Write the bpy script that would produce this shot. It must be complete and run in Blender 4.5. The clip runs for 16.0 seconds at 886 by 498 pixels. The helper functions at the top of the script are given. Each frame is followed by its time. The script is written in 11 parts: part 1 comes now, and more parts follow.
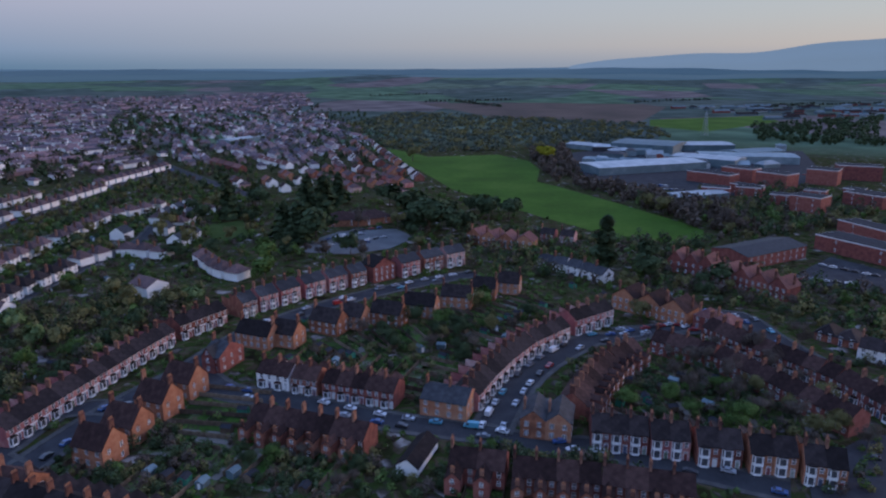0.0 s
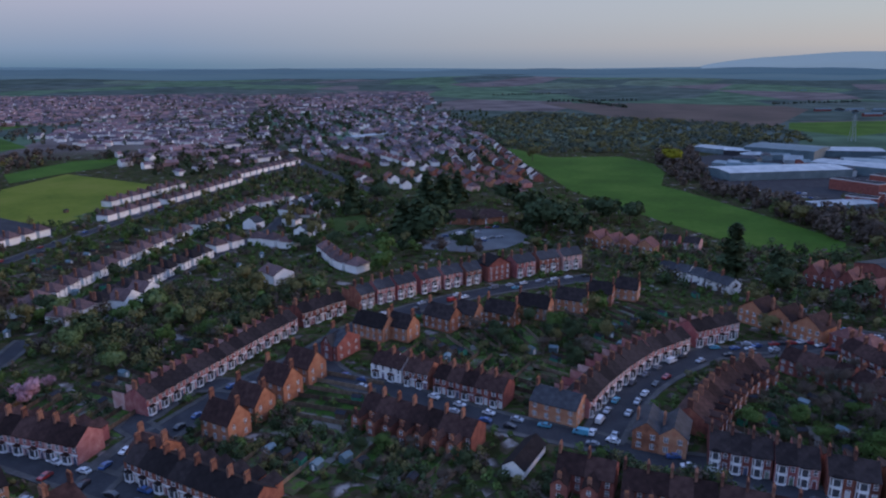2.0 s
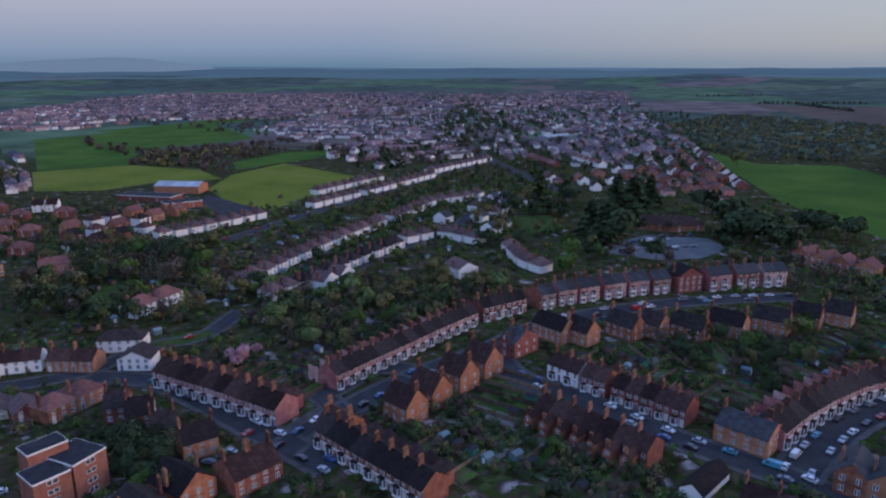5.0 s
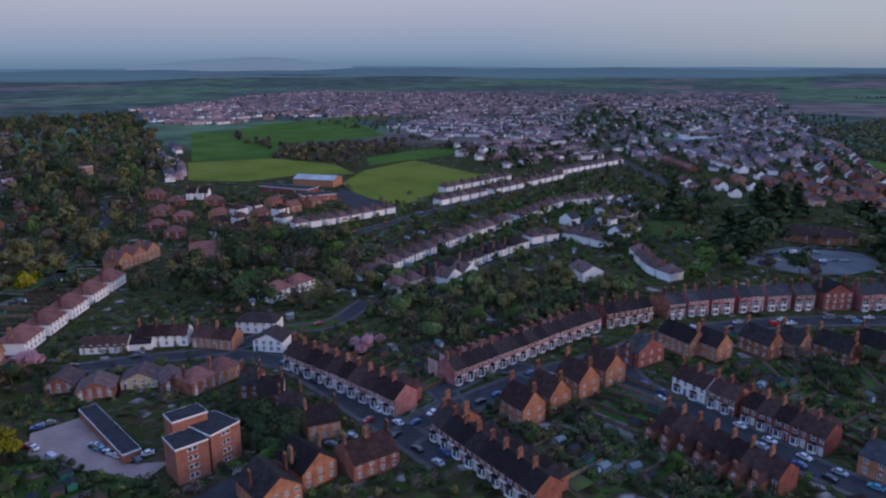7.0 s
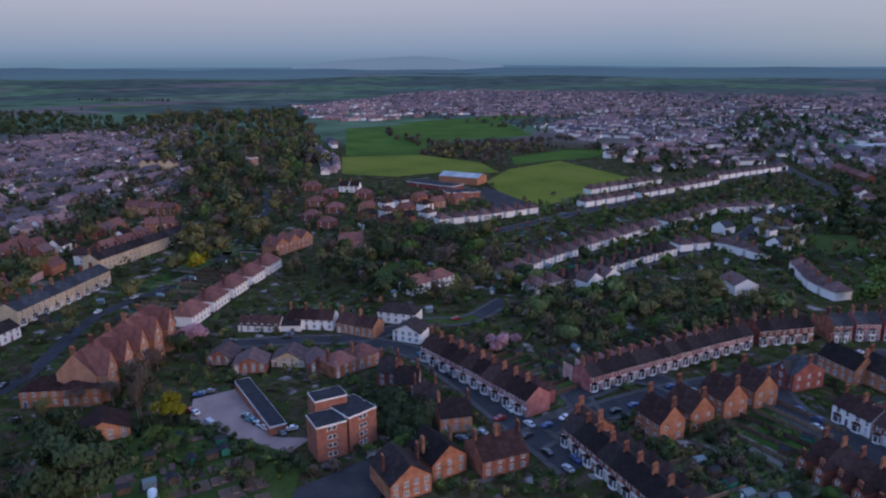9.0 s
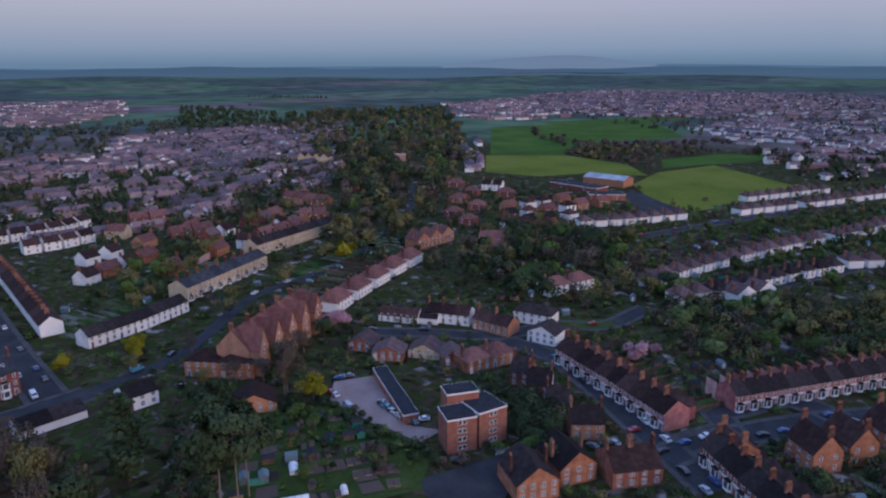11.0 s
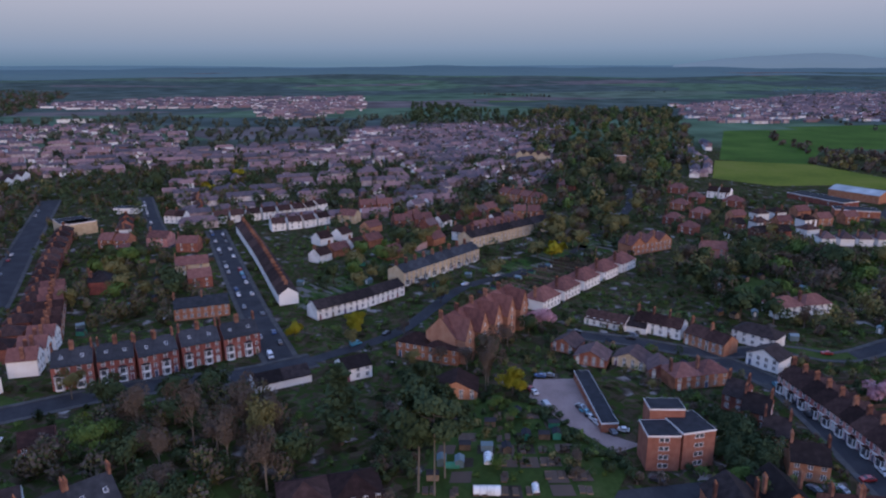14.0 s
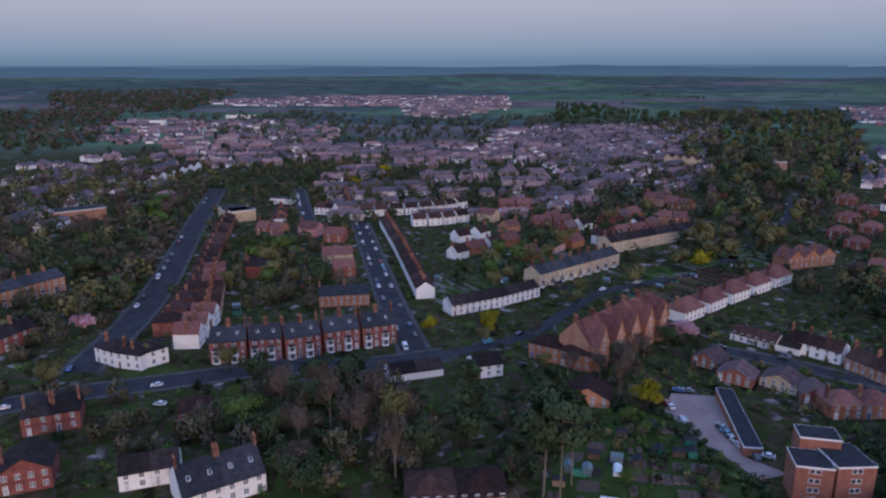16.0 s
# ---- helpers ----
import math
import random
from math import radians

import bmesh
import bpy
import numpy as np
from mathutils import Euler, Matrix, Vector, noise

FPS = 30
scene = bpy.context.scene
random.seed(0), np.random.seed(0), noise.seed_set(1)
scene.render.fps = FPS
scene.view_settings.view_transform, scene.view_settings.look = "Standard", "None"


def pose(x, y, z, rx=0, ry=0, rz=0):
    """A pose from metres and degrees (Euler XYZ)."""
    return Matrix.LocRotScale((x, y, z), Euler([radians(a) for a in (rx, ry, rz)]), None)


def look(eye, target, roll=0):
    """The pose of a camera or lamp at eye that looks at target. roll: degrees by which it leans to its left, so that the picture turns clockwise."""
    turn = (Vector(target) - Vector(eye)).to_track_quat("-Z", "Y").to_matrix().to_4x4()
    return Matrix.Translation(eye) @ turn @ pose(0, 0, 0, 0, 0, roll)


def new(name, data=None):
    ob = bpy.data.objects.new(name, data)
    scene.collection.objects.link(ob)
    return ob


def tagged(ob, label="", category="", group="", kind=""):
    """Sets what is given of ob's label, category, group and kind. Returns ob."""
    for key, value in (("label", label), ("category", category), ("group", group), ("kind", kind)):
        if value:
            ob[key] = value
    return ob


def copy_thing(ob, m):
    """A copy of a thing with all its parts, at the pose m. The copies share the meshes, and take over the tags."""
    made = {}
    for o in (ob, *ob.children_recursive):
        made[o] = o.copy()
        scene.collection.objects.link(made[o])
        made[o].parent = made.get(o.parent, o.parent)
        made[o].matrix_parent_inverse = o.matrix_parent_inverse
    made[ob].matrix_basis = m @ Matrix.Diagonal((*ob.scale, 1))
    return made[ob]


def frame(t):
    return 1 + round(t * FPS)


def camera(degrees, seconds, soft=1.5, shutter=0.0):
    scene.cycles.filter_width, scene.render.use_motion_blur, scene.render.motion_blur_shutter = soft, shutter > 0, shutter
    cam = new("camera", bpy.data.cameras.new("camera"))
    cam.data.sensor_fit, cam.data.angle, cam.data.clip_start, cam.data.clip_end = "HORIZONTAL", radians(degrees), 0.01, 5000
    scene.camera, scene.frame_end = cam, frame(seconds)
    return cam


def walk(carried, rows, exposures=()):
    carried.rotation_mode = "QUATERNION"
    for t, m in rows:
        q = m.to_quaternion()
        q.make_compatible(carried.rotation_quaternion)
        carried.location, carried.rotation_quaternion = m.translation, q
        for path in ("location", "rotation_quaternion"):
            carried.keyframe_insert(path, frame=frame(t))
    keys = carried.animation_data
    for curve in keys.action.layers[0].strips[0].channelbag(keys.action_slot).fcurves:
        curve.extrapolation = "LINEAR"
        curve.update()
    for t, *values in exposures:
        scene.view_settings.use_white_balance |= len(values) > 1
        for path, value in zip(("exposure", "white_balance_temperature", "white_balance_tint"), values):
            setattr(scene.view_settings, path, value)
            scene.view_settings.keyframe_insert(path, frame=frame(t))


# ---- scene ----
cam = camera(64.82, 16.0, soft=2.2)
PATH = [
    (0.0, pose(-0.00, 0.00, 97.51, 75.28, 0.12, 0.00)),
    (0.5, pose(-0.01, 0.01, 97.52, 75.27, 0.15, 2.34)),
    (1.0, pose(-0.00, 0.00, 97.51, 75.27, 0.14, 4.77)),
    (1.5, pose(-0.01, 0.00, 97.52, 75.26, 0.14, 7.23)),
    (2.0, pose(-0.01, 0.00, 97.52, 75.26, 0.14, 9.80)),
    (2.5, pose(-0.01, -0.00, 97.52, 75.27, 0.18, 12.35)),
    (3.0, pose(-0.01, -0.00, 97.52, 75.27, 0.17, 14.93)),
    (3.5, pose(-0.01, -0.01, 97.52, 75.26, 0.16, 17.52)),
    (4.0, pose(-0.01, -0.01, 97.52, 75.26, 0.16, 20.10)),
    (6.5, pose(-0.00, -0.01, 97.51, 75.24, 0.21, 33.19)),
    (7.0, pose(-0.00, 0.00, 97.51, 75.23, 0.18, 35.85)),
    (7.5, pose(-0.01, 0.01, 97.51, 75.23, 0.18, 38.95)),
    (8.0, pose(-0.00, 0.00, 97.50, 75.22, 0.21, 41.85)),
    (8.5, pose(-0.01, 0.01, 97.51, 75.21, 0.18, 44.79)),
    (9.0, pose(-0.01, 0.01, 97.50, 75.20, 0.14, 47.74)),
    (11.5, pose(0.02, 0.00, 97.49, 75.15, 0.14, 62.47)),
    (12.0, pose(0.01, 0.01, 97.49, 75.15, 0.12, 65.42)),
    (12.5, pose(0.01, -0.00, 97.49, 75.14, 0.11, 68.39)),
    (13.0, pose(0.01, -0.00, 97.48, 75.14, 0.12, 71.35)),
    (13.5, pose(0.01, -0.00, 97.48, 75.12, 0.08, 74.34)),
    (14.0, pose(0.01, -0.00, 97.47, 75.10, 0.11, 77.29)),
    (14.5, pose(0.01, -0.00, 97.47, 75.10, 0.10, 80.25)),
    (15.0, pose(0.01, -0.01, 97.47, 75.09, 0.11, 83.19)),
    (15.5, pose(0.01, -0.00, 97.47, 75.10, 0.11, 85.94)),
    (16.0, pose(0.01, -0.00, 97.47, 75.10, 0.15, 88.89)),
]
walk(cam, PATH)
from functools import lru_cache
rnd = random.Random(7)

# ---------------------------------------------------------------- world and light
SUN_AZ, SUN_EL = 75.0, 10.0      # degrees from +y towards +x, degrees up
world = bpy.data.worlds.new("dusk_sky")
scene.world = world
world.use_nodes = True
wn, wl = world.node_tree.nodes, world.node_tree.links
wn.clear()
w_out = wn.new("ShaderNodeOutputWorld")
w_bg = wn.new("ShaderNodeBackground")
w_tc = wn.new("ShaderNodeTexCoord")
w_sep = wn.new("ShaderNodeSeparateXYZ")
wl.new(w_tc.outputs["Generated"], w_sep.inputs[0])


def ramp_node(nodes, stops, interp="LINEAR"):
    r = nodes.new("ShaderNodeValToRGB")
    r.color_ramp.interpolation = interp
    e = r.color_ramp.elements
    while len(e) > 1:
        e.remove(e[-1])
    e[0].position, e[0].color = stops[0][0], (*stops[0][1], 1)
    for p, c in stops[1:]:
        k = e.new(p)
        k.color = (*c, 1)
    return r


def srgb(r, g, b):
    return tuple(((c / 255) / 12.92 if c <= 10 else ((c / 255 + 0.055) / 1.055) ** 2.4) for c in (r, g, b))


# away from the afterglow: blue haze low down, pink band, grey violet above
dusk = ramp_node(wn, [(0.0, srgb(96, 128, 158)), (0.02, srgb(121, 147, 179)), (0.07, srgb(156, 164, 192)),
                      (0.12, srgb(179, 177, 203)), (0.28, srgb(166, 184, 222)), (0.5, (0.395, 0.60, 1.22)), (1.0, (0.385, 0.60, 1.28))])
# towards the afterglow: pale cream low down, clear blue grey above
glow = ramp_node(wn, [(0.0, srgb(150, 160, 176)), (0.025, srgb(176, 175, 178)), (0.06, srgb(172, 180, 189)),
                      (0.13, srgb(160, 178, 196)), (0.28, srgb(166, 184, 222)), (0.5, (0.395, 0.60, 1.22)), (1.0, (0.385, 0.60, 1.28))])
wl.new(w_sep.outputs[2], dusk.inputs[0])
wl.new(w_sep.outputs[2], glow.inputs[0])
w_dot = wn.new("ShaderNodeVectorMath")
w_dot.operation = "DOT_PRODUCT"
w_dot.inputs[1].default_value = (math.sin(radians(50)), math.cos(radians(50)), 0)
wl.new(w_tc.outputs["Generated"], w_dot.inputs[0])
w_map = wn.new("ShaderNodeMapRange")
w_map.inputs[1].default_value, w_map.inputs[2].default_value = 0.15, 0.97
wl.new(w_dot.outputs["Value"], w_map.inputs[0])
w_mix = wn.new("ShaderNodeMix")
w_mix.data_type = "RGBA"
wl.new(w_map.outputs[0], w_mix.inputs[0])
wl.new(dusk.outputs[0], w_mix.inputs[6])
wl.new(glow.outputs[0], w_mix.inputs[7])
w_sky = wn.new("ShaderNodeTexSky")
w_sky.sky_type = "NISHITA"
w_sky.sun_disc = False
w_sky.sun_elevation, w_sky.sun_rotation = radians(2.0), radians(SUN_AZ)
w_add = wn.new("ShaderNodeMix")
w_add.data_type, w_add.blend_type = "RGBA", "ADD"
w_add.inputs[0].default_value = 0.03
wl.new(w_mix.outputs[2], w_add.inputs[6])
wl.new(w_sky.outputs[0], w_add.inputs[7])
wl.new(w_add.outputs[2], w_bg.inputs[0])
w_bg.inputs[1].default_value = 1.0
wl.new(w_bg.outputs[0], w_out.inputs[0])

sun = new("sun", bpy.data.lights.new("sun", "SUN"))
sun.data.energy, sun.data.angle, sun.data.color = 1.65, radians(35), (1.0, 0.69, 0.55)
az, el = radians(SUN_AZ), radians(SUN_EL)
sun.matrix_world = look((0, 0, 300), (-math.sin(az) * math.cos(el), -math.cos(az) * math.cos(el), 300 - math.sin(el)))
scene.view_settings.exposure = 0.0


# ---------------------------------------------------------------- materials
def mat(name, stops, scale=0.4, rough=0.85, per=None, spread=0.0, bump=0.0, fine=6.0, detail=4.0, metal=0.0, world_co=False,
        spec=0.3):
    """stops: colours mixed by noise; per: 'object' or 'island' shifts along the ramp."""
    m = bpy.data.materials.new(name)
    m.use_nodes = True
    n, l = m.node_tree.nodes, m.node_tree.links
    b = n["Principled BSDF"]
    b.inputs["Roughness"].default_value = rough
    b.inputs["Metallic"].default_value = metal
    b.inputs["Specular IOR Level"].default_value = spec
    if world_co:
        co = n.new("ShaderNodeNewGeometry").outputs["Position"]
    else:
        co = n.new("ShaderNodeTexCoord").outputs["Object"]
    t = n.new("ShaderNodeTexNoise")
    t.inputs["Scale"].default_value, t.inputs["Detail"].default_value = scale, detail
    l.new(co, t.inputs["Vector"])
    t2 = n.new("ShaderNodeTexNoise")
    t2.inputs["Scale"].default_value, t2.inputs["Detail"].default_value = scale * fine, 3.0
    l.new(co, t2.inputs["Vector"])
    add = n.new("ShaderNodeMath")
    add.operation = "MULTIPLY_ADD"
    l.new(t2.outputs[0], add.inputs[0])
    add.inputs[1].default_value = 0.5
    mul = n.new("ShaderNodeMath")
    mul.operation = "MULTIPLY_ADD"
    l.new(t.outputs[0], mul.inputs[0])
    mul.inputs[1].default_value, mul.inputs[2].default_value = 1.3, -0.4
    l.new(mul.outputs[0], add.inputs[2])
    val = add.outputs[0]
    if per:
        src = n.new("ShaderNodeObjectInfo").outputs["Random"] if per == "object" else n.new("ShaderNodeNewGeometry").outputs["Random Per Island"]
        sh = n.new("ShaderNodeMath")
        sh.operation = "MULTIPLY_ADD"
        l.new(src, sh.inputs[0])
        sh.inputs[1].default_value = spread
        off = n.new("ShaderNodeMath")
        off.operation = "SUBTRACT"
        l.new(val, off.inputs[0])
        off.inputs[1].default_value = spread / 2
        l.new(off.outputs[0], sh.inputs[2])
        val = sh.outputs[0]
    r = ramp_node(n, stops)
    l.new(val, r.inputs[0])
    l.new(r.outputs[0], b.inputs["Base Color"])
    if bump:
        bp = n.new("ShaderNodeBump")
        bp.inputs["Strength"].default_value, bp.inputs["Distance"].default_value = bump, 0.05
        l.new(t2.outputs[0], bp.inputs["Height"])
        l.new(bp.outputs[0], b.inputs["Normal"])
    return m


def plain(name, c, rough=0.5, metal=0.0, spec=0.5):
    m = bpy.data.materials.new(name)
    m.use_nodes = True
    b = m.node_tree.nodes["Principled BSDF"]
    b.inputs["Base Color"].default_value = (*c, 1)
    b.inputs["Roughness"].default_value, b.inputs["Metallic"].default_value = rough, metal
    b.inputs["Specular IOR Level"].default_value = spec
    return m


BRICK = mat("red_brick", [(0.1, (0.11, 0.045, 0.04)), (0.45, (0.22, 0.08, 0.06)), (0.75, (0.31, 0.125, 0.08)), (1.0, (0.38, 0.21, 0.14))],
            0.5, 0.9, "object", 0.55, 0.3, 14, spec=0.15)
BRICK_OR = mat("orange_brick", [(0.1, (0.19, 0.08, 0.05)), (0.5, (0.37, 0.155, 0.09)), (1.0, (0.47, 0.26, 0.16))], 0.5, 0.9, "object", 0.5, 0.3, 14, spec=0.15)
BRICK_FLATS = mat("plain_red_brick", [(0.1, (0.20, 0.085, 0.06)), (0.5, (0.29, 0.12, 0.085)), (1.0, (0.36, 0.18, 0.13))], 0.5, 0.9, "object", 0.1, 0.3, 14, spec=0.15)
MANSION = mat("weathered_pink_brick", [(0.1, (0.19, 0.09, 0.065)), (0.5, (0.36, 0.185, 0.125)), (1.0, (0.46, 0.28, 0.19))], 0.35, 0.9, "object", 0.3, 0.3, 14, spec=0.15)
BRICK_RED = mat("deep_red_brick", [(0.1, (0.12, 0.045, 0.045)), (0.5, (0.24, 0.08, 0.065)), (1.0, (0.33, 0.14, 0.11))], 0.5, 0.9, "object", 0.4, 0.3, 14, spec=0.15)
PINK = mat("painted_brick", [(0.1, (0.30, 0.10, 0.10)), (0.5, (0.45, 0.2, 0.18)), (1.0, (0.6, 0.42, 0.38))], 0.5, 0.9, "object", 0.9, 0.3, 14, spec=0.15)
RENDER = mat("white_render", [(0.0, (0.52, 0.50, 0.47)), (0.35, (0.78, 0.76, 0.73)), (1.0, (0.86, 0.85, 0.83))], 0.3, 0.85, "object", 0.5)
SOOT = mat("sooty_chimney_brick", [(0.1, (0.08, 0.04, 0.035)), (0.5, (0.17, 0.08, 0.06)), (1.0, (0.30, 0.16, 0.11))], 0.8, 0.9, "object", 0.8, spec=0.1)
CREAM = mat("cream_stone", [(0.0, (0.34, 0.25, 0.15)), (0.5, (0.52, 0.40, 0.26)), (1.0, (0.62, 0.52, 0.38))], 0.4, 0.9, "object", 0.4)
CHURCH = mat("brown_church_stone", [(0.0, (0.16, 0.10, 0.085)), (0.5, (0.27, 0.18, 0.15)), (1.0, (0.38, 0.28, 0.24))], 0.5, 0.9, None, 0, 0.3, 10)
SLATE = mat("grey_slate", [(0.0, (0.011, 0.008, 0.008)), (0.5, (0.022, 0.0165, 0.0165)), (1.0, (0.05, 0.037, 0.036))], 0.6, 0.75, "object", 0.7, 0.4, 9, spec=0.1)
SLATE_BL = mat("blue_slate", [(0.0, (0.016, 0.017, 0.020)), (0.5, (0.033, 0.034, 0.039)), (1.0, (0.065, 0.066, 0.074))], 0.6, 0.62, "object", 0.5, 0.4, 9, spec=0.15)
TILE = mat("brown_clay_tile", [(0.0, (0.018, 0.010, 0.009)), (0.5, (0.039, 0.021, 0.019)), (1.0, (0.085, 0.046, 0.039))], 0.6, 0.85, "object", 0.8, 0.4, 9, spec=0.1)
TILE_MAUVE = mat("mauve_clay_tile", [(0.0, (0.05, 0.035, 0.036)), (0.5, (0.10, 0.064, 0.064)), (1.0, (0.17, 0.105, 0.1))], 0.6, 0.85, "object", 0.6, 0.4, 9, spec=0.15)
TILE_RED = mat("red_clay_tile", [(0.0, (0.075, 0.036, 0.034)), (0.5, (0.155, 0.068, 0.06)), (1.0, (0.24, 0.112, 0.092))], 0.6, 0.85, "object", 0.5, 0.4, 9, spec=0.15)
WHITE = mat("white_paint", [(0.0, (0.6, 0.59, 0.57)), (0.5, (0.78, 0.78, 0.77)), (1.0, (0.84, 0.84, 0.83))], 1.2, 0.6)
GLASS = plain("window_glass", (0.075, 0.078, 0.088), 0.15, 0.0, 0.6)
DOOR = mat("painted_door", [(0.0, (0.07, 0.09, 0.15)), (0.45, (0.24, 0.06, 0.05)), (0.7, (0.09, 0.15, 0.10)), (1.0, (0.6, 0.6, 0.58))], 0.2, 0.5, "object", 1.4)
POT = mat("terracotta", [(0.0, (0.25, 0.10, 0.05)), (1.0, (0.45, 0.2, 0.1))], 2.0, 0.9)
LEAD = mat("flat_roof_felt", [(0.0, (0.016, 0.017, 0.021)), (1.0, (0.042, 0.044, 0.052))], 0.5, 0.85, None, 0, 0.2, spec=0.1)
METAL_W = mat("pale_sheet_roof", [(0.0, (0.18, 0.21, 0.22)), (0.5, (0.27, 0.31, 0.33)), (1.0, (0.46, 0.5, 0.51))], 0.12, 0.6, "object", 0.7)
METAL_B = mat("blue_grey_sheet_roof", [(0.0, (0.07, 0.11, 0.125)), (0.5, (0.11, 0.165, 0.185)), (1.0, (0.22, 0.28, 0.30))], 0.12, 0.6, "object", 0.8)
ASPHALT = mat("asphalt", [(0.0, (0.026, 0.026, 0.029)), (0.5, (0.042, 0.042, 0.046)), (1.0, (0.066, 0.066, 0.07))], 0.15, 0.9, None, 0, 0.2, 8, world_co=True, spec=0.05)
OLD_ASPHALT = mat("worn_pale_asphalt", [(0.0, (0.07, 0.075, 0.08)), (0.5, (0.11, 0.115, 0.12)), (1.0, (0.16, 0.165, 0.17))], 0.1, 0.9, None, 0, 0.2, 8, world_co=True, spec=0.05)
PAVING = mat("paving", [(0.0, (0.045, 0.042, 0.04)), (0.5, (0.075, 0.071, 0.069)), (1.0, (0.12, 0.115, 0.11))], 0.3, 0.9, None, 0, 0.2, 8, world_co=True, spec=0.05)
GRAVEL = mat("pink_gravel", [(0.0, (0.17, 0.125, 0.115)), (0.5, (0.26, 0.19, 0.175)), (1.0, (0.34, 0.26, 0.24))], 0.15, 0.95, None, 0, 0.3, 10, world_co=True, spec=0.05)
GRASS = mat("field_grass", [(0.2, (0.034, 0.068, 0.011)), (0.5, (0.048, 0.10, 0.014)), (0.85, (0.078, 0.13, 0.022))], 0.02, 0.95, None, 0, 0.0, 12, world_co=True, spec=0.05)
GRASS_Y = mat("dry_grass", [(0.2, (0.075, 0.105, 0.014)), (0.5, (0.125, 0.148, 0.02)), (0.85, (0.168, 0.165, 0.035))], 0.02, 0.95, None, 0, 0.0, 12, world_co=True, spec=0.05)
LAWN = mat("lawn", [(0.1, (0.026, 0.040, 0.011)), (0.5, (0.040, 0.064, 0.016)), (0.9, (0.072, 0.088, 0.03))], 0.1, 0.95, None, 0, 0.2, 8, world_co=True, spec=0.05)
SOIL = mat("ploughed_soil", [(0.2, (0.065, 0.052, 0.042)), (0.6, (0.105, 0.075, 0.06)), (1.0, (0.14, 0.105, 0.08))], 0.01, 0.95, None, 0, 0.0, 10, world_co=True, spec=0.05)
WOOD = mat("weathered_fence_wood", [(0.0, (0.06, 0.04, 0.03)), (0.5, (0.13, 0.09, 0.06)), (1.0, (0.24, 0.18, 0.13))], 0.8, 0.9, "object", 0.8)
COMPOST = mat("dark_compost", [(0.2, (0.028, 0.023, 0.018)), (0.6, (0.05, 0.04, 0.032)), (1.0, (0.085, 0.07, 0.055))], 0.3, 0.95, None, 0, 0.2, 10, world_co=True, spec=0.05)
GREENPAINT = mat("green_painted_wood", [(0.0, (0.02, 0.12, 0.08)), (1.0, (0.05, 0.25, 0.16))], 0.8, 0.7)
BARK = mat("bark", [(0.0, (0.04, 0.03, 0.022)), (0.6, (0.11, 0.085, 0.065)), (1.0, (0.2, 0.16, 0.13))], 1.5, 0.95, "object", 0.4)
BARK_PALE = mat("pale_bark", [(0.0, (0.10, 0.082, 0.066)), (1.0, (0.23, 0.195, 0.16))], 1.5, 0.95)

# brick, white and tile tones shifted pale mauve to carry distance haze
FAR_WALL = mat("hazed_house_wall", [(0.1, (0.21, 0.135, 0.14)), (0.42, (0.34, 0.26, 0.27)), (0.72, (0.50, 0.45, 0.46)), (0.9, (0.82, 0.81, 0.81))], 0.3, 0.9, "island", 1.2, spec=0.1)
FAR_ROOF = mat("hazed_house_roof", [(0.1, (0.075, 0.07, 0.085)), (0.4, (0.125, 0.10, 0.115)), (0.7, (0.18, 0.12, 0.13)), (0.95, (0.27, 0.165, 0.16))], 0.3, 0.9, "island", 1.0, spec=0.1)


def leaf(name, a, b, c):
    return mat(name, [(0.05, a), (0.5, b), (0.95, c)], 0.13, 0.85, "island", 0.28, fine=9.0, spec=0.05)


LEAF_GREEN = leaf("green_leaves", (0.038, 0.066, 0.018), (0.075, 0.122, 0.033), (0.14, 0.20, 0.065))
LEAF_DARK = leaf("dark_leaves", (0.024, 0.038, 0.019), (0.048, 0.070, 0.034), (0.086, 0.117, 0.055))
# leaf colour paled and greyed to imitate haze over far trees
LEAF_FAR = leaf("hazed_copse_leaves", (0.05, 0.066, 0.05), (0.08, 0.10, 0.075), (0.12, 0.14, 0.10))
LEAF_OLIVE = leaf("olive_buds", (0.072, 0.07, 0.03), (0.135, 0.126, 0.053), (0.21, 0.188, 0.08))
LEAF_BROWN = leaf("bare_twigs", (0.052, 0.041, 0.034), (0.095, 0.075, 0.06), (0.155, 0.122, 0.098))
LEAF_YELLOW = leaf("yellow_leaves", (0.12, 0.12, 0.012), (0.22, 0.20, 0.018), (0.30, 0.26, 0.03))
LEAF_PINK = leaf("pink_blossom", (0.26, 0.13, 0.16), (0.45, 0.25, 0.29), (0.6, 0.4, 0.42))
LEAF_PALE = leaf("pale_green_leaves", (0.07, 0.10, 0.035), (0.13, 0.18, 0.07), (0.2, 0.25, 0.12))

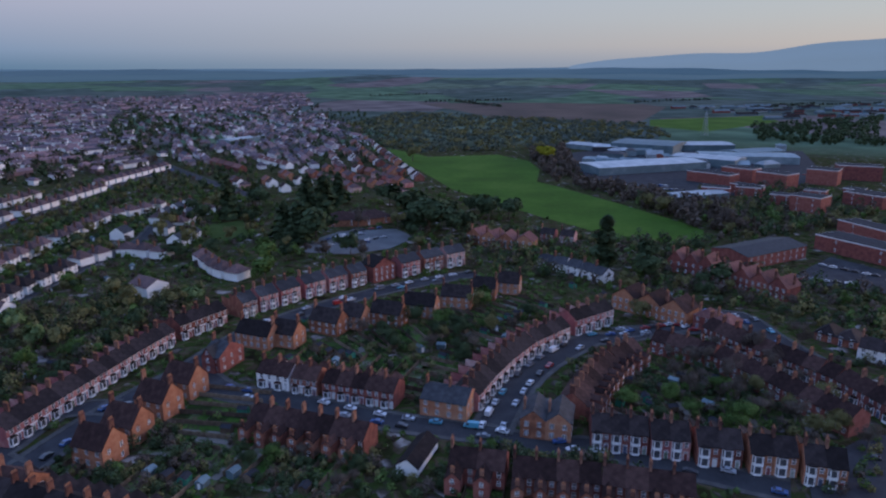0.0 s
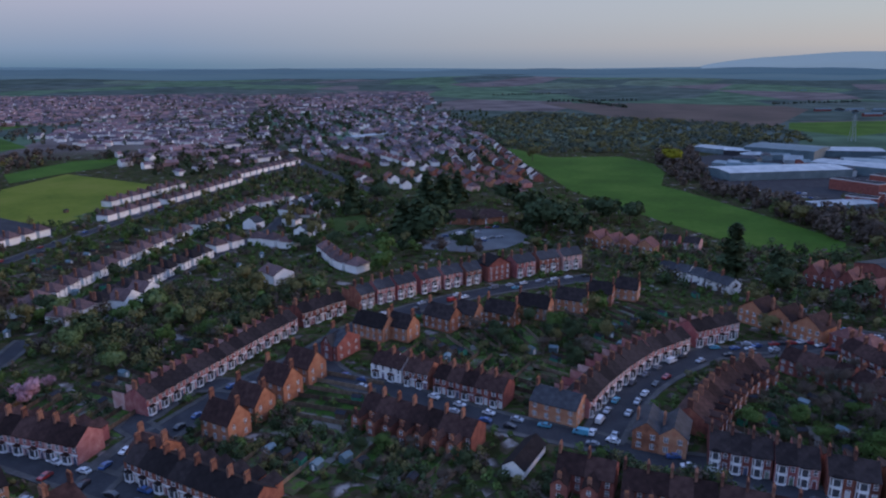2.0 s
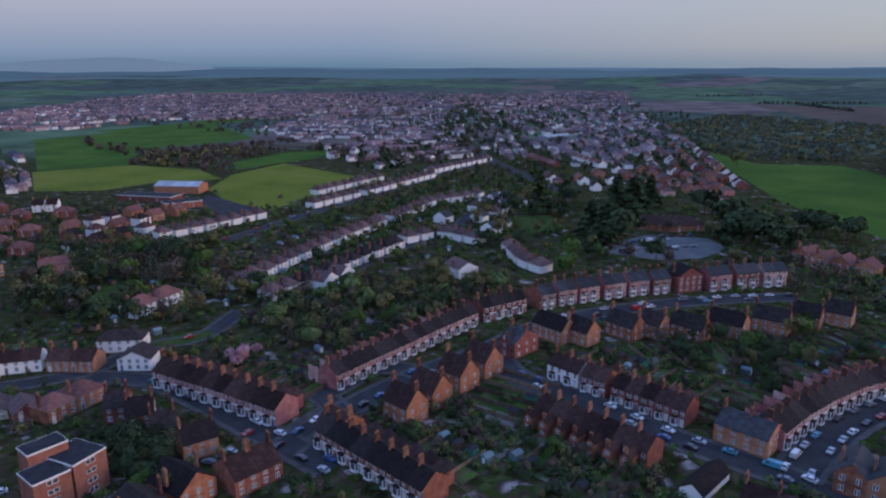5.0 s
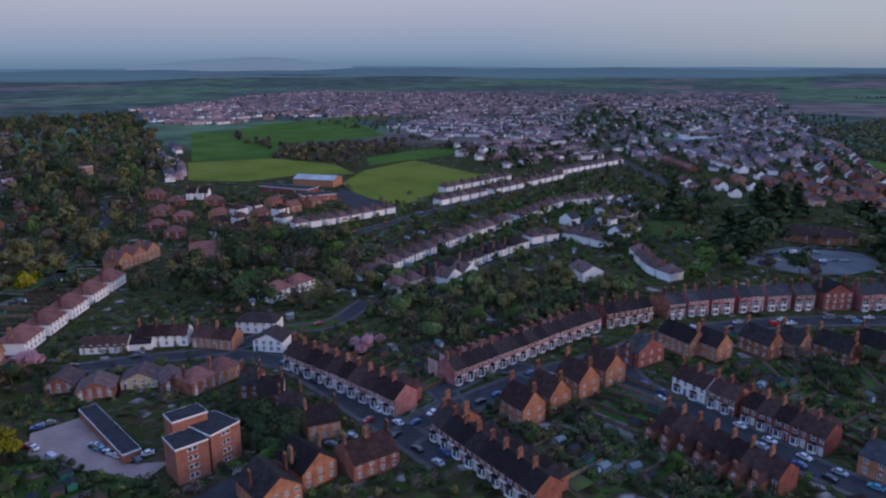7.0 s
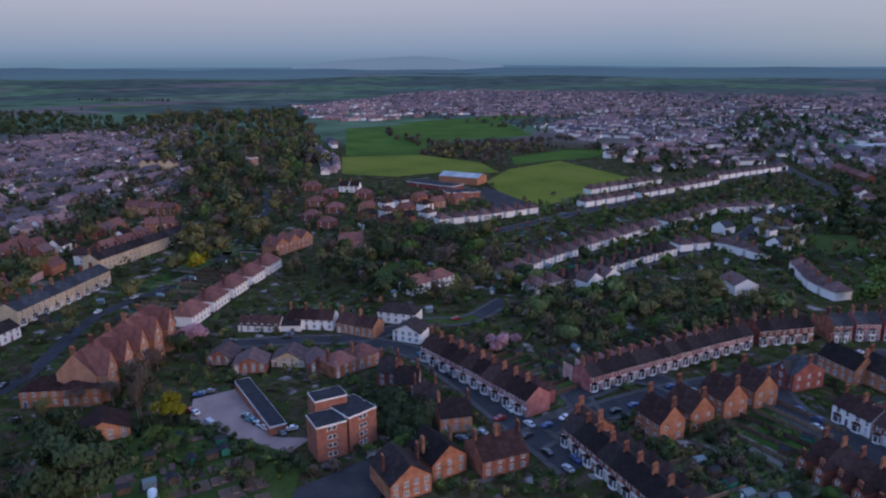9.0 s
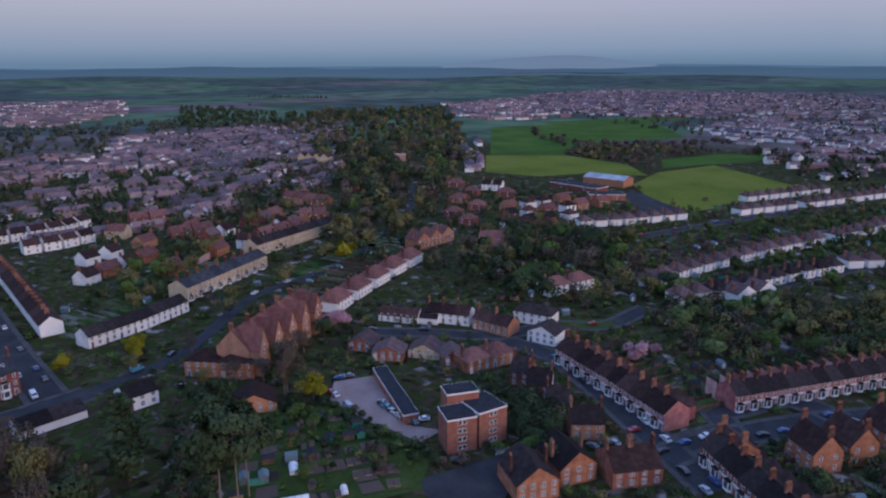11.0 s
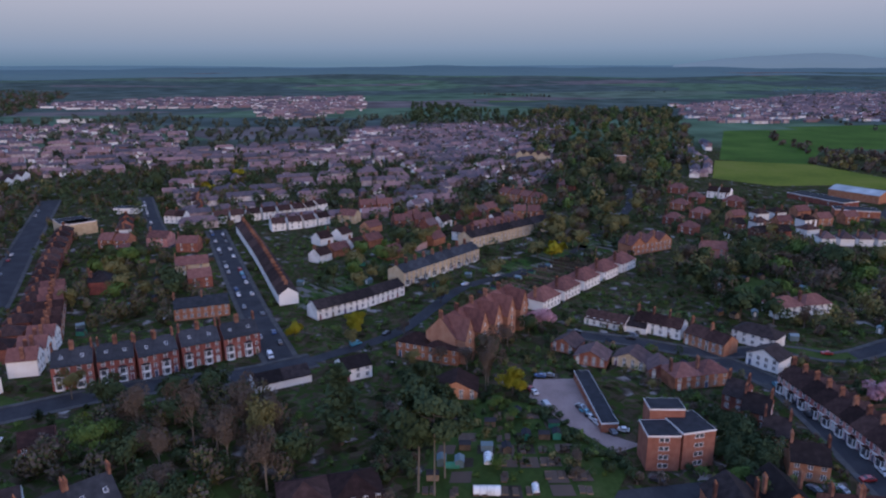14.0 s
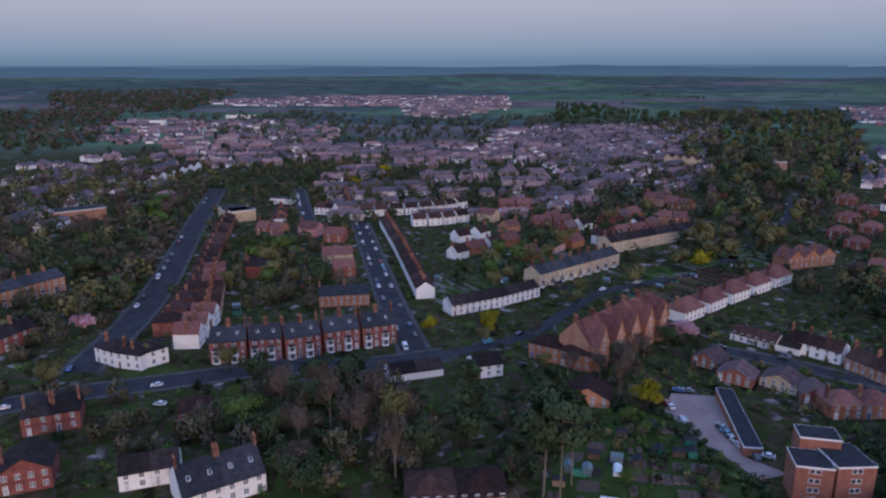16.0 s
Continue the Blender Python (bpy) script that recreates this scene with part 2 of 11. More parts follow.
# town ground: gardens, lawns, soil and yards; open country beyond, paled for haze
GROUND = bpy.data.materials.new("garden_ground")
GROUND.use_nodes = True
gn, gl = GROUND.node_tree.nodes, GROUND.node_tree.links
g_pos = gn.new("ShaderNodeNewGeometry").outputs["Position"]
g_n1 = gn.new("ShaderNodeTexNoise")
g_n1.inputs["Scale"].default_value, g_n1.inputs["Detail"].default_value = 0.11, 6
gl.new(g_pos, g_n1.inputs["Vector"])
g_r1 = ramp_node(gn, [(0.18, (0.016, 0.013, 0.009)), (0.32, (0.026, 0.030, 0.011)), (0.40, (0.058, 0.040, 0.028)), (0.46, (0.032, 0.050, 0.013)),
                      (0.54, (0.036, 0.040, 0.015)), (0.60, (0.085, 0.058, 0.042)), (0.65, (0.042, 0.07, 0.018)), (0.72, (0.036, 0.031, 0.022)), (0.79, (0.11, 0.09, 0.078)), (0.87, (0.26, 0.235, 0.22))])
g_cell = gn.new("ShaderNodeTexVoronoi")
g_cell.inputs["Scale"].default_value = 0.28
gl.new(g_pos, g_cell.inputs["Vector"])
g_cs = gn.new("ShaderNodeSeparateColor")
gl.new(g_cell.outputs["Color"], g_cs.inputs[0])
g_sum = gn.new("ShaderNodeMath")
g_sum.operation = "MULTIPLY_ADD"
gl.new(g_cs.outputs[0], g_sum.inputs[0])
g_sum.inputs[1].default_value = 0.44
g_off = gn.new("ShaderNodeMath")
g_off.operation = "ADD"
g_off.inputs[1].default_value = -0.19
gl.new(g_n1.outputs[0], g_off.inputs[0])
gl.new(g_off.outputs[0], g_sum.inputs[2])
gl.new(g_sum.outputs[0], g_r1.inputs[0])
g_vor = gn.new("ShaderNodeTexVoronoi")
g_vor.inputs["Scale"].default_value = 0.0034
g_warp = gn.new("ShaderNodeMapping")
g_warp.inputs["Scale"].default_value = (1.0, 0.6, 1.0)
g_warp.inputs["Rotation"].default_value = (0, 0, 0.5)
gl.new(g_pos, g_warp.inputs["Vector"])
gl.new(g_warp.outputs[0], g_vor.inputs["Vector"])
g_hue = gn.new("ShaderNodeSeparateColor")
gl.new(g_vor.outputs["Color"], g_hue.inputs[0])
# far field colours lightened and greyed, haze mixed into the base colour
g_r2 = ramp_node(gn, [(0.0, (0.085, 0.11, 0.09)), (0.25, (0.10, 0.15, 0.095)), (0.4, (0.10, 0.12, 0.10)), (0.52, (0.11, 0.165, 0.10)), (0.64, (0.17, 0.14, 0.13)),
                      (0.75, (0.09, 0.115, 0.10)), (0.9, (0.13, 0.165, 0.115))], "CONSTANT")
gl.new(g_hue.outputs[0], g_r2.inputs[0])
g_n2 = gn.new("ShaderNodeTexNoise")
g_n2.inputs["Scale"].default_value, g_n2.inputs["Detail"].default_value = 0.012, 6
gl.new(g_pos, g_n2.inputs["Vector"])
g_r3 = ramp_node(gn, [(0.3, (0.5, 0.5, 0.5)), (0.7, (1.15, 1.15, 1.15))])
gl.new(g_n2.outputs[0], g_r3.inputs[0])
g_mul = gn.new("ShaderNodeMix")
g_mul.data_type, g_mul.blend_type = "RGBA", "MULTIPLY"
g_mul.inputs[0].default_value = 1.0
gl.new(g_r2.outputs[0], g_mul.inputs[6])
gl.new(g_r3.outputs[0], g_mul.inputs[7])
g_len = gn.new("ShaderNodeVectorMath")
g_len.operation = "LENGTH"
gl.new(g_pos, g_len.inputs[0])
# distance mask that brings in the haze-paled fields
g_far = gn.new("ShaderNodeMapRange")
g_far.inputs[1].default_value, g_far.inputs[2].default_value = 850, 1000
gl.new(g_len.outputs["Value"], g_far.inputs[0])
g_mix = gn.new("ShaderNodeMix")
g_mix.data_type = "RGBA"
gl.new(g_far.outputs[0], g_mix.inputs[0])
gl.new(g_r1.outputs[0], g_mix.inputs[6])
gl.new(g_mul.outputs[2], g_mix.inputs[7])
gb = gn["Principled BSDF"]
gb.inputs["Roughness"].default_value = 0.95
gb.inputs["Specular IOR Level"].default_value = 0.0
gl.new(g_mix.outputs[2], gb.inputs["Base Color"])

PAINTS = bpy.data.materials.new("car_paint")
PAINTS.use_nodes = True
pn, pl = PAINTS.node_tree.nodes, PAINTS.node_tree.links
p_r = ramp_node(pn, [(0.0, (0.62, 0.62, 0.63)), (0.22, (0.32, 0.34, 0.37)), (0.42, (0.02, 0.02, 0.024)), (0.62, (0.12, 0.13, 0.15)),
                     (0.74, (0.03, 0.08, 0.22)), (0.85, (0.3, 0.02, 0.02)), (0.93, (0.08, 0.3, 0.4))], "CONSTANT")
pl.new(pn.new("ShaderNodeObjectInfo").outputs["Random"], p_r.inputs[0])
pb = pn["Principled BSDF"]
pl.new(p_r.outputs[0], pb.inputs["Base Color"])
pb.inputs["Roughness"].default_value, pb.inputs["Coat Weight"].default_value = 0.3, 0.6
TYRE = plain("rubber", (0.02, 0.02, 0.02), 0.8)


# ---------------------------------------------------------------- mesh helpers
def box(bm, x0, y0, z0, x1, y1, z1, m=0):
    v = [bm.verts.new(p) for p in ((x0, y0, z0), (x1, y0, z0), (x1, y1, z0), (x0, y1, z0), (x0, y0, z1), (x1, y0, z1), (x1, y1, z1), (x0, y1, z1))]
    for f in ((0, 3, 2, 1), (4, 5, 6, 7), (0, 1, 5, 4), (1, 2, 6, 5), (2, 3, 7, 6), (3, 0, 4, 7)):
        bm.faces.new([v[i] for i in f]).material_index = m


def solid(bm, pts, faces, m=0):
    v = [bm.verts.new(p) for p in pts]
    for f in faces:
        bm.faces.new([v[i] for i in f]).material_index = m


def link(name, bm, mats, parent=None, label=""):
    bmesh.ops.recalc_face_normals(bm, faces=bm.faces)
    me = bpy.data.meshes.new(name)
    bm.to_mesh(me)
    bm.free()
    for m in (mats if isinstance(mats, (list, tuple)) else [mats]):
        me.materials.append(m)
    ob = new(name, me)
    if parent:
        ob.parent = parent
    if label:
        ob["label"] = label
    return ob


def part(name, bm, mats, parent, label=""):
    return link(name, bm, mats, parent, label)


def share(name, me, parent, m):
    ob = new(name, me)
    ob.parent = parent
    ob.matrix_basis = m
    return ob


@lru_cache(None)
def window_mesh(w, h, kind):
    """A sash window in the plane y = 0 that looks to -y, its foot at z = 0."""
    bm = bmesh.new()
    v = [[[bm.verts.new((x, y, z)) for z in ((0, h / 2, h) if kind == "sash" else (0, h))] for x in ((-w / 2, w / 2) if kind == "sash" else (-w / 2, 0, w / 2))]
         for y in (-0.05, 0.04)]
    nx, nz = len(v[0]), len(v[0][0])
    panes = []
    for i in range(nx - 1):
        for j in range(nz - 1):
            panes.append(bm.faces.new((v[0][i][j], v[0][i + 1][j], v[0][i + 1][j + 1], v[0][i][j + 1])))
            bm.faces.new((v[1][i][j], v[1][i][j + 1], v[1][i + 1][j + 1], v[1][i + 1][j]))
    for i in range(nx - 1):
        for j in (0, nz - 1):
            bm.faces.new((v[0][i][j], v[1][i][j], v[1][i + 1][j], v[0][i + 1][j]))
    for j in range(nz - 1):
        for i in (0, nx - 1):
            bm.faces.new((v[0][i][j], v[0][i][j + 1], v[1][i][j + 1], v[1][i][j]))
    bm.normal_update()
    bmesh.ops.inset_individual(bm, faces=panes, thickness=0.13, depth=-0.035)
    for f in panes:
        f.material_index = 1
    bmesh.ops.recalc_face_normals(bm, faces=bm.faces)
    me = bpy.data.meshes.new("window")
    bm.to_mesh(me)
    bm.free()
    me.materials.append(WHITE)
    me.materials.append(GLASS)
    return me


@lru_cache(None)
def door_mesh():
    bm = bmesh.new()
    box(bm, -0.45, -0.04, 0, 0.45, 0.04, 2.05)
    box(bm, -0.55, -0.06, 0, -0.45, 0.04, 2.5, 1)
    box(bm, 0.45, -0.06, 0, 0.55, 0.04, 2.5, 1)
    box(bm, -0.45, -0.06, 2.05, 0.45, 0.04, 2.15, 1)
    box(bm, -0.45, -0.02, 2.15, 0.45, 0.04, 2.42, 2)
    box(bm, -0.55, -0.06, 2.42, 0.55, 0.04, 2.5, 1)
    me = bpy.data.meshes.new("door")
    bmesh.ops.recalc_face_normals(bm, faces=bm.faces)
    bm.to_mesh(me)
    bm.free()
    for m in (DOOR, WHITE, GLASS):
        me.materials.append(m)
    return me


@lru_cache(None)
def chimney_mesh(w, d, h, brick):
    bm = bmesh.new()
    box(bm, -w / 2, -d / 2, -1.6, w / 2, d / 2, h)
    box(bm, -w / 2 - 0.07, -d / 2 - 0.07, h - 0.35, w / 2 + 0.07, d / 2 + 0.07, h - 0.12)
    box(bm, -w / 2 - 0.04, -d / 2 - 0.04, h, w / 2 + 0.04, d / 2 + 0.04, h + 0.08)
    k = 3 if d < 1.25 else 4
    for i in range(k):
        y = -d / 2 + d * (i + 0.5) / k
        r = bmesh.ops.create_cone(bm, cap_ends=True, segments=6, radius1=0.15, radius2=0.11, depth=0.6, matrix=Matrix.Translation((0, y, h + 0.3)))
        for q in r["verts"]:
            for f in q.link_faces:
                f.material_index = 1
    me = bpy.data.meshes.new("chimney")
    bmesh.ops.recalc_face_normals(bm, faces=bm.faces)
    bm.to_mesh(me)
    bm.free()
    me.materials.append(brick)
    me.materials.append(POT)
    return me


OCC = []          # footprints that trees and bushes keep clear of: x, y, radius


def chimney(root, x, y, z, w=0.6, d=1.3, h=1.7, brick=None, k=3):
    share("chimney", chimney_mesh(w, d, h, brick), root, pose(x, y, z))


def roof_gable(bm, w, d, eave, ridge, along_x=True, over=0.35, side=0.0, th=0.16):
    if along_x:
        s = (ridge - eave) / (d / 2)
        for sg in (0, 1):
            ye, yr = (-over, d / 2) if sg == 0 else (d + over, d / 2)
            ze = eave - over * s
            pts = [(-side, ye, ze), (w + side, ye, ze), (w + side, yr, ridge), (-side, yr, ridge)]
            pts += [(p[0], p[1], p[2] + th) for p in pts]
            solid(bm, pts, ((0, 1, 2, 3), (4, 5, 6, 7), (0, 1, 5, 4), (1, 2, 6, 5), (2, 3, 7, 6), (3, 0, 4, 7)))
    else:
        s = (ridge - eave) / (w / 2)
        for sg in (0, 1):
            xe, xr = (-over, w / 2) if sg == 0 else (w + over, w / 2)
            ze = eave - over * s
            pts = [(xe, -side, ze), (xe, d + side, ze), (xr, d + side, ridge), (xr, -side, ridge)]
            pts += [(p[0], p[1], p[2] + th) for p in pts]
            solid(bm, pts, ((0, 1, 2, 3), (4, 5, 6, 7), (0, 1, 5, 4), (1, 2, 6, 5), (2, 3, 7, 6), (3, 0, 4, 7)))


def roof_hip(bm, w, d, eave, ridge, over=0.4):
    k = min(w, d) / 2
    if w >= d:
        a, b = (k, d / 2, ridge), (w - k, d / 2, ridge)
        if w - 2 * k < 0.2:
            b = (w / 2 + 0.1, d / 2, ridge)
            a = (w / 2 - 0.1, d / 2, ridge)
    else:
        a, b = (w / 2, k, ridge), (w / 2, d - k, ridge)
    o = over
    e = eave - 0.1
    pts = [(-o, -o, e), (w + o, -o, e), (w + o, d + o, e), (-o, d + o, e), a, b]
    if w >= d:
        f = ((0, 1, 5, 4), (1, 2, 5), (2, 3, 4, 5), (3, 0, 4), (0, 3, 2, 1))
    else:
        f = ((0, 1, 4), (1, 2, 5, 4), (2, 3, 5), (3, 0, 4, 5), (0, 3, 2, 1))
    solid(bm, pts, f)


def house(name, label, w, d, eave, ridge, roof="x", wall=None, tile=None, front="plain", rear="none", stack="one", storeys=2,
          detail=2, side=0.0, band=None, group="", ends=False, sky=0, proj=0.9, wide=False):
    """One house, x along its front (which looks to -y), on z = 0. detail 2: all parts; 1: walls, roof, chimney, windows; 0: walls and roof."""
    root = new(name)
    tagged(root, label, "house", group)
    bm = bmesh.new()
    if roof == "x":
        solid(bm, [(0, 0, 0), (0, d, 0), (0, d, eave), (0, d / 2, ridge), (0, 0, eave), (w, 0, 0), (w, d, 0), (w, d, eave), (w, d / 2, ridge), (w, 0, eave)],
              ((0, 1, 2, 3, 4), (5, 9, 8, 7, 6), (0, 4, 9, 5), (1, 6, 7, 2), (2, 7, 8, 3), (3, 8, 9, 4), (0, 5, 6, 1)))
    elif roof == "y":
        solid(bm, [(0, 0, 0), (w, 0, 0), (w, 0, eave), (w / 2, 0, ridge), (0, 0, eave), (0, d, 0), (w, d, 0), (w, d, eave), (w / 2, d, ridge), (0, d, eave)],
              ((0, 1, 2, 3, 4), (5, 9, 8, 7, 6), (0, 4, 9, 5), (1, 6, 7, 2), (2, 7, 8, 3), (3, 8, 9, 4), (0, 5, 6, 1)))
    else:
        box(bm, 0, 0, 0, w, d, eave)
    part("wall", bm, wall, root)
    bm = bmesh.new()
    if roof == "flat":
        box(bm, 0, 0, eave + 0.004, w, d, eave + 0.12)
        part("roof", bm, LEAD, root)
        bm = bmesh.new()
        lo, hi, t = eave - 0.3, eave + 0.14, 0.06
        box(bm, -t, -t, lo, w + t, -0.004, hi)
        box(bm, -t, d + 0.004, lo, w + t, d + t, hi)
        box(bm, -t, -0.004, lo, -0.004, d + 0.004, hi)
        box(bm, w + 0.004, -0.004, lo, w + t, d + 0.004, hi)
        part("fascia", bm, WHITE, root, "white painted fascia")
    elif roof == "hip":
        roof_hip(bm, w, d, eave, ridge)
        part("roof", bm, tile, root)
    else:
        roof_gable(bm, w, d, eave, ridge, roof == "x", 0.35, side)
        part("roof", bm, tile, root)
    if detail == 0:
        return root
    fl = eave / storeys
    # chimneys
    cz = ridge if roof in ("x",) else ridge - 0.6
    big = detail > 1
    if stack in ("one", "two") and roof == "x":
        ch = 2.1 if big else 1.5
        chimney(root, 0.35, d / 2, cz, 0.6, 1.5, ch, SOOT, 4)
        if stack == "two":
            chimney(root, w - 0.35, d / 2, cz, 0.6, 1.5, ch, SOOT, 4)
    elif stack in ("one", "two"):
        chimney(root, 0.5, d * 0.45, cz - (1.0 if roof == "y" else 0.8), 0.6, 1.2, 2.6 if big else 1.9, SOOT, 3)
        if stack == "two":
            chimney(root, w - 0.5, d * 0.55, cz - (1.0 if roof == "y" else 0.8), 0.6, 1.2, 2.6, SOOT, 3)
    # front
    cols = max(1, min(int(w // 2.6), 2 if detail < 2 else 9))
    ww, wh = (2.5, 1.3) if wide else (1.15, 1.55)
    cols = max(1, int(w // 5)) if wide else cols

    def windows(y, turn, kinds, skip=()):
        for s in range(storeys):
            for c in range(cols):
                if (s, c) in skip:
                    continue
                x = w * (c + 0.5) / cols
                share("window", window_mesh(ww, wh if s < 2 else 1.2, kinds), root, pose(x, y, s * fl + fl * 0.32, 0, 0, turn))

    if front == "bay":
        bx, bw, bd = w * 0.33, min(2.8, w * 0.54), 0.85
        top = fl * (0.98 if storeys == 2 else 1.0)
        hgt = top if band != "tall" else fl * 2 - 0.2
        bm = bmesh.new()
        prof = [(bx - bw / 2, 0), (bx - bw / 2 + 0.45, -bd), (bx + bw / 2 - 0.45, -bd), (bx + bw / 2, 0)]
        zs = (0, hgt) if band != "tall" else (0, fl, hgt)
        v = [[bm.verts.new((*p, z)) for p in prof] for z in zs]
        panes = []
        for lo, hi in zip(v, v[1:]):
            for k in range(3):
                panes.append(bm.faces.new((lo[k], lo[k + 1], hi[k + 1], hi[k])))
            bm.faces.new((lo[3], lo[0], hi[0], hi[3]))
        bm.faces.new(v[0][::-1])
        bm.faces.new(v[-1])
        bm.normal_update()
        bmesh.ops.inset_individual(bm, faces=panes, thickness=0.32, depth=-0.05)
        for f in panes:
            f.material_index = 1
            low = sorted(f.verts, key=lambda q: q.co.z)[:2]
            for q in low:
                q.co.z += 0.4
        bay = part("bay_window", bm, [WHITE, GLASS], root, "white painted bay window")
        bm = bmesh.new()
        o = [(bx - bw / 2 - 0.1, 0), (bx - bw / 2 + 0.4, -bd - 0.12), (bx + bw / 2 - 0.4, -bd - 0.12), (bx + bw / 2 + 0.1, 0)]
        solid(bm, [(*p, hgt) for p in o] + [(bx - 0.5, 0, hgt + 0.55), (bx + 0.5, 0, hgt + 0.55)], ((0, 1, 4), (1, 2, 5, 4), (2, 3, 5), (0, 3, 2, 1), (0, 4, 5, 3)))
        part("bay_roof", bm, tile, bay)
        share("door", door_mesh(), root, pose(w * 0.8, 0, 0))
        s0 = 2 if band == "tall" else 1
        for s in range(s0, storeys):
            share("window", window_mesh(1.3, 1.6, "sash"), root, pose(bx, 0, s * fl + fl * 0.28))
        for s in range(1, storeys):
            share("window", window_mesh(0.95, 1.5, "sash"), root, pose(w * 0.8, 0, s * fl + fl * 0.28))
    elif front == "plain":
        share("door", door_mesh(), root, pose(w * 0.5 / cols, 0, 0))
        windows(0, 0, "casement", ((0, 0),))
    elif front == "windows":
        windows(0, 0, "casement")
    if rear == "ext":
        ew, ed, ee = w * 0.52, 4.6, eave * 0.8
        bm = bmesh.new()
        solid(bm, [(0, d, 0), (ew, d, 0), (ew, d + ed, 0), (0, d + ed, 0), (0, d, ee + 1.5), (ew, d, ee), (ew, d + ed, ee), (0, d + ed, ee + 1.5)],
              ((0, 3, 2, 1), (4, 5, 6, 7), (0, 1, 5, 4), (1, 2, 6, 5), (2, 3, 7, 6), (3, 0, 4, 7)))
        ext = part("rear_wing", bm, wall, root)
        bm = bmesh.new()
        pts = [(-0.0, d - 0.6, ee + 1.5), (ew + 0.25, d - 0.6, ee - 0.08), (ew + 0.25, d + ed + 0.2, ee - 0.08), (-0.0, d + ed + 0.2, ee + 1.5)]
        pts = [(p[0], p[1], p[2] + 0.01) for p in pts] + [(p[0], p[1], p[2] + 0.16) for p in pts]
        solid(bm, pts, ((0, 1, 2, 3), (4, 5, 6, 7), (0, 1, 5, 4), (1, 2, 6, 5), (2, 3, 7, 6), (3, 0, 4, 7)))
        part("rear_wing_roof", bm, tile, ext)
    if band == "white":
        bm = bmesh.new()
        box(bm, 0, -0.06, eave - 0.45, w, -0.003, eave - 0.1)
        box(bm, 0, -0.05, fl - 0.15, w, -0.003, fl + 0.3)
        tagged(part("front_trim", bm, WHITE, root, "white painted bands along the front"), kind="stuff")
    if band == "gablet":
        gw, gh = w * (0.66 if proj < 1 else 0.62), (ridge - eave) * (0.95 if proj < 1 else 1.05)
        bm = bmesh.new()
        x0, x1 = w * 0.1, w * 0.1 + gw
        solid(bm, [(x0, -proj, 0), (x1, -proj, 0), (x1, -proj, eave), ((x0 + x1) / 2, -proj, eave + gh), (x0, -proj, eave),
                   (x0, d * 0.4, 0), (x1, d * 0.4, 0), (x1, d * 0.4, eave), ((x0 + x1) / 2, d * 0.4, eave + gh), (x0, d * 0.4, eave)],
              ((0, 1, 2, 3, 4), (5, 9, 8, 7, 6), (0, 4, 9, 5), (1, 6, 7, 2), (2, 7, 8, 3), (3, 8, 9, 4)))
        gab = part("gable", bm, wall, root)
        bm = bmesh.new()
        xm, s = (x0 + x1) / 2, gh / (gw / 2)
        for xe in (x0 - 0.3, x1 + 0.3):
            ze = eave - 0.3 * s
            pts = [(xe, -proj - 0.3, ze), (xe, d * 0.45, ze), (xm, d * 0.45, eave + gh), (xm, -proj - 0.3, eave + gh)]
            pts = [(p[0], p[1], p[2] + 0.01) for p in pts] + [(p[0], p[1], p[2] + 0.17) for p in pts]
            solid(bm, pts, ((0, 1, 2, 3), (4, 5, 6, 7), (0, 1, 5, 4), (1, 2, 6, 5), (2, 3, 7, 6), (3, 0, 4, 7)))
        part("gable_roof", bm, tile, gab)
        for s in range(storeys + 1):
            share("window", window_mesh(1.3 if s < storeys else 0.9, 1.6 if s < storeys else 1.3, "casement"), gab, pose(xm, -proj, s * fl + fl * 0.3))
    if band == "wing":
        x0, x1, y1, e2 = 0.06, w * 0.56, -4.6, eave * 0.86
        xm, r2 = (x0 + x1) / 2, eave * 0.86 + (x1 - x0) * 0.42
        bm = bmesh.new()
        solid(bm, [(x0, y1, 0), (x1, y1, 0), (x1, y1, e2), (xm, y1, r2), (x0, y1, e2), (x0, 0.05, 0), (x1, 0.05, 0), (x1, 0.05, e2), (xm, 0.05, r2), (x0, 0.05, e2)],
              ((0, 1, 2, 3, 4), (0, 4, 9, 5), (1, 6, 7, 2), (2, 7, 8, 3), (3, 8, 9, 4)))
        wing = part("back_wing", bm, wall, root)
        bm = bmesh.new()
        for xe in (x0 - 0.04, x1 + 0.2):
            pts = [(xe, y1 - 0.2, e2 - 0.05), (xe, 1.2, e2 - 0.05), (xm, 1.2, r2), (xm, y1 - 0.2, r2)]
            pts = [(p[0], p[1], p[2] + 0.02) for p in pts] + [(p[0], p[1], p[2] + 0.16) for p in pts]
            solid(bm, pts, ((0, 1, 2, 3), (4, 5, 6, 7), (0, 1, 5, 4), (1, 2, 6, 5), (2, 3, 7, 6), (3, 0, 4, 7)))
        part("back_wing_roof", bm, tile, wing)
        share("chimney", chimney_mesh(0.5, 0.9, 1.5, SOOT), wing, pose(xm, y1 + 0.5, r2 - 0.3, 0, 0, 90))
        for z in (0.9, fl + 0.6):
            share("window", window_mesh(0.95, 1.3, "sash"), wing, pose(xm, y1, z))
        for z in (0.9, fl + 0.6):
            share("window", window_mesh(1.0, 1.5, "sash"), root, pose(w * 0.79, 0, z))
    if ends:
        for s in range(storeys):
            n_end = max(1, int(d // (5 if wide else 3.2)))
            for c in range(n_end):
                y = d * (c + 0.5) / n_end
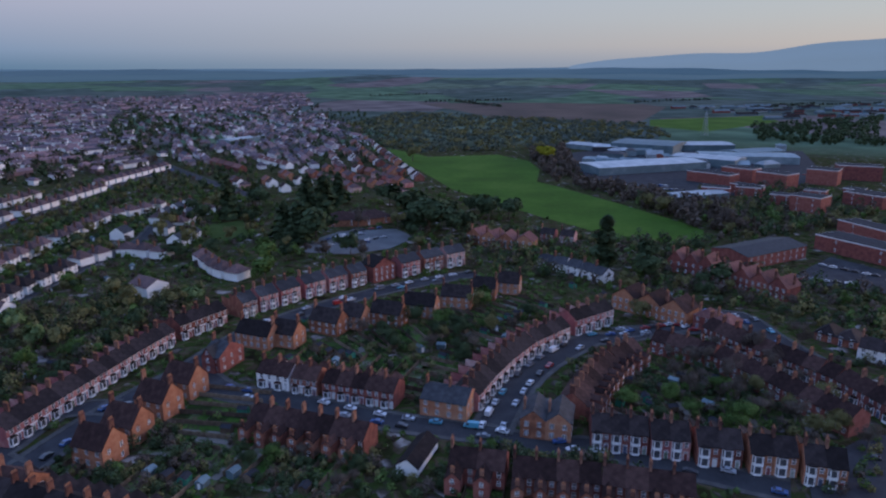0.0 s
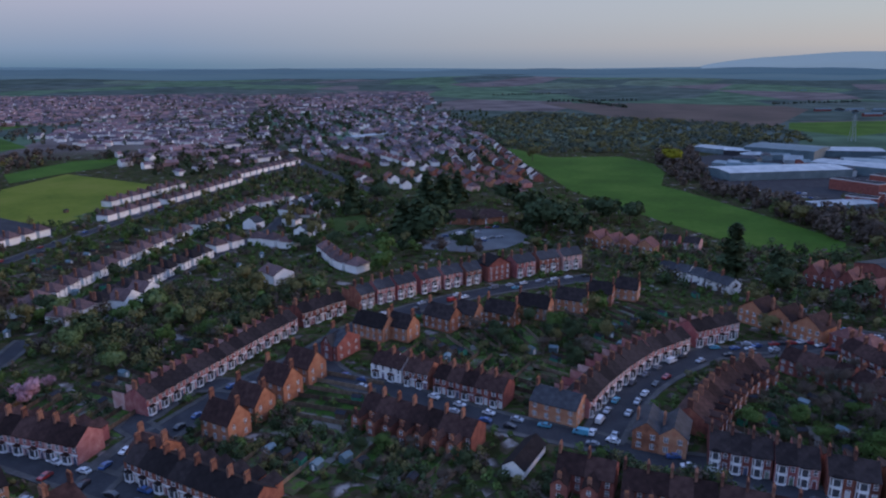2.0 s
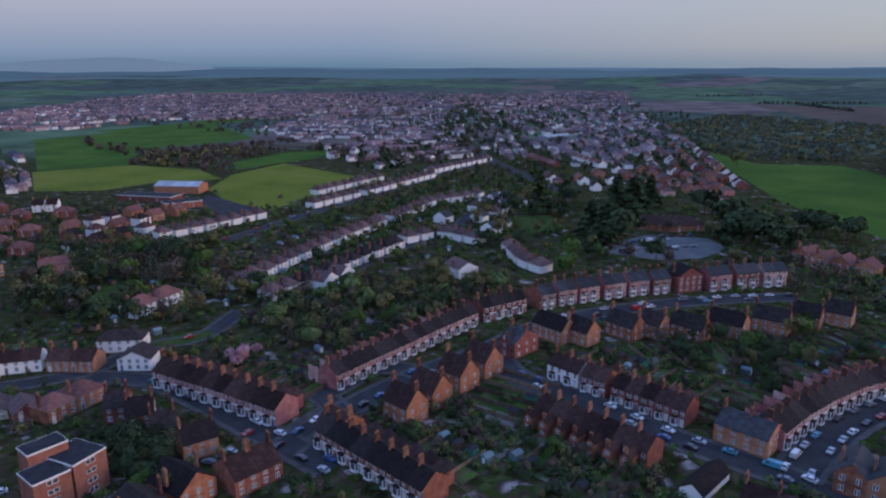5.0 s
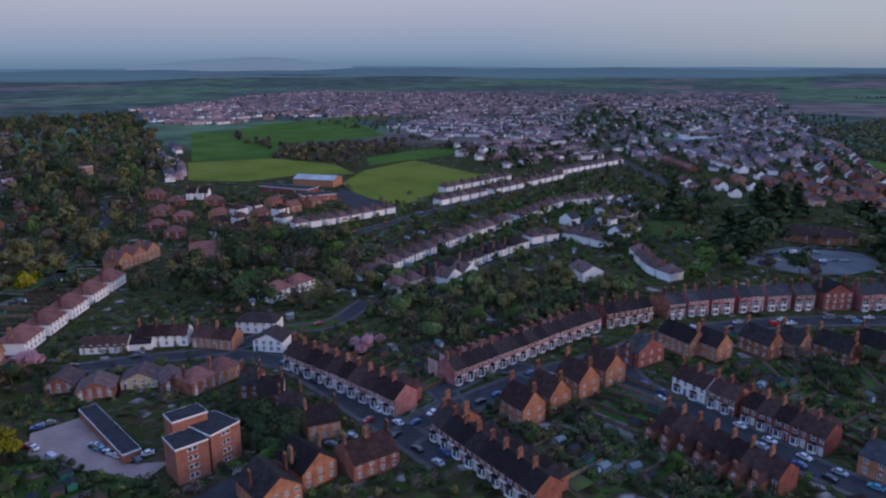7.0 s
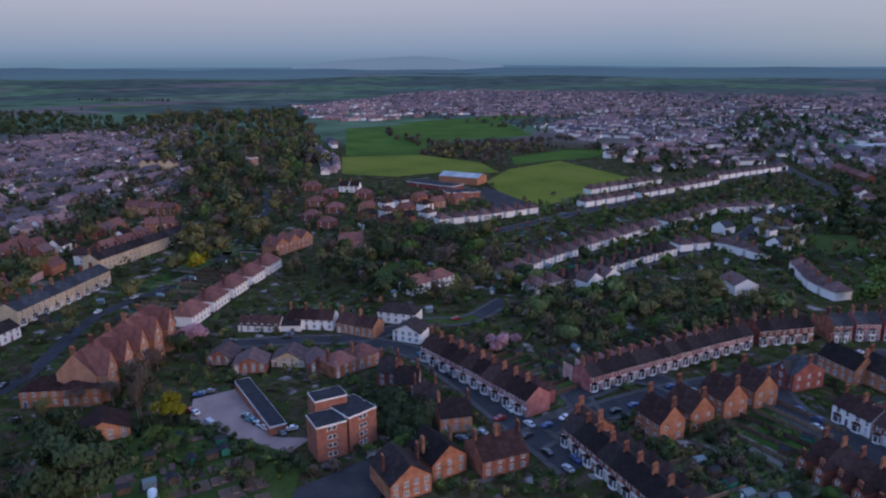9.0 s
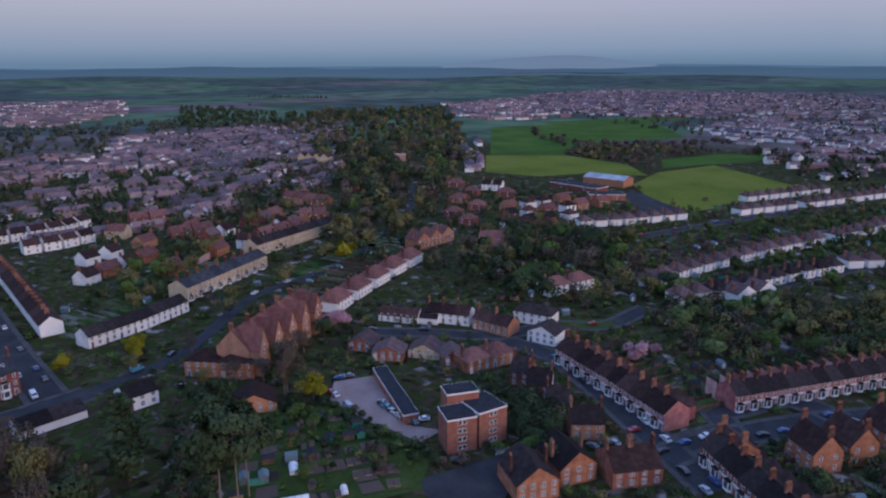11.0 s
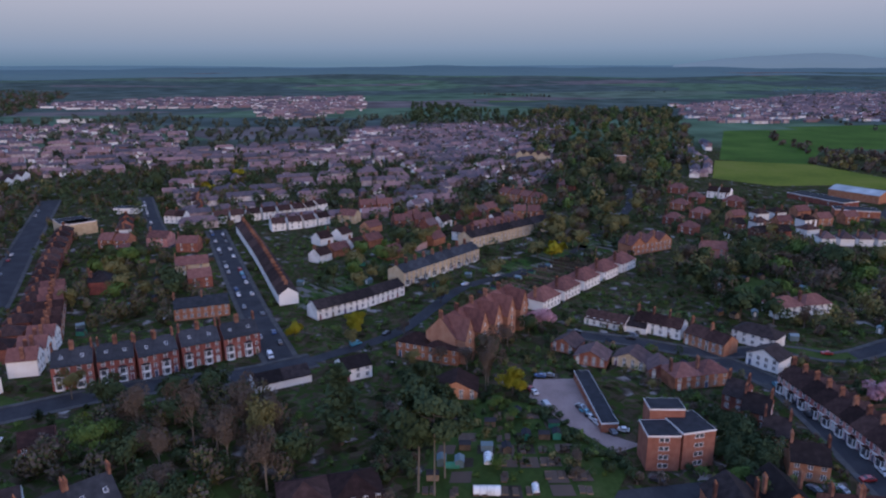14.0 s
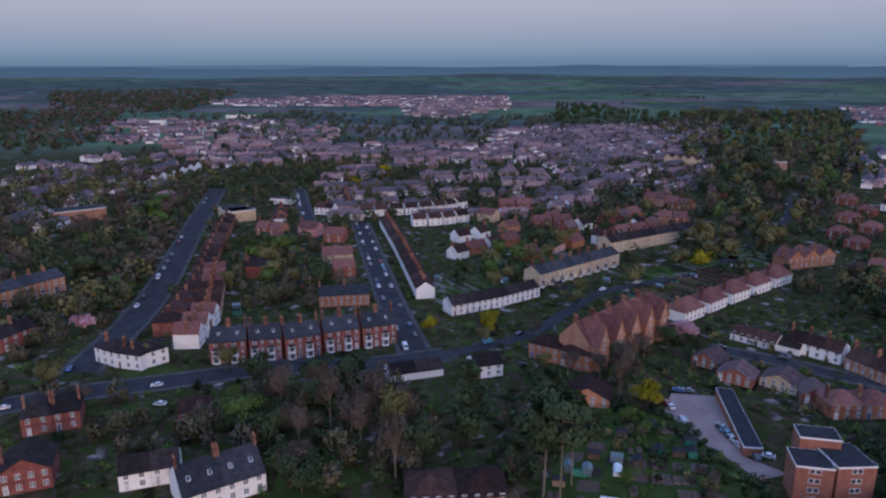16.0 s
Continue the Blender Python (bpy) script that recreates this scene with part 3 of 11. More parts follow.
                share("window", window_mesh(2.2, 1.3, "casement") if wide else window_mesh(0.95, 1.4, "sash"), root, pose(w, y, s * fl + fl * 0.3, 0, 0, 90))
    for k in range(sky):
        s = (ridge - eave) / (d / 2)
        bm = bmesh.new()
        x, y = w * (k + 0.5) / sky, d * 0.24
        a = math.atan(s)
        box(bm, -0.45, -0.6, 0.02, 0.45, 0.6, 0.12)
        box(bm, -0.37, -0.52, 0.12, 0.37, 0.52, 0.13, 1)
        rl = part("roof_light", bm, [WHITE, GLASS], root)
        rl.matrix_basis = pose(x, y, eave + s * y + 0.18, math.degrees(a), 0, 0)
    return root


def pinnacles(root, w, d, z):
    for x, y in ((0.4, 0.4), (w - 0.4, 0.4), (0.4, d - 0.4), (w - 0.4, d - 0.4)):
        bm = bmesh.new()
        limb(bm, (x, y, z), (x, y, z + 2.4), 0.45, 0.05, 4)
        part("pinnacle", bm, CHURCH, root)


def along(pts, n):
    """n equal steps along a polyline: start, end of each."""
    P = [Vector((*p, 0)) for p in pts]
    ls = [(b - a).length for a, b in zip(P, P[1:])]
    tot = sum(ls)

    def at(s):
        for a, b, q in zip(P, P[1:], ls):
            if s <= q or (b is P[-1]):
                return a + (b - a) * (s / q)
            s -= q
    return [(at(tot * i / n), at(tot * (i + 1) / n)) for i in range(n)], tot


def row(name, label, pts, width, d, eave, ridge, gap=0.0, z=0.0, n=0, group="", **kw):
    """Houses in a line; the front looks to the right of the way along pts."""
    eave, ridge = eave * 0.9, ridge * 0.9
    tot = sum((Vector(b) - Vector(a)).length for a, b in zip(pts, pts[1:]))
    n = n or max(1, round(tot / (width + gap)))
    segs, tot = along(pts, n)
    w = tot / n - gap
    far = math.hypot(pts[0][0], pts[0][1])
    kw["detail"] = min(kw.get("detail", 2), 0 if far > 620 else 1 if far > 420 else 2)
    first = None
    for a, b in segs:
        v = (b - a).normalized()
        m = Matrix.Translation((a.x + v.x * gap / 2, a.y + v.y * gap / 2, z)) @ Matrix.Rotation(math.atan2(v.y, v.x), 4, "Z")
        if first is None:
            first = house(name, label, w, d, eave, ridge, group=group or (name.replace("_", " ") + " row" if n > 1 else ""), **kw)
            first.matrix_basis = m
        else:
            copy_thing(first, m)
        c = m @ Vector((w / 2, d / 2, 0))
        OCC.append((c.x, c.y, max(w, d) * 0.62))
        if kw.get("rear") == "ext":
            c = m @ Vector((w / 2, d + 3, 0))
            OCC.append((c.x, c.y, 3.4))
    return first


def inside(poly, x, y):
    k = False
    for (x0, y0), (x1, y1) in zip(poly, poly[1:] + poly[:1]):
        if (y0 > y) != (y1 > y) and x < (x1 - x0) * (y - y0) / (y1 - y0) + x0:
            k = not k
    return k


ROADS = []
OPEN = []         # fields, lawns and car parks: outline and its bounds


def free(x, y, r=0.0):
    for poly, x0, y0, x1, y1 in OPEN:
        if x0 < x < x1 and y0 < y < y1 and inside(poly, x, y):
            return False
    for ox, oy, q in OCC:
        if (x - ox) ** 2 + (y - oy) ** 2 < (q + r) ** 2:
            return False
    for a, b, hw in ROADS:
        vx, vy = b[0] - a[0], b[1] - a[1]
        t = max(0, min(1, ((x - a[0]) * vx + (y - a[1]) * vy) / (vx * vx + vy * vy + 1e-9)))
        if (x - a[0] - t * vx) ** 2 + (y - a[1] - t * vy) ** 2 < (hw + r) ** 2:
            return False
    return True


def smooth_line(pts, step=6.0):
    P = [Vector(p) for p in pts]
    if len(P) < 3:
        return P
    out = []
    Q = [P[0] * 2 - P[1]] + P + [P[-1] * 2 - P[-2]]
    for i in range(1, len(Q) - 2):
        k = max(1, int((Q[i + 1] - Q[i]).length / step))
        for j in range(k):
            t = j / k
            out.append(0.5 * ((2 * Q[i]) + (Q[i + 1] - Q[i - 1]) * t + (2 * Q[i - 1] - 5 * Q[i] + 4 * Q[i + 1] - Q[i + 2]) * t * t
                              + (3 * Q[i] - Q[i - 1] - 3 * Q[i + 1] + Q[i + 2]) * t ** 3))
    out.append(P[-1])
    return out


def strip(name, pts, lo, hi, z0, z1, m, label, category):
    L = smooth_line(pts)
    verts, faces = [], []
    for i, p in enumerate(L):
        v = (L[min(i + 1, len(L) - 1)] - L[max(i - 1, 0)]).normalized()
        nrm = Vector((-v.y, v.x))
        for o, z in ((lo, z0), (lo, z1), (hi, z1), (hi, z0)):
            q = p + nrm * o
            verts.append((q.x, q.y, z))
    for i in range(len(L) - 1):
        for k in range(4):
            a, b = i * 4 + k, i * 4 + (k + 1) % 4
            faces.append((a, b, b + 4, a + 4))
    e = len(verts) - 4
    faces += [(0, 1, 2, 3), (e + 3, e + 2, e + 1, e)]
    me = bpy.data.meshes.new(name)
    me.from_pydata(verts, [], faces)
    me.materials.append(m)
    return tagged(new(name, me), label, category, "", "structure")


ROAD_Z = [0.05]


def road(pts, width, walks=True, label="grey asphalt street lined with parked cars"):
    ROAD_Z[0] += 0.004
    h = width / 2
    strip("road", pts, -h, h, -0.3, ROAD_Z[0], ASPHALT, label, "road")
    if walks:
        strip("pavement", pts, h, h + 1.8, -0.3, ROAD_Z[0] + 0.12, PAVING, "grey paved footway with a raised kerb", "pavement")
        strip("pavement", pts, -h - 1.8, -h, -0.3, ROAD_Z[0] + 0.12, PAVING, "grey paved footway with a raised kerb", "pavement")
    L = smooth_line(pts)
    for a, b in zip(L, L[1:]):
        ROADS.append((a, b, h + (1.8 if walks else 0.3)))


PATCH_Z = [0.02]


def patch(name, pts, m, label, category, z=None):
    PATCH_Z[0] += 0.004
    z = PATCH_Z[0] if z is None else z
    if category in ("field", "car park") and "allotment" not in label and "shaded" not in label:
        xs, ys = [p[0] for p in pts], [p[1] for p in pts]
        OPEN.append((list(pts), min(xs), min(ys), max(xs), max(ys)))
    bm = bmesh.new()
    top = [bm.verts.new((x, y, z)) for x, y in pts]
    f = bm.faces.new(top)
    bmesh.ops.triangulate(bm, faces=[f])
    for f in bm.faces:
        if f.normal.z < 0:
            f.normal_flip()
    me = bpy.data.meshes.new(name)
    bm.to_mesh(me)
    bm.free()
    me.materials.append(m)
    return tagged(new(name, me), label, category, "", "structure")


# ---------------------------------------------------------------- trees
def leaf_quads(rs, centres, size, out=None):
    """One leaf clump at each centre; out: the way it mostly faces."""
    n = len(centres)
    u = rs.normal(size=(n, 3))
    if out is None:
        w = rs.normal(size=(n, 3))
    else:
        w = out / (np.linalg.norm(out, axis=1)[:, None] + 1e-9) + 0.42 * rs.normal(size=(n, 3))
        w /= np.linalg.norm(w, axis=1)[:, None]
        u -= w * (u * w).sum(1)[:, None]
    u /= np.linalg.norm(u, axis=1)[:, None]
    v = np.cross(u, w)
    v /= np.linalg.norm(v, axis=1)[:, None] + 1e-9
    s = (size * (0.6 + 0.8 * rs.random(n)))[:, None] if np.isscalar(size) else (size * (0.6 + 0.8 * rs.random(n)))[:, None]
    c = np.asarray(centres)
    q = np.stack([c - u * s * 0.6 - v * s * 0.35, c + u * s * 0.5 - v * s * 0.5, c + u * s * 0.65 + v * s * 0.3, c - u * s * 0.45 + v * s * 0.55], 1)
    return q.reshape(-1, 3)


def quads_mesh(name, verts, m):
    n = len(verts) // 4
    me = bpy.data.meshes.new(name)
    me.vertices.add(len(verts))
    me.vertices.foreach_set("co", np.ascontiguousarray(verts, dtype=np.float32).ravel())
    me.loops.add(n * 4)
    me.loops.foreach_set("vertex_index", np.arange(n * 4, dtype=np.int32))
    me.polygons.add(n)
    me.polygons.foreach_set("loop_start", np.arange(0, n * 4, 4, dtype=np.int32))
    me.update(calc_edges=True)
    me.validate()
    me.materials.append(m)
    return me


def limb(bm, a, b, r0, r1, seg=6):
    a, b = Vector(a), Vector(b)
    q = (b - a).to_track_quat("Z", "Y").to_matrix().to_4x4()
    bmesh.ops.create_cone(bm, cap_ends=True, segments=seg, radius1=r0, radius2=r1, depth=(b - a).length,
                          matrix=Matrix.Translation((a + b) / 2) @ q)


def crown_points(rs, shape, n, h, r):
    """Leaf places of a crown for a tree h high and r in radius."""
    out = []
    if shape == "round":
        k = rs.integers(9, 14)
        lob = [(rs.normal() * 0.42 * r, rs.normal() * 0.42 * r, h * (0.42 + 0.45 * rs.random())) for _ in range(k)]
        for i in range(n):
            c = lob[rs.integers(k)]
            d = rs.normal(size=3)
            d /= np.linalg.norm(d)
            rad = r * 0.42 * (0.6 + 0.5 * rs.random())
            out.append((c[0] + d[0] * rad, c[1] + d[1] * rad, max(h * 0.14, c[2] + d[2] * rad * 0.8)))
    elif shape == "cone":
        for i in range(n):
            z = 1 - math.sqrt(rs.random())
            tier = 0.75 + 0.35 * math.sin(z * 40) * (1 - z)
            a = rs.random() * 6.283
            rr = r * (1 - z) ** 0.7 * tier * (0.55 + 0.5 * rs.random()) * (0.85 + 0.25 * math.sin(a * 3 + z * 9))
            out.append((rr * math.cos(a), rr * math.sin(a), h * (0.06 + 0.94 * z)))
    elif shape == "column":
        for i in range(n):
            z = rs.random()
            prof = (min(1, z * 5) * (1 - z) ** 0.45) * (0.8 + 0.25 * math.sin(z * 22))
            a = rs.random() * 6.283
            rr = r * prof * (0.6 + 0.45 * rs.random()) * (0.85 + 0.25 * math.sin(a * 3 + z * 7))
            out.append((rr * math.cos(a), rr * math.sin(a), h * (0.05 + 0.95 * z)))
    elif shape == "pine":
        k = 12
        lob = [(rs.normal() * 0.45 * r, rs.normal() * 0.45 * r, h * (0.55 + 0.4 * rs.random())) for _ in range(k)]
        for i in range(n):
            c = lob[rs.integers(k)]
            d = rs.normal(size=3)
            d /= np.linalg.norm(d)
            rad = r * 0.4 * (0.5 + 0.6 * rs.random())
            out.append((c[0] + d[0] * rad, c[1] + d[1] * rad, c[2] + d[2] * rad * 0.45))
    return np.array(out)


@lru_cache(None)
def tree_meshes(kind, variant, near):
    spec = {  # shape, height, radius, leaves, leaf size, leaf material, bark
        "broadleaf": ("round", 10, 4.6, 1350, 0.52, LEAF_GREEN, BARK), "dark": ("round", 10, 4.6, 1350, 0.52, LEAF_DARK, BARK),
        "olive": ("round", 10, 4.2, 1350, 0.42, LEAF_OLIVE, BARK), "bare": ("round", 10, 3.6, 1300, 0.3, LEAF_BROWN, BARK_PALE),
        "yellow": ("round", 10, 4.8, 1700, 0.6, LEAF_YELLOW, BARK), "blossom": ("round", 10, 5.4, 1600, 0.6, LEAF_PINK, BARK),
        "pale": ("round", 10, 5.0, 1600, 0.6, LEAF_PALE, BARK), "conifer": ("cone", 10, 3.0, 1500, 0.55, LEAF_DARK, BARK),
        "cypress": ("column", 10, 1.9, 2200, 0.3, LEAF_DARK, BARK), "pine": ("pine", 10, 3.2, 2600, 0.3, LEAF_DARK, BARK_PALE)}[kind]
    shape, h, r, n, ls, lm, bk = spec
    if near and shape == "round":
        n, ls = 2100, ls * 0.74
    elif not near:
        n, ls = int(n * 0.42), ls * 1.6
    rs = np.random.default_rng(sum(map(ord, kind)) * 31 + variant + (7 if near else 0))
    pts = crown_points(rs, shape, n, h, r)
    face = pts - np.array([0, 0, h * 0.5])
    face[:, 2] = face[:, 2] * 0.8 + (0.35 * h if shape in ("cone", "column") else 0.0)
    crown = quads_mesh("crown", leaf_quads(rs, pts, ls, face), lm)
    bm = bmesh.new()
    top = h * {"round": 0.62, "cone": 0.95, "column": 0.9, "pine": 0.85}[shape]
    rt = {"round": 0.24, "cone": 0.2, "column": 0.17, "pine": 0.13}[shape]
    limb(bm, (0, 0, -0.3), (0.1, 0.05, top * 0.45), rt, rt * 0.75, 8)
    limb(bm, (0.1, 0.05, top * 0.45), (0, 0, top), rt * 0.75, rt * 0.2, 7)
    nb = (26 if kind == "bare" else 11) if near else 6
    for i in range(nb):
        e = pts[rs.integers(len(pts))]
        z0 = top * ((0.78 + 0.2 * rs.random()) if shape == "pine" else (0.35 + 0.55 * rs.random()))
        e = np.array([e[0] * 0.85, e[1] * 0.85, max(e[2], z0 + 0.4) if shape == "round" else z0 + 0.3])
        limb(bm, (0, 0, z0), tuple(e), 0.07, 0.015, 4)
    bmesh.ops.recalc_face_normals(bm, faces=bm.faces)
    trunk = bpy.data.meshes.new("trunk")
    bm.to_mesh(trunk)
    bm.free()
    trunk.materials.append(bk)
    return trunk, crown


TREE_LABEL = {"broadleaf": "leafy green garden tree with an uneven crown", "dark": "dark evergreen broadleaved tree", "olive": "olive budding spring tree with a thin crown",
              "bare": "bare brown tree with fine twigs", "yellow": "bright yellow-green leafing tree", "blossom": "pink blossoming cherry tree in a garden",
              "pale": "pale green young-leaved tree", "conifer": "tall dark conifer with tiered branches", "cypress": "dark narrow columnar conifer",
              "pine": "tall pine with a bare pale trunk and dark crown"}
SHAPE = {"broadleaf": "broadleaf_tree", "dark": "evergreen_tree", "olive": "budding_tree", "bare": "bare_tree", "yellow": "yellow_tree", "blossom": "cherry_tree",
         "pale": "pale_tree", "conifer": "conifer", "cypress": "conifer", "pine": "pine_tree"}


def tree(kind, x, y, h, wide=1.0, z=0.0):
    v = rnd.randrange(4)
    trunk, crown = tree_meshes(kind, v, math.hypot(x, y) < 270)
    root = tagged(new(SHAPE[kind]), TREE_LABEL[kind], "tree")
    s = h / 10
    root.matrix_basis = pose(x, y, z, 0, 0, rnd.uniform(0, 360)) @ Matrix.Diagonal((s * wide, s * wide, s, 1))
    share("trunk", trunk, root, Matrix())
    share("crown", crown, root, Matrix())
    OCC.append((x, y, 0.25 * h * wide))
    return root


def trees(poly, n, kinds, lo, hi, gap=0.0):
    xs, ys = [p[0] for p in poly], [p[1] for p in poly]
    made = tries = 0
    while made < n and tries < n * 25:
        tries += 1
        x, y = rnd.uniform(min(xs), max(xs)), rnd.uniform(min(ys), max(ys))
        h = rnd.uniform(lo, hi)
        if inside(poly, x, y) and free(x, y, gap + h * 0.12):
            tree(rnd.choice(kinds), x, y, h, rnd.uniform(0.85, 1.25))
            made += 1


def woods(name, label, poly, n, m, lo, hi, per=60, leafsize=1.3, clear=False, squat=0.42, lines=False):
    """Uncountable growth: many small crowns in one object."""
    rs = np.random.default_rng(int(abs(poly[0][0]) * 10) + n)
    xs, ys = [p[0] for p in poly], [p[1] for p in poly]
    out, face, made, tries = [], [], 0, 0
    while made < n and tries < n * 20:
        tries += 1
        if lines and made % 22:
            x, y = x + step[0] * rs.uniform(0.7, 1.3), y + step[1] * rs.uniform(0.7, 1.3)
        else:
            x, y = rs.uniform(min(xs), max(xs)), rs.uniform(min(ys), max(ys))
            a = (0.5 if rs.random() < 0.6 else 2.07) + rs.normal() * 0.15
            step = (13 * math.cos(a), 13 * math.sin(a))
        if not inside(poly, x, y):
            x, y = rs.uniform(min(xs), max(xs)), rs.uniform(min(ys), max(ys))
        if not inside(poly, x, y) or (clear and not free(x, y, 0.3)):
            continue
        h = rs.uniform(lo, hi)
        d = rs.normal(size=(per, 3))
        d /= np.linalg.norm(d, axis=1)[:, None]
        rad = (0.55 + 0.5 * rs.random((per, 1)))
        c = d * rad * np.array([h * squat, h * squat, h * 0.5]) * (0.8 + 0.4 * rs.random(3)) + np.array([x, y, h * 0.52])
        c[:, 2] = np.maximum(c[:, 2], 0.1)
        out.append(c)
        face.append(d)
        made += 1
    if not out:
        return
    me = quads_mesh(name, leaf_quads(rs, np.concatenate(out), leafsize, np.concatenate(face)), m)
    return tagged(new(name, me), label, "vegetation", "", "stuff")


# ---------------------------------------------------------------- cars
def car_proto(kind="hatchback"):
    bm = bmesh.new()
    L, W = (4.2, 1.75) if kind == "hatchback" else (5.0, 1.95)
    if kind == "hatchback":
        prof = [(-2.1, 0.35), (-2.1, 0.75), (-1.95, 0.92), (-0.95, 1.0), (-0.35, 1.42), (0.9, 1.47), (1.75, 1.05), (2.08, 0.95), (2.1, 0.35)]
    else:
        prof = [(-2.5, 0.4), (-2.5, 0.95), (-1.9, 1.15), (-1.3, 1.95), (-0.9, 2.05), (2.4, 2.05), (2.5, 1.9), (2.5, 0.4)]
    k = len(prof)
    ring = []
    for y, sc in ((-W / 2, 0.97), (W / 2, 0.97)):
        ring.append([bm.verts.new((x * sc, y * (1.0 if z < 1.03 else 0.86), z)) for x, z in prof])
    bm.faces.new(ring[0])
    bm.faces.new(ring[1][::-1])
    for i in range(k):
        j = (i + 1) % k
        bm.faces.new((ring[0][i], ring[0][j], ring[1][j], ring[1][i]))
    bmesh.ops.bevel(bm, geom=[e for e in bm.edges], offset=0.05, segments=1, affect="EDGES")
    root = tagged(new("car" if kind == "hatchback" else "van"), "parked hatchback car with dark windows" if kind == "hatchback" else "parked panel van by the kerb",
                  "car" if kind == "hatchback" else "van", "parked vehicles")
    part("body", bm, PAINTS, root)
    bm = bmesh.new()
    if kind == "hatchback":
        for sg in (-1, 1):
            solid(bm, [(-0.75, sg * 0.87, 1.03), (1.45, sg * 0.87, 1.05), (0.85, sg * 0.785, 1.4), (-0.32, sg * 0.785, 1.38)], ((0, 1, 2, 3),))
        solid(bm, [(-0.97, -0.72, 1.03), (-0.97, 0.72, 1.03), (-0.42, 0.66, 1.41), (-0.42, -0.66, 1.41)], ((0, 1, 2, 3),))
        solid(bm, [(1.74, -0.7, 1.09), (1.74, 0.7, 1.09), (1.0, 0.64, 1.45), (1.0, -0.64, 1.45)], ((0, 1, 2, 3),))
    else:
        solid(bm, [(-1.9, -0.8, 1.2), (-1.9, 0.8, 1.2), (-1.33, 0.72, 1.92), (-1.33, -0.72, 1.92)], ((0, 1, 2, 3),))
        for sg in (-1, 1):
            solid(bm, [(-1.6, sg * 0.96, 1.2), (-0.6, sg * 0.9, 1.2), (-0.6, sg * 0.86, 1.85), (-1.25, sg * 0.86, 1.85)], ((0, 1, 2, 3),))
    tagged(part("glazing", bm, GLASS, root), kind="stuff")
    bm = bmesh.new()
    for x in (-L * 0.31, L * 0.31):
        for y in (-W / 2 + 0.08, W / 2 - 0.08):
            bmesh.ops.create_cone(bm, cap_ends=True, segments=10, radius1=0.32, radius2=0.32, depth=0.2,
                                  matrix=Matrix.Translation((x, y, 0.32)) @ Matrix.Rotation(radians(90), 4, "X"))
    tagged(part("wheel_set", bm, TYRE, root), kind="stuff")
    return root


CARS = []


def car(x, y, ang, kind="hatchback", z=0.07):
    for k, ob in CARS:
        if k == kind:
            return copy_thing(ob, pose(x, y, z, 0, 0, ang))
    ob = car_proto(kind)
    ob.matrix_basis = pose(x, y, z, 0, 0, ang) @ Matrix.Scale(0.9, 4)
    CARS.append((kind, ob))
    return ob


def cars_along(pts, off, spacing, fill=0.7):
    L = smooth_line(pts, 2.0)
    s = 0.0
    nxt = rnd.uniform(1, 5)
    for a, b in zip(L, L[1:]):
        d = (b - a).length
        while nxt <= s + d:
            p = a + (b - a) * ((nxt - s) / d)
            v = (b - a).normalized()
            if rnd.random() < fill:
                ang = math.degrees(math.atan2(v.y, v.x)) + rnd.uniform(-2, 2) + (180 if rnd.random() < 0.5 else 0)
                car(p.x - v.y * off, p.y + v.x * off, ang, "van" if rnd.random() < 0.06 else "hatchback")
            nxt += spacing * rnd.uniform(0.9, 1.4)
        s += d


# ---------------------------------------------------------------- gardens
def pylon(x, y, h):
    root = tagged(new("pylon"), "grey steel lattice electricity pylon beside a field", "pylon")
    k = 3.2
    for sx in (-1, 1):
        for sy in (-1, 1):
            bm = bmesh.new()
            limb(bm, (sx * k, sy * k, 0), (sx * 0.5, sy * 0.5, h), 0.28, 0.18, 4)
            part("leg", bm, METAL_W, root)
    for z in (0.62, 0.76, 0.9):
        bm = bmesh.new()
        box(bm, -5.5 + z * 2, -0.2, h * z - 0.2, 5.5 - z * 2, 0.2, h * z + 0.2)
        part("cross_arm", bm, METAL_W, root)
    for i in range(5):
        z0, z1 = h * i * 0.12, h * (i + 1) * 0.12
        r0, r1 = k - 2.7 * z0 / h, k - 2.7 * z1 / h
        for sg in (-1, 1):
            bm = bmesh.new()
            limb(bm, (-sg * r0, -r0, z0), (sg * r1, -r1, z1), 0.12, 0.12, 4)
            part("brace", bm, METAL_W, root)
    root.matrix_basis = pose(x, y, 0, 0, 0, 15)
    return root


def fence(a, b, h=1.7):
    a, b = Vector(a), Vector(b)
    L = (b - a).length
    n = max(1, round(L / 1.9))
    bm = bmesh.new()
    cuts = []
    for i in range(n + 1):
        x = L * i / n
        cuts += [(x - 0.06, 0.035, h - 0.1), (x - 0.055, 0.07, h + 0.05), (x + 0.055, 0.07, h + 0.05), (x + 0.06, 0.035, h - 0.1 - 0.08 * (i % 2))]
    rings_ = [[bm.verts.new(q) for q in ((x, -t, 0), (x, t, 0), (x, t, z), (x, -t, z))] for x, t, z in cuts]
    for p, q in zip(rings_, rings_[1:]):
        for k in range(4):
            bm.faces.new((p[k], p[(k + 1) % 4], q[(k + 1) % 4], q[k]))
    bm.faces.new(rings_[0])
    bm.faces.new(rings_[-1][::-1])
    ob = link("garden_fence", bm, WOOD)
    v = (b - a).normalized()
    ob.matrix_basis = pose(a.x, a.y, 0, 0, 0, math.degrees(math.atan2(v.y, v.x)))
    return tagged(ob, "weathered wooden panel fence between back gardens", "fence", "garden fences")


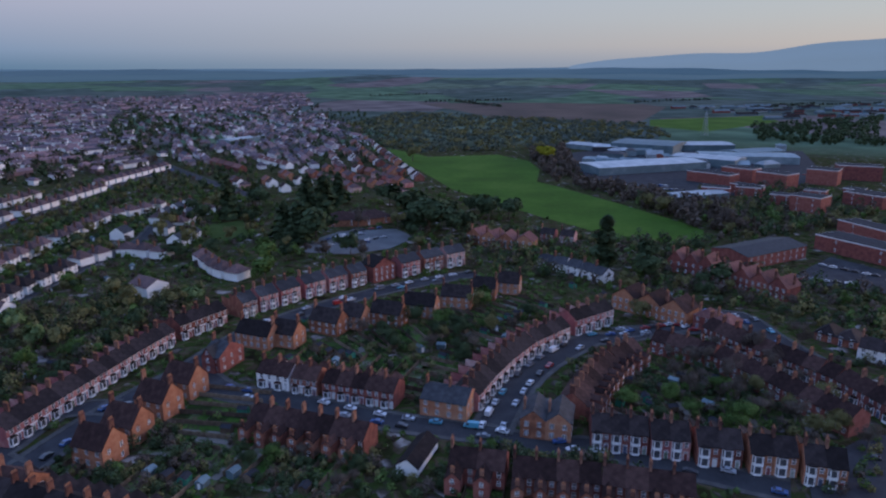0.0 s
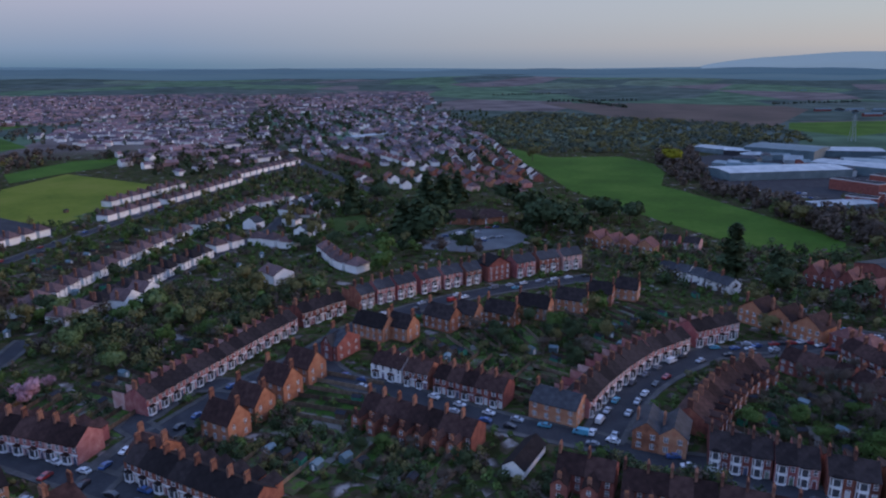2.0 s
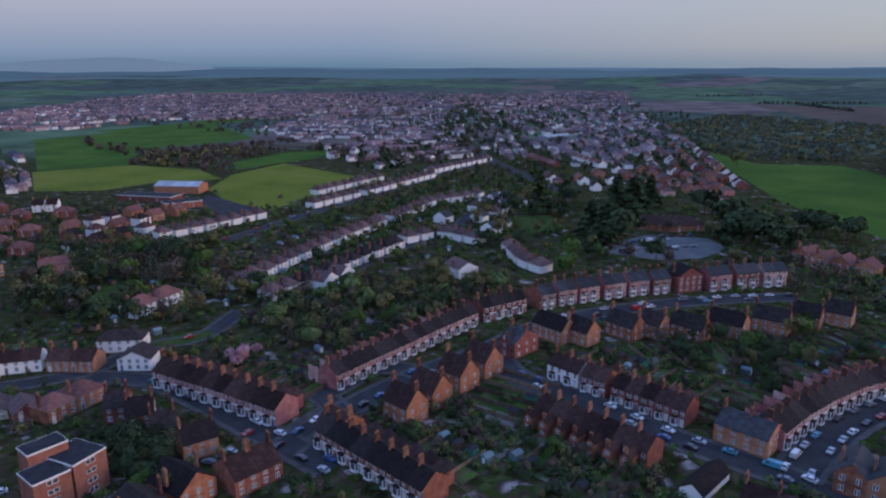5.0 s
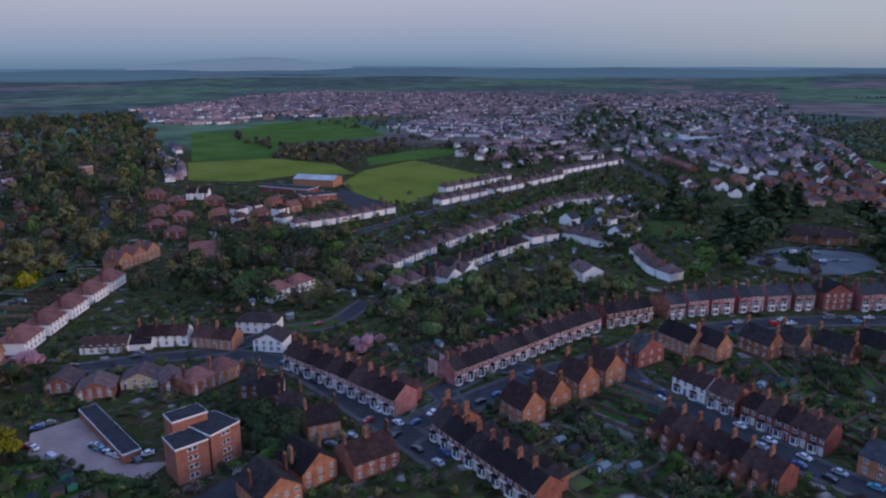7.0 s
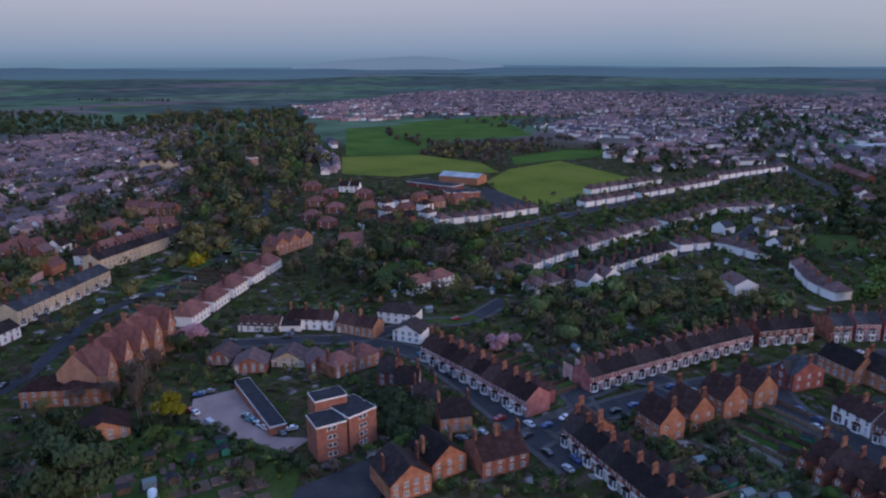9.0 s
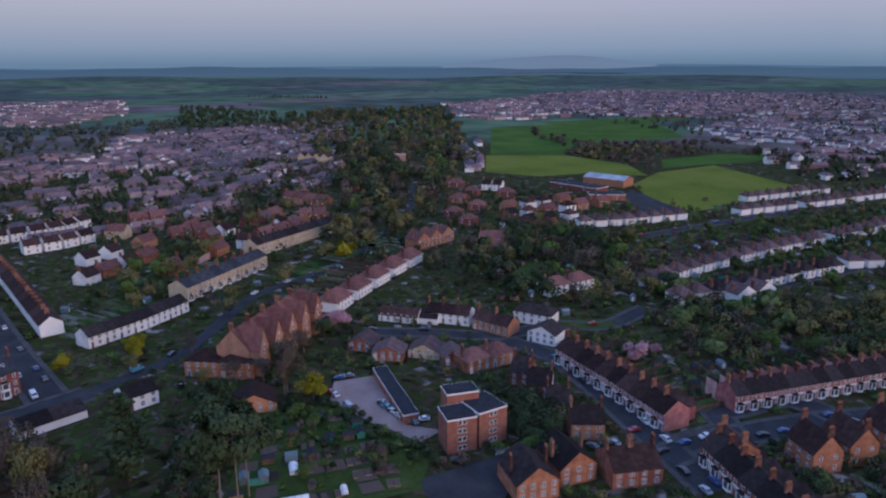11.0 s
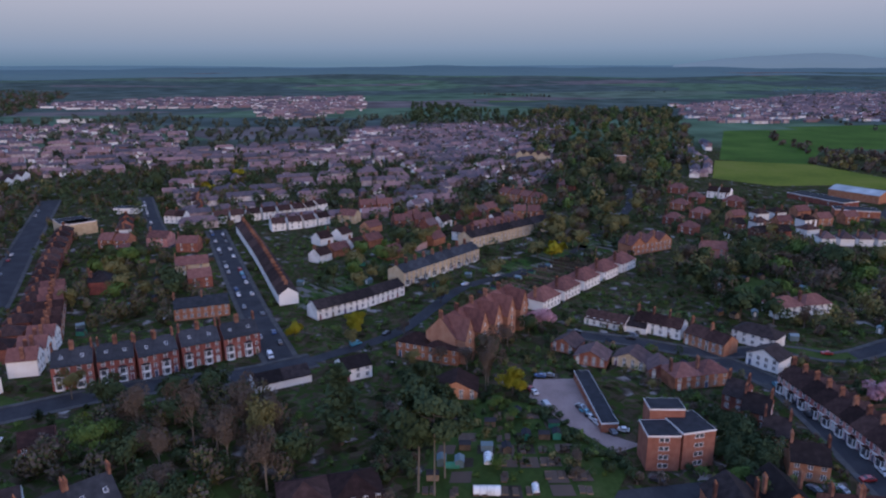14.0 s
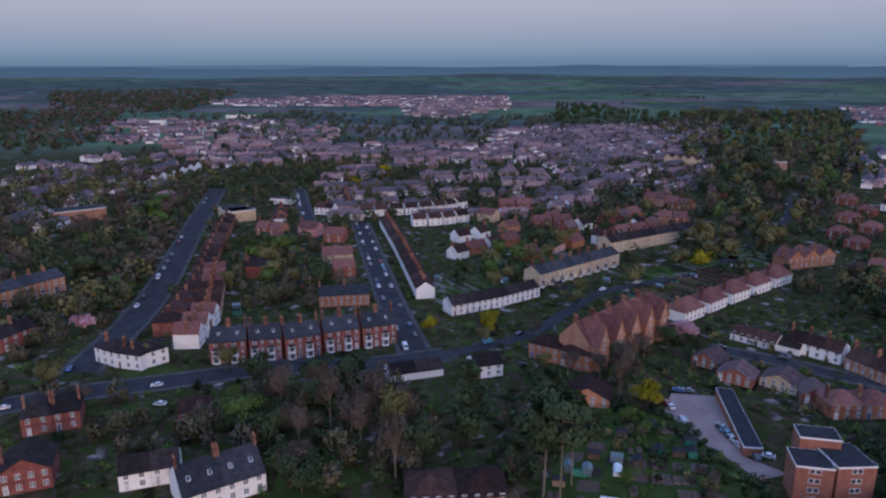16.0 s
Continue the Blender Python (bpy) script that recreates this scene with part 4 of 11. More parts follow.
def gardens(pts, n, d0, d1):
    """Fences between the gardens behind a row (to the left of the way along pts), from d0 to d1 behind the front."""
    segs, tot = along(pts, n)
    garden_plots(pts, n, d0, d1)
    proto = None
    for i, (a, b) in enumerate(segs):
        v = (b - a).normalized()
        nn = Vector((-v.y, v.x, 0))
        p, q = a + nn * d0, a + nn * (d1 * rnd.uniform(0.85, 1.05))
        if proto is None:
            proto = fence((p.x, p.y), (q.x, q.y), 1.6)
        else:
            e = (q - p).normalized()
            copy_thing(proto, pose(p.x, p.y, 0, 0, 0, math.degrees(math.atan2(e.y, e.x))))
        r = rnd.random()
        c = (a + b) / 2 + nn * (d1 - 3)
        if r < 0.45 and free(c.x, c.y, 1.5):
            shed(c.x, c.y, math.degrees(math.atan2(v.y, v.x)) + rnd.uniform(-8, 8))


PLOTS = mat("garden_plots", [(0.1, (0.02, 0.028, 0.011)), (0.3, (0.036, 0.085, 0.014)), (0.45, (0.04, 0.036, 0.022)), (0.55, (0.06, 0.125, 0.022)), (0.7, (0.09, 0.064, 0.046)),
                               (0.85, (0.05, 0.085, 0.025)), (1.0, (0.15, 0.135, 0.12))], 0.12, 0.95, "island", 1.2, 0.2, 8, world_co=True, spec=0.05)


def garden_plots(pts, n, d0, d1):
    """Lawns, beds and paved strips behind a row, one long plot a house, each cut across into a few pieces."""
    segs, tot = along(pts, n)
    V, F, k = [], [], 0
    for a, b in segs:
        v = (b - a).normalized()
        nn = Vector((-v.y, v.x, 0))
        cuts = sorted([d0, d1] + [rnd.uniform(d0, d1) for _ in range(rnd.choice((1, 2, 2, 3)))])
        for lo, hi in zip(cuts, cuts[1:]):
            side = rnd.random() < 0.35
            for f0, f1 in (((0.04, rnd.uniform(0.3, 0.7)), (0, 0)) if not side else ((0.04, 0.5), (0.54, 0.96))):
                f1 = f1 or 0.96
                if f0 >= f1 or f1 == 0:
                    continue
                i = len(V)
                z = 0.03 + 0.004 * (k % 60)
                for fa, dd in ((f0, lo + 0.1), (f1, lo + 0.1), (f1, hi), (f0, hi)):
                    p = a + (b - a) * fa + nn * dd
                    V.append((p.x, p.y, z))
                F.append((i, i + 1, i + 2, i + 3))
                k += 1
    me = bpy.data.meshes.new("garden_plots")
    me.from_pydata(V, [], F)
    me.materials.append(PLOTS)
    tagged(new("garden_plots", me), "back garden lawns, dug beds and paved strips", "gardens", "", "stuff")


SHEDS = []


def shed(x, y, ang, kind=None):
    kind = kind or rnd.choice(("wood", "wood", "green", "glass"))
    OCC.append((x, y, 2.0))
    for k, ob in SHEDS:
        if k == kind:
            return copy_thing(ob, pose(x, y, 0, 0, 0, ang))
    root = tagged(new("garden_shed" if kind != "glass" else "greenhouse"),
                  {"wood": "small wooden garden shed with felt roof", "green": "green painted garden shed", "glass": "small white framed greenhouse"}[kind],
                  "shed" if kind != "glass" else "greenhouse", "garden sheds")
    w, d, e, r = 2.2, 3.0, 1.9, 2.5
    bm = bmesh.new()
    solid(bm, [(-w / 2, -d / 2, 0), (w / 2, -d / 2, 0), (w / 2, -d / 2, e), (0, -d / 2, r), (-w / 2, -d / 2, e),
               (-w / 2, d / 2, 0), (w / 2, d / 2, 0), (w / 2, d / 2, e), (0, d / 2, r), (-w / 2, d / 2, e)],
          ((0, 1, 2, 3, 4), (5, 9, 8, 7, 6), (0, 4, 9, 5), (1, 6, 7, 2), (2, 7, 8, 3), (3, 8, 9, 4), (0, 5, 6, 1)))
    part("wall", bm, {"wood": WOOD, "green": GREENPAINT, "glass": METAL_B}[kind], root)
    bm = bmesh.new()
    for sg in (-1, 1):
        pts = [(sg * (w / 2 + 0.15), -d / 2 - 0.1, e - 0.08), (sg * (w / 2 + 0.15), d / 2 + 0.1, e - 0.08), (0, d / 2 + 0.1, r), (0, -d / 2 - 0.1, r)]
        pts = [(p[0], p[1], p[2] + 0.01) for p in pts] + [(p[0], p[1], p[2] + 0.07) for p in pts]
        solid(bm, pts, ((0, 1, 2, 3), (4, 5, 6, 7), (0, 1, 5, 4), (1, 2, 6, 5), (2, 3, 7, 6), (3, 0, 4, 7)))
    part("roof", bm, {"wood": LEAD, "green": LEAD, "glass": METAL_B}[kind], root)
    bm = bmesh.new()
    box(bm, -0.4, -d / 2 - 0.04, 0.05, 0.4, -d / 2 - 0.004, 1.8)
    part("door", bm, WOOD if kind != "glass" else WHITE, root)
    root.matrix_basis = pose(x, y, 0, 0, 0, ang)
    SHEDS.append((kind, root))
    return root


def polytunnel(x, y, ang, ln=7.0, w=3.0, m=None, label="white plastic polytunnel on an allotment"):
    """Hooped tunnel of sheeting with end frames and ribs."""
    OCC.append((x, y, ln / 2))
    root = tagged(new("polytunnel"), label, "polytunnel")
    root.matrix_basis = pose(x, y, 0, 0, 0, ang)
    arc = [(w / 2 * math.cos(a * math.pi / 10), 1.15 * w / 2 * math.sin(a * math.pi / 10)) for a in range(11)]
    bm = bmesh.new()
    solid(bm, [(px, -ln / 2, pz) for px, pz in arc] + [(px, ln / 2, pz) for px, pz in arc],
          [tuple(range(11)), tuple(range(21, 10, -1))] + [(i, i + 11, i + 12, i + 1) for i in range(10)] + [(0, 10, 21, 11)])
    part("cover", bm, m or RENDER, root)
    for i in range(5):
        bm = bmesh.new()
        yy = -ln / 2 + ln * i / 4
        big = [(px * 1.02, pz * 1.02 + 0.01) for px, pz in arc]
        for q, r in zip(big, big[1:]):
            limb(bm, (q[0], yy, q[1]), (r[0], yy, r[1]), 0.03, 0.03, 4)
        part("rib", bm, LEAD, root)
    bm = bmesh.new()
    box(bm, -0.45, -ln / 2 - 0.05, 0.02, 0.45, -ln / 2 - 0.004, 1.3)
    part("door", bm, WOOD, root)
    return root


BEDS = []


def raised_bed(x, y, ang, m=0):
    """Timber-edged bed filled with soil."""
    if BEDS:
        return copy_thing(BEDS[0], pose(x, y, PATCH_Z[0], 0, 0, ang))
    root = tagged(new("raised_bed"), "timber-edged raised vegetable bed with dark soil", "garden bed", "allotment raised beds")
    for x0, y0, x1, y1 in ((-0.7, -1.5, 0.7, -1.45), (-0.7, 1.45, 0.7, 1.5), (-0.7, -1.45, -0.65, 1.45), (0.65, -1.45, 0.7, 1.45)):
        bm = bmesh.new()
        box(bm, x0, y0, -0.05, x1, y1, 0.35)
        part("board", bm, WOOD, root)
    bm = bmesh.new()
    box(bm, -0.65, -1.45, -0.05, 0.65, 1.45, 0.28)
    part("soil", bm, SOIL, root)
    root.matrix_basis = pose(x, y, PATCH_Z[0], 0, 0, ang)
    BEDS.append(root)
    return root


# ---------------------------------------------------------------- scattered estates
def estate(poly, ang, dx, dy, styles, jitter=2.0, skip=0.12, detail=1, limit=400, turn=6):
    """Separate houses in lines over an area. styles: (name, label, w, d, eave, ridge, keywords)."""
    xs, ys = [p[0] for p in poly], [p[1] for p in poly]
    cx, cy = sum(xs) / len(xs), sum(ys) / len(ys)
    R = max(max(xs) - min(xs), max(ys) - min(ys))
    ca, sa = math.cos(radians(ang)), math.sin(radians(ang))
    protos, made = {}, 0
    j = -int(R / dy) - 1
    while j <= R / dy:
        i = -int(R / dx) - 1
        while i <= R / dx:
            u, v = i * dx + rnd.uniform(-jitter, jitter), j * dy + rnd.uniform(-jitter, jitter) * 0.6
            x, y = cx + u * ca - v * sa, cy + u * sa + v * ca
            i += 1
            if made >= limit or not inside(poly, x, y) or rnd.random() < skip or not free(x, y, 5):
                continue
            k = rnd.randrange(len(styles))
            name, label, w, d, eave, ridge, kw = styles[k]
            a = ang + rnd.uniform(-turn, turn) + (180 if j % 2 else 0)
            m = pose(x, y, 0, 0, 0, a) @ Matrix.Translation((-w / 2, -d / 2, 0))
            if k not in protos:
                protos[k] = house(name, label, w, d, eave, ridge, detail=0 if math.hypot(poly[0][0], poly[0][1]) > 560 else detail, group="suburban houses", **kw)
                protos[k].matrix_basis = m
            else:
                copy_thing(protos[k], m)
            OCC.append((x, y, max(w, d) * 0.6))
            made += 1
        j += 1


def far_town(name, label, poly, ang, dx, dy, walls, roofs, skip=0.2, w=9.0, d=8.0, limit=3000):
    """Houses too far off to count: walls and roofs joined."""
    xs, ys = [p[0] for p in poly], [p[1] for p in poly]
    cx, cy = sum(xs) / len(xs), sum(ys) / len(ys)
    R = max(max(xs) - min(xs), max(ys) - min(ys))
    ca, sa = math.cos(radians(ang)), math.sin(radians(ang))
    V, F, M = [], [], []
    made = 0
    for j in range(-int(R / dy) - 1, int(R / dy) + 2):
        run = -R
        while run < R and made < limit:
            k = rnd.choice((1, 2, 2, 2, 3, 4, 5))
            ww = k * w * 0.62 * rnd.uniform(0.9, 1.1)
            u = run + ww / 2
            run += ww + rnd.choice((2.5, 3.5, 5.0, 9.0))
            v = j * dy + (dy * 0.16 if j % 2 else -dy * 0.16) + rnd.uniform(-1, 1) + 9 * math.sin(u * 0.011 + 1.7) + 5 * math.sin(u * 0.027 + j // 4)
            x, y = cx + u * ca - v * sa, cy + u * sa + v * ca
            if not inside(poly, x, y) or rnd.random() < skip or not free(x, y, 3):
                continue
            a = radians(ang + math.degrees(math.atan(0.1 * math.cos(u * 0.011 + 1.7))) + rnd.uniform(-3, 3) + (90 if k < 3 and rnd.random() < 0.2 else 0))
            c, s = math.cos(a), math.sin(a)
            dd, e = d * rnd.uniform(0.8, 1.05), rnd.uniform(3.3, 4.6)
            r = e + dd * 0.38
            wm, rm = rnd.randrange(len(walls)), len(walls) + rnd.randrange(len(roofs))
            b = len(V)
            hip = dd * 0.35 if rnd.random() < 0.45 else 0.0
            for px, py, pz in ((-ww / 2, -dd / 2, 0), (ww / 2, -dd / 2, 0), (ww / 2, dd / 2, 0), (-ww / 2, dd / 2, 0),
                               (-ww / 2, -dd / 2, e), (ww / 2, -dd / 2, e), (ww / 2, dd / 2, e), (-ww / 2, dd / 2, e)):
                V.append((x + px * c - py * s, y + px * s + py * c, pz))
            o = 0.35
            for px, py, pz in ((-ww / 2 - o, -dd / 2 - o, e - 0.1), (ww / 2 + o, -dd / 2 - o, e - 0.1), (ww / 2 + o, dd / 2 + o, e - 0.1), (-ww / 2 - o, dd / 2 + o, e - 0.1),
                               (-ww / 2 + hip, 0, r), (ww / 2 - hip, 0, r)):
                V.append((x + px * c - py * s, y + px * s + py * c, pz))
            for f, q in (((0, 1, 5, 4), wm), ((2, 3, 7, 6), wm), ((1, 2, 6, 5), wm), ((3, 0, 4, 7), wm),
                         ((8, 9, 13, 12), rm), ((10, 11, 12, 13), rm), ((9, 10, 13), rm if hip else wm), ((11, 8, 12), rm if hip else wm)):
                F.append(tuple(b + i for i in f))
                M.append(q)
            made += 1
    if not F:
        return
    me = bpy.data.meshes.new(name)
    me.from_pydata(V, [], F)
    for m in list(walls) + list(roofs):
        me.materials.append(m)
    me.polygons.foreach_set("material_index", np.array(M, dtype=np.int32))
    return tagged(new(name, me), label, "houses", "", "stuff")


# ---------------------------------------------------------------- ground and far country
def land_height(x, y):
    """Flat town, then low country that rises a little towards the skyline."""
    r = math.hypot(x, y)
    if r < 1900:
        return 0.0
    k = (r - 1900) / 2900
    a = math.atan2(x, y)
    return 36 * k ** 1.3 + 9 * k * math.sin(a * 9 + r * 0.002) + 6 * k * math.sin(a * 23 + 1) * math.sin(r * 0.004)


gv, gf = [(0, 0, 0)], []
rings = [60, 150, 300, 500, 800, 1200, 1600, 1900, 2100, 2350, 2600, 2900, 3200, 3500, 3800, 4100, 4400, 4650, 4820]
SEG = 240
for r in rings:
    for k in range(SEG):
        a = 2 * math.pi * k / SEG
        x, y = r * math.sin(a), r * math.cos(a)
        gv.append((x, y, land_height(x, y)))
for k in range(SEG):
    gf.append((0, 1 + (k + 1) % SEG, 1 + k))
    for q in range(len(rings) - 1):
        a, b = 1 + q * SEG + k, 1 + q * SEG + (k + 1) % SEG
        gf.append((a, b, b + SEG, a + SEG))
gme = bpy.data.meshes.new("ground")
gme.from_pydata(gv, [], gf)
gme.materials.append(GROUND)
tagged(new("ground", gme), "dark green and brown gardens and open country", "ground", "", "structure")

# skyline hills: blue haze put into a self-glowing colour
HAZE = bpy.data.materials.new("hazed_hill")
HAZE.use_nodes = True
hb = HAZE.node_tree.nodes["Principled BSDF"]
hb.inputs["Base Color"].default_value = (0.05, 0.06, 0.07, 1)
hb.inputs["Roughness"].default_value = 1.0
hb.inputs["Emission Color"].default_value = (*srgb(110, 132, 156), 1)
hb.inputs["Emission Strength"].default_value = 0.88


# dark base under an emission that stands in for distance haze
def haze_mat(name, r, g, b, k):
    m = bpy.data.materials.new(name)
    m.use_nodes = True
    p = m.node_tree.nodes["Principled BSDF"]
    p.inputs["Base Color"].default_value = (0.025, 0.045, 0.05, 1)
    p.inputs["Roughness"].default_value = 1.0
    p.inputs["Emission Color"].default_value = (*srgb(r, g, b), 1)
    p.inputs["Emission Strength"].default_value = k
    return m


# painted haze in steps of glow, palest at the back
HAZE_PALE = haze_mat("pale_hazed_hill", 114, 134, 161, 0.72)
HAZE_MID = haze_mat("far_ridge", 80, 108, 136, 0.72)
HAZE_LOW = haze_mat("low_haze_ridge", 66, 93, 118, 0.54)
HAZE_NEAR = haze_mat("far_haze_glow", 58, 83, 101, 0.72)


def hills(name, label, a0, a1, dist, profile, m=None):
    """A far skyline between two bearings (degrees from +y towards +x); profile(k) gives its height for k from 0 to 1."""
    V, F = [], []
    n = 160
    for i in range(n + 1):
        a = radians(a0 + (a1 - a0) * i / n)
        h = profile(i / n)
        for rr, z in ((dist - 160, 0.0), (dist - 60, max(h * 0.55, 1)), (dist, max(h, 1.2)), (dist + 40, 0.0)):
            V.append((rr * math.sin(a), rr * math.cos(a), z))
    for i in range(n):
        for k in range(3):
            b = i * 4 + k
            F.append((b, b + 4, b + 5, b + 1))
    me = bpy.data.meshes.new(name)
    me.from_pydata(V, [], F)
    me.materials.append(m or HAZE)
    for p in me.polygons:
        p.use_smooth = True
    return tagged(new(name, me), label, "hills", "", "structure")


# ---------------------------------------------------------------- the place
road([(-108.2, 128.4), (-107.6, 144.4), (-103.0, 166.3), (-96.7, 187.5), (-85.2, 213.2), (-74.2, 245.8), (-56.9, 269.8), (-34.1, 292.1), (-8.8, 310.6), (15.6, 324.2)], 8, True)
cars_along([(-108.2, 128.4), (-107.6, 144.4), (-103.0, 166.3), (-96.7, 187.5), (-85.2, 213.2), (-74.2, 245.8), (-56.9, 269.8), (-34.1, 292.1), (-8.8, 310.6), (15.6, 324.2)], 2.2, 7.5, 0.55)
cars_along([(-108.2, 128.4), (-107.6, 144.4), (-103.0, 166.3), (-96.7, 187.5), (-85.2, 213.2), (-74.2, 245.8), (-56.9, 269.8), (-34.1, 292.1), (-8.8, 310.6), (15.6, 324.2)], -2.2, 7.5, 0.5)
road([(-81.8, 212.7), (-67.4, 197.9), (-49.0, 192.8), (-21.1, 181.0), (-5.2, 176.1), (12.0, 171.7), (26.1, 165.0), (39.7, 164.8), (58.9, 155.9), (82.0, 145.0)], 8, True)
cars_along([(-81.8, 212.7), (-67.4, 197.9), (-49.0, 192.8), (-21.1, 181.0), (-5.2, 176.1), (12.0, 171.7), (26.1, 165.0), (39.7, 164.8), (58.9, 155.9), (82.0, 145.0)], 2.2, 7.5, 0.55)
cars_along([(-81.8, 212.7), (-67.4, 197.9), (-49.0, 192.8), (-21.1, 181.0), (-5.2, 176.1), (12.0, 171.7), (26.1, 165.0), (39.7, 164.8), (58.9, 155.9), (82.0, 145.0)], -2.2, 7.5, 0.5)
road([(12.7, 172.8), (18.7, 189.9), (27.3, 208.6), (38.5, 224.1), (54.2, 240.0), (61.4, 240.3), (85.2, 249.8), (109.6, 251.5)], 9, True)
cars_along([(12.7, 172.8), (18.7, 189.9), (27.3, 208.6), (38.5, 224.1), (54.2, 240.0), (61.4, 240.3), (85.2, 249.8), (109.6, 251.5)], 2.9, 6.5, 0.7)
cars_along([(12.7, 172.8), (18.7, 189.9), (27.3, 208.6), (38.5, 224.1), (54.2, 240.0), (61.4, 240.3), (85.2, 249.8), (109.6, 251.5)], -2.9, 6.5, 0.65)
road([(-172.9, 147.5), (-147.8, 142.2), (-123.3, 135.9), (-108.6, 132.3), (-91.8, 128.0)], 8, True)
cars_along([(-172.9, 147.5), (-147.8, 142.2), (-123.3, 135.9), (-108.6, 132.3), (-91.8, 128.0)], 2.2, 7.5, 0.55)
cars_along([(-172.9, 147.5), (-147.8, 142.2), (-123.3, 135.9), (-108.6, 132.3), (-91.8, 128.0)], -2.2, 7.5, 0.5)
road([(-110.2, 138.0), (-109.5, 155.6), (-116.2, 159.4), (-112.1, 184.9), (-96.7, 187.5)], 7, True)
road([(-195.9, 138.0), (-182.8, 143.2), (-171.1, 146.0)], 7, True)
road([(-227.3, 98.1), (-214.8, 118.1), (-198.6, 139.8), (-195.8, 165.9), (-185.5, 181.3), (-192.0, 210.5)], 6, True)
cars_along([(-227.3, 98.1), (-214.8, 118.1), (-198.6, 139.8), (-195.8, 165.9), (-185.5, 181.3), (-192.0, 210.5)], 2.2, 20, 0.4)
road([(64.8, 245.9), (87.9, 251.6), (108.9, 267.3), (119.0, 263.9), (121.6, 240.0), (125.8, 219.7), (132.3, 198.2)], 8, True)
cars_along([(64.8, 245.9), (87.9, 251.6), (108.9, 267.3), (119.0, 263.9), (121.6, 240.0), (125.8, 219.7), (132.3, 198.2)], 2.4, 9, 0.5)
cars_along([(64.8, 245.9), (87.9, 251.6), (108.9, 267.3), (119.0, 263.9), (121.6, 240.0), (125.8, 219.7), (132.3, 198.2)], -2.4, 9, 0.5)
road([(-189.3, -127.2), (-198.0, -106.5), (-206.4, -78.3), (-214.3, -53.0), (-216.6, -19.6), (-224.0, 5.2)], 9, True)
cars_along([(-189.3, -127.2), (-198.0, -106.5), (-206.4, -78.3), (-214.3, -53.0), (-216.6, -19.6), (-224.0, 5.2)], -2.6, 16, 0.4)
road([(-225.7, -5.5), (-283.3, -17.5), (-368.6, -32.9), (-431.7, -44.1)], 9, True)
cars_along([(-225.7, -5.5), (-283.3, -17.5), (-368.6, -32.9), (-431.7, -44.1)], 2.8, 8, 0.65)
cars_along([(-225.7, -5.5), (-283.3, -17.5), (-368.6, -32.9), (-431.7, -44.1)], -2.8, 8, 0.55)
road([(-212.4, -115.2), (-255.8, -116.5), (-310.1, -123.3), (-411.6, -143.4), (-559.2, -171.1)], 11, True)
cars_along([(-212.4, -115.2), (-255.8, -116.5), (-310.1, -123.3), (-411.6, -143.4), (-559.2, -171.1)], 3.6, 12, 0.5)
road([(-224.0, 5.2), (-243.1, 37.4), (-288.4, 73.5), (-308.1, 109.8), (-340.7, 152.6), (-431.6, 227.1), (-508.0, 267.2)], 5.5, False)
cars_along([(-224.0, 5.2), (-243.1, 37.4), (-288.4, 73.5), (-308.1, 109.8), (-340.7, 152.6), (-431.6, 227.1), (-508.0, 267.2)], 1.9, 15, 0.4)
road([(-395.2, -66.2), (-467.8, -85.2), (-556.9, -105.0)], 7, True)
cars_along([(-395.2, -66.2), (-467.8, -85.2), (-556.9, -105.0)], 2.2, 9, 0.6)
road([(-173.5, 231.4), (-183.0, 283.6), (-180.7, 332.4), (-174.8, 384.2), (-182.2, 429.5)], 6, True)
cars_along([(-173.5, 231.4), (-183.0, 283.6), (-180.7, 332.4), (-174.8, 384.2), (-182.2, 429.5)], 2.1, 12, 0.5)
road([(-281.7, 299.9), (-281.8, 377.5), (-277.7, 502.4), (-274.7, 623.7), (-260.4, 673.7)], 6, True)
cars_along([(-281.7, 299.9), (-281.8, 377.5), (-277.7, 502.4), (-274.7, 623.7), (-260.4, 673.7)], 2.1, 12, 0.5)
road([(-382.0, 858.5), (-267.0, 687.0), (-164.5, 552.8), (-136.6, 520.8)], 7, True)
row('terraced_house', 'red-brick terraced house with slate roof and white bay window', [(-114.8, 164.8), (-110.7, 182.7), (-106.9, 197.9), (-103.1, 214.8), (-97.1, 236.3)], 5.0, 8.5, 5.8, 8.8, stack='one', band='white', roof='x', wall=PINK, tile=SLATE, front='bay', rear='ext')
gardens([(-114.8, 164.8), (-110.7, 182.7), (-106.9, 197.9), (-103.1, 214.8), (-97.1, 236.3)], 15, 13.5, 30.5)
row('terraced_house', 'pale-fronted terraced house with slate roof and bays', [(-96.2, 239.3), (-90.5, 248.8), (-84.9, 258.3)], 5.2, 9, 6.4, 9.4, stack='one', band='white', roof='x', wall=BRICK, tile=SLATE, front='bay', rear='ext')
gardens([(-96.2, 239.3), (-90.5, 248.8), (-84.9, 258.3)], 4, 14, 29)
row('villa', 'tall red-brick semi-detached villa with white-framed bay windows', [(-79.8, 262.0), (-75.3, 267.8)], 5.2, 9, 7.4, 10.6, n=2, roof='x', wall=BRICK, tile=SLATE_BL, front='bay', rear='ext', stack='one', band='tall', storeys=3, side=0.1)
row('villa', 'tall red-brick semi-detached villa with white-framed bay windows', [(-75.0, 270.2), (-68.8, 276.7)], 5.2, 9, 7.4, 10.6, n=2, roof='x', wall=PINK, tile=SLATE_BL, front='bay', rear='ext', stack='one', band='tall', storeys=3, side=0.1)
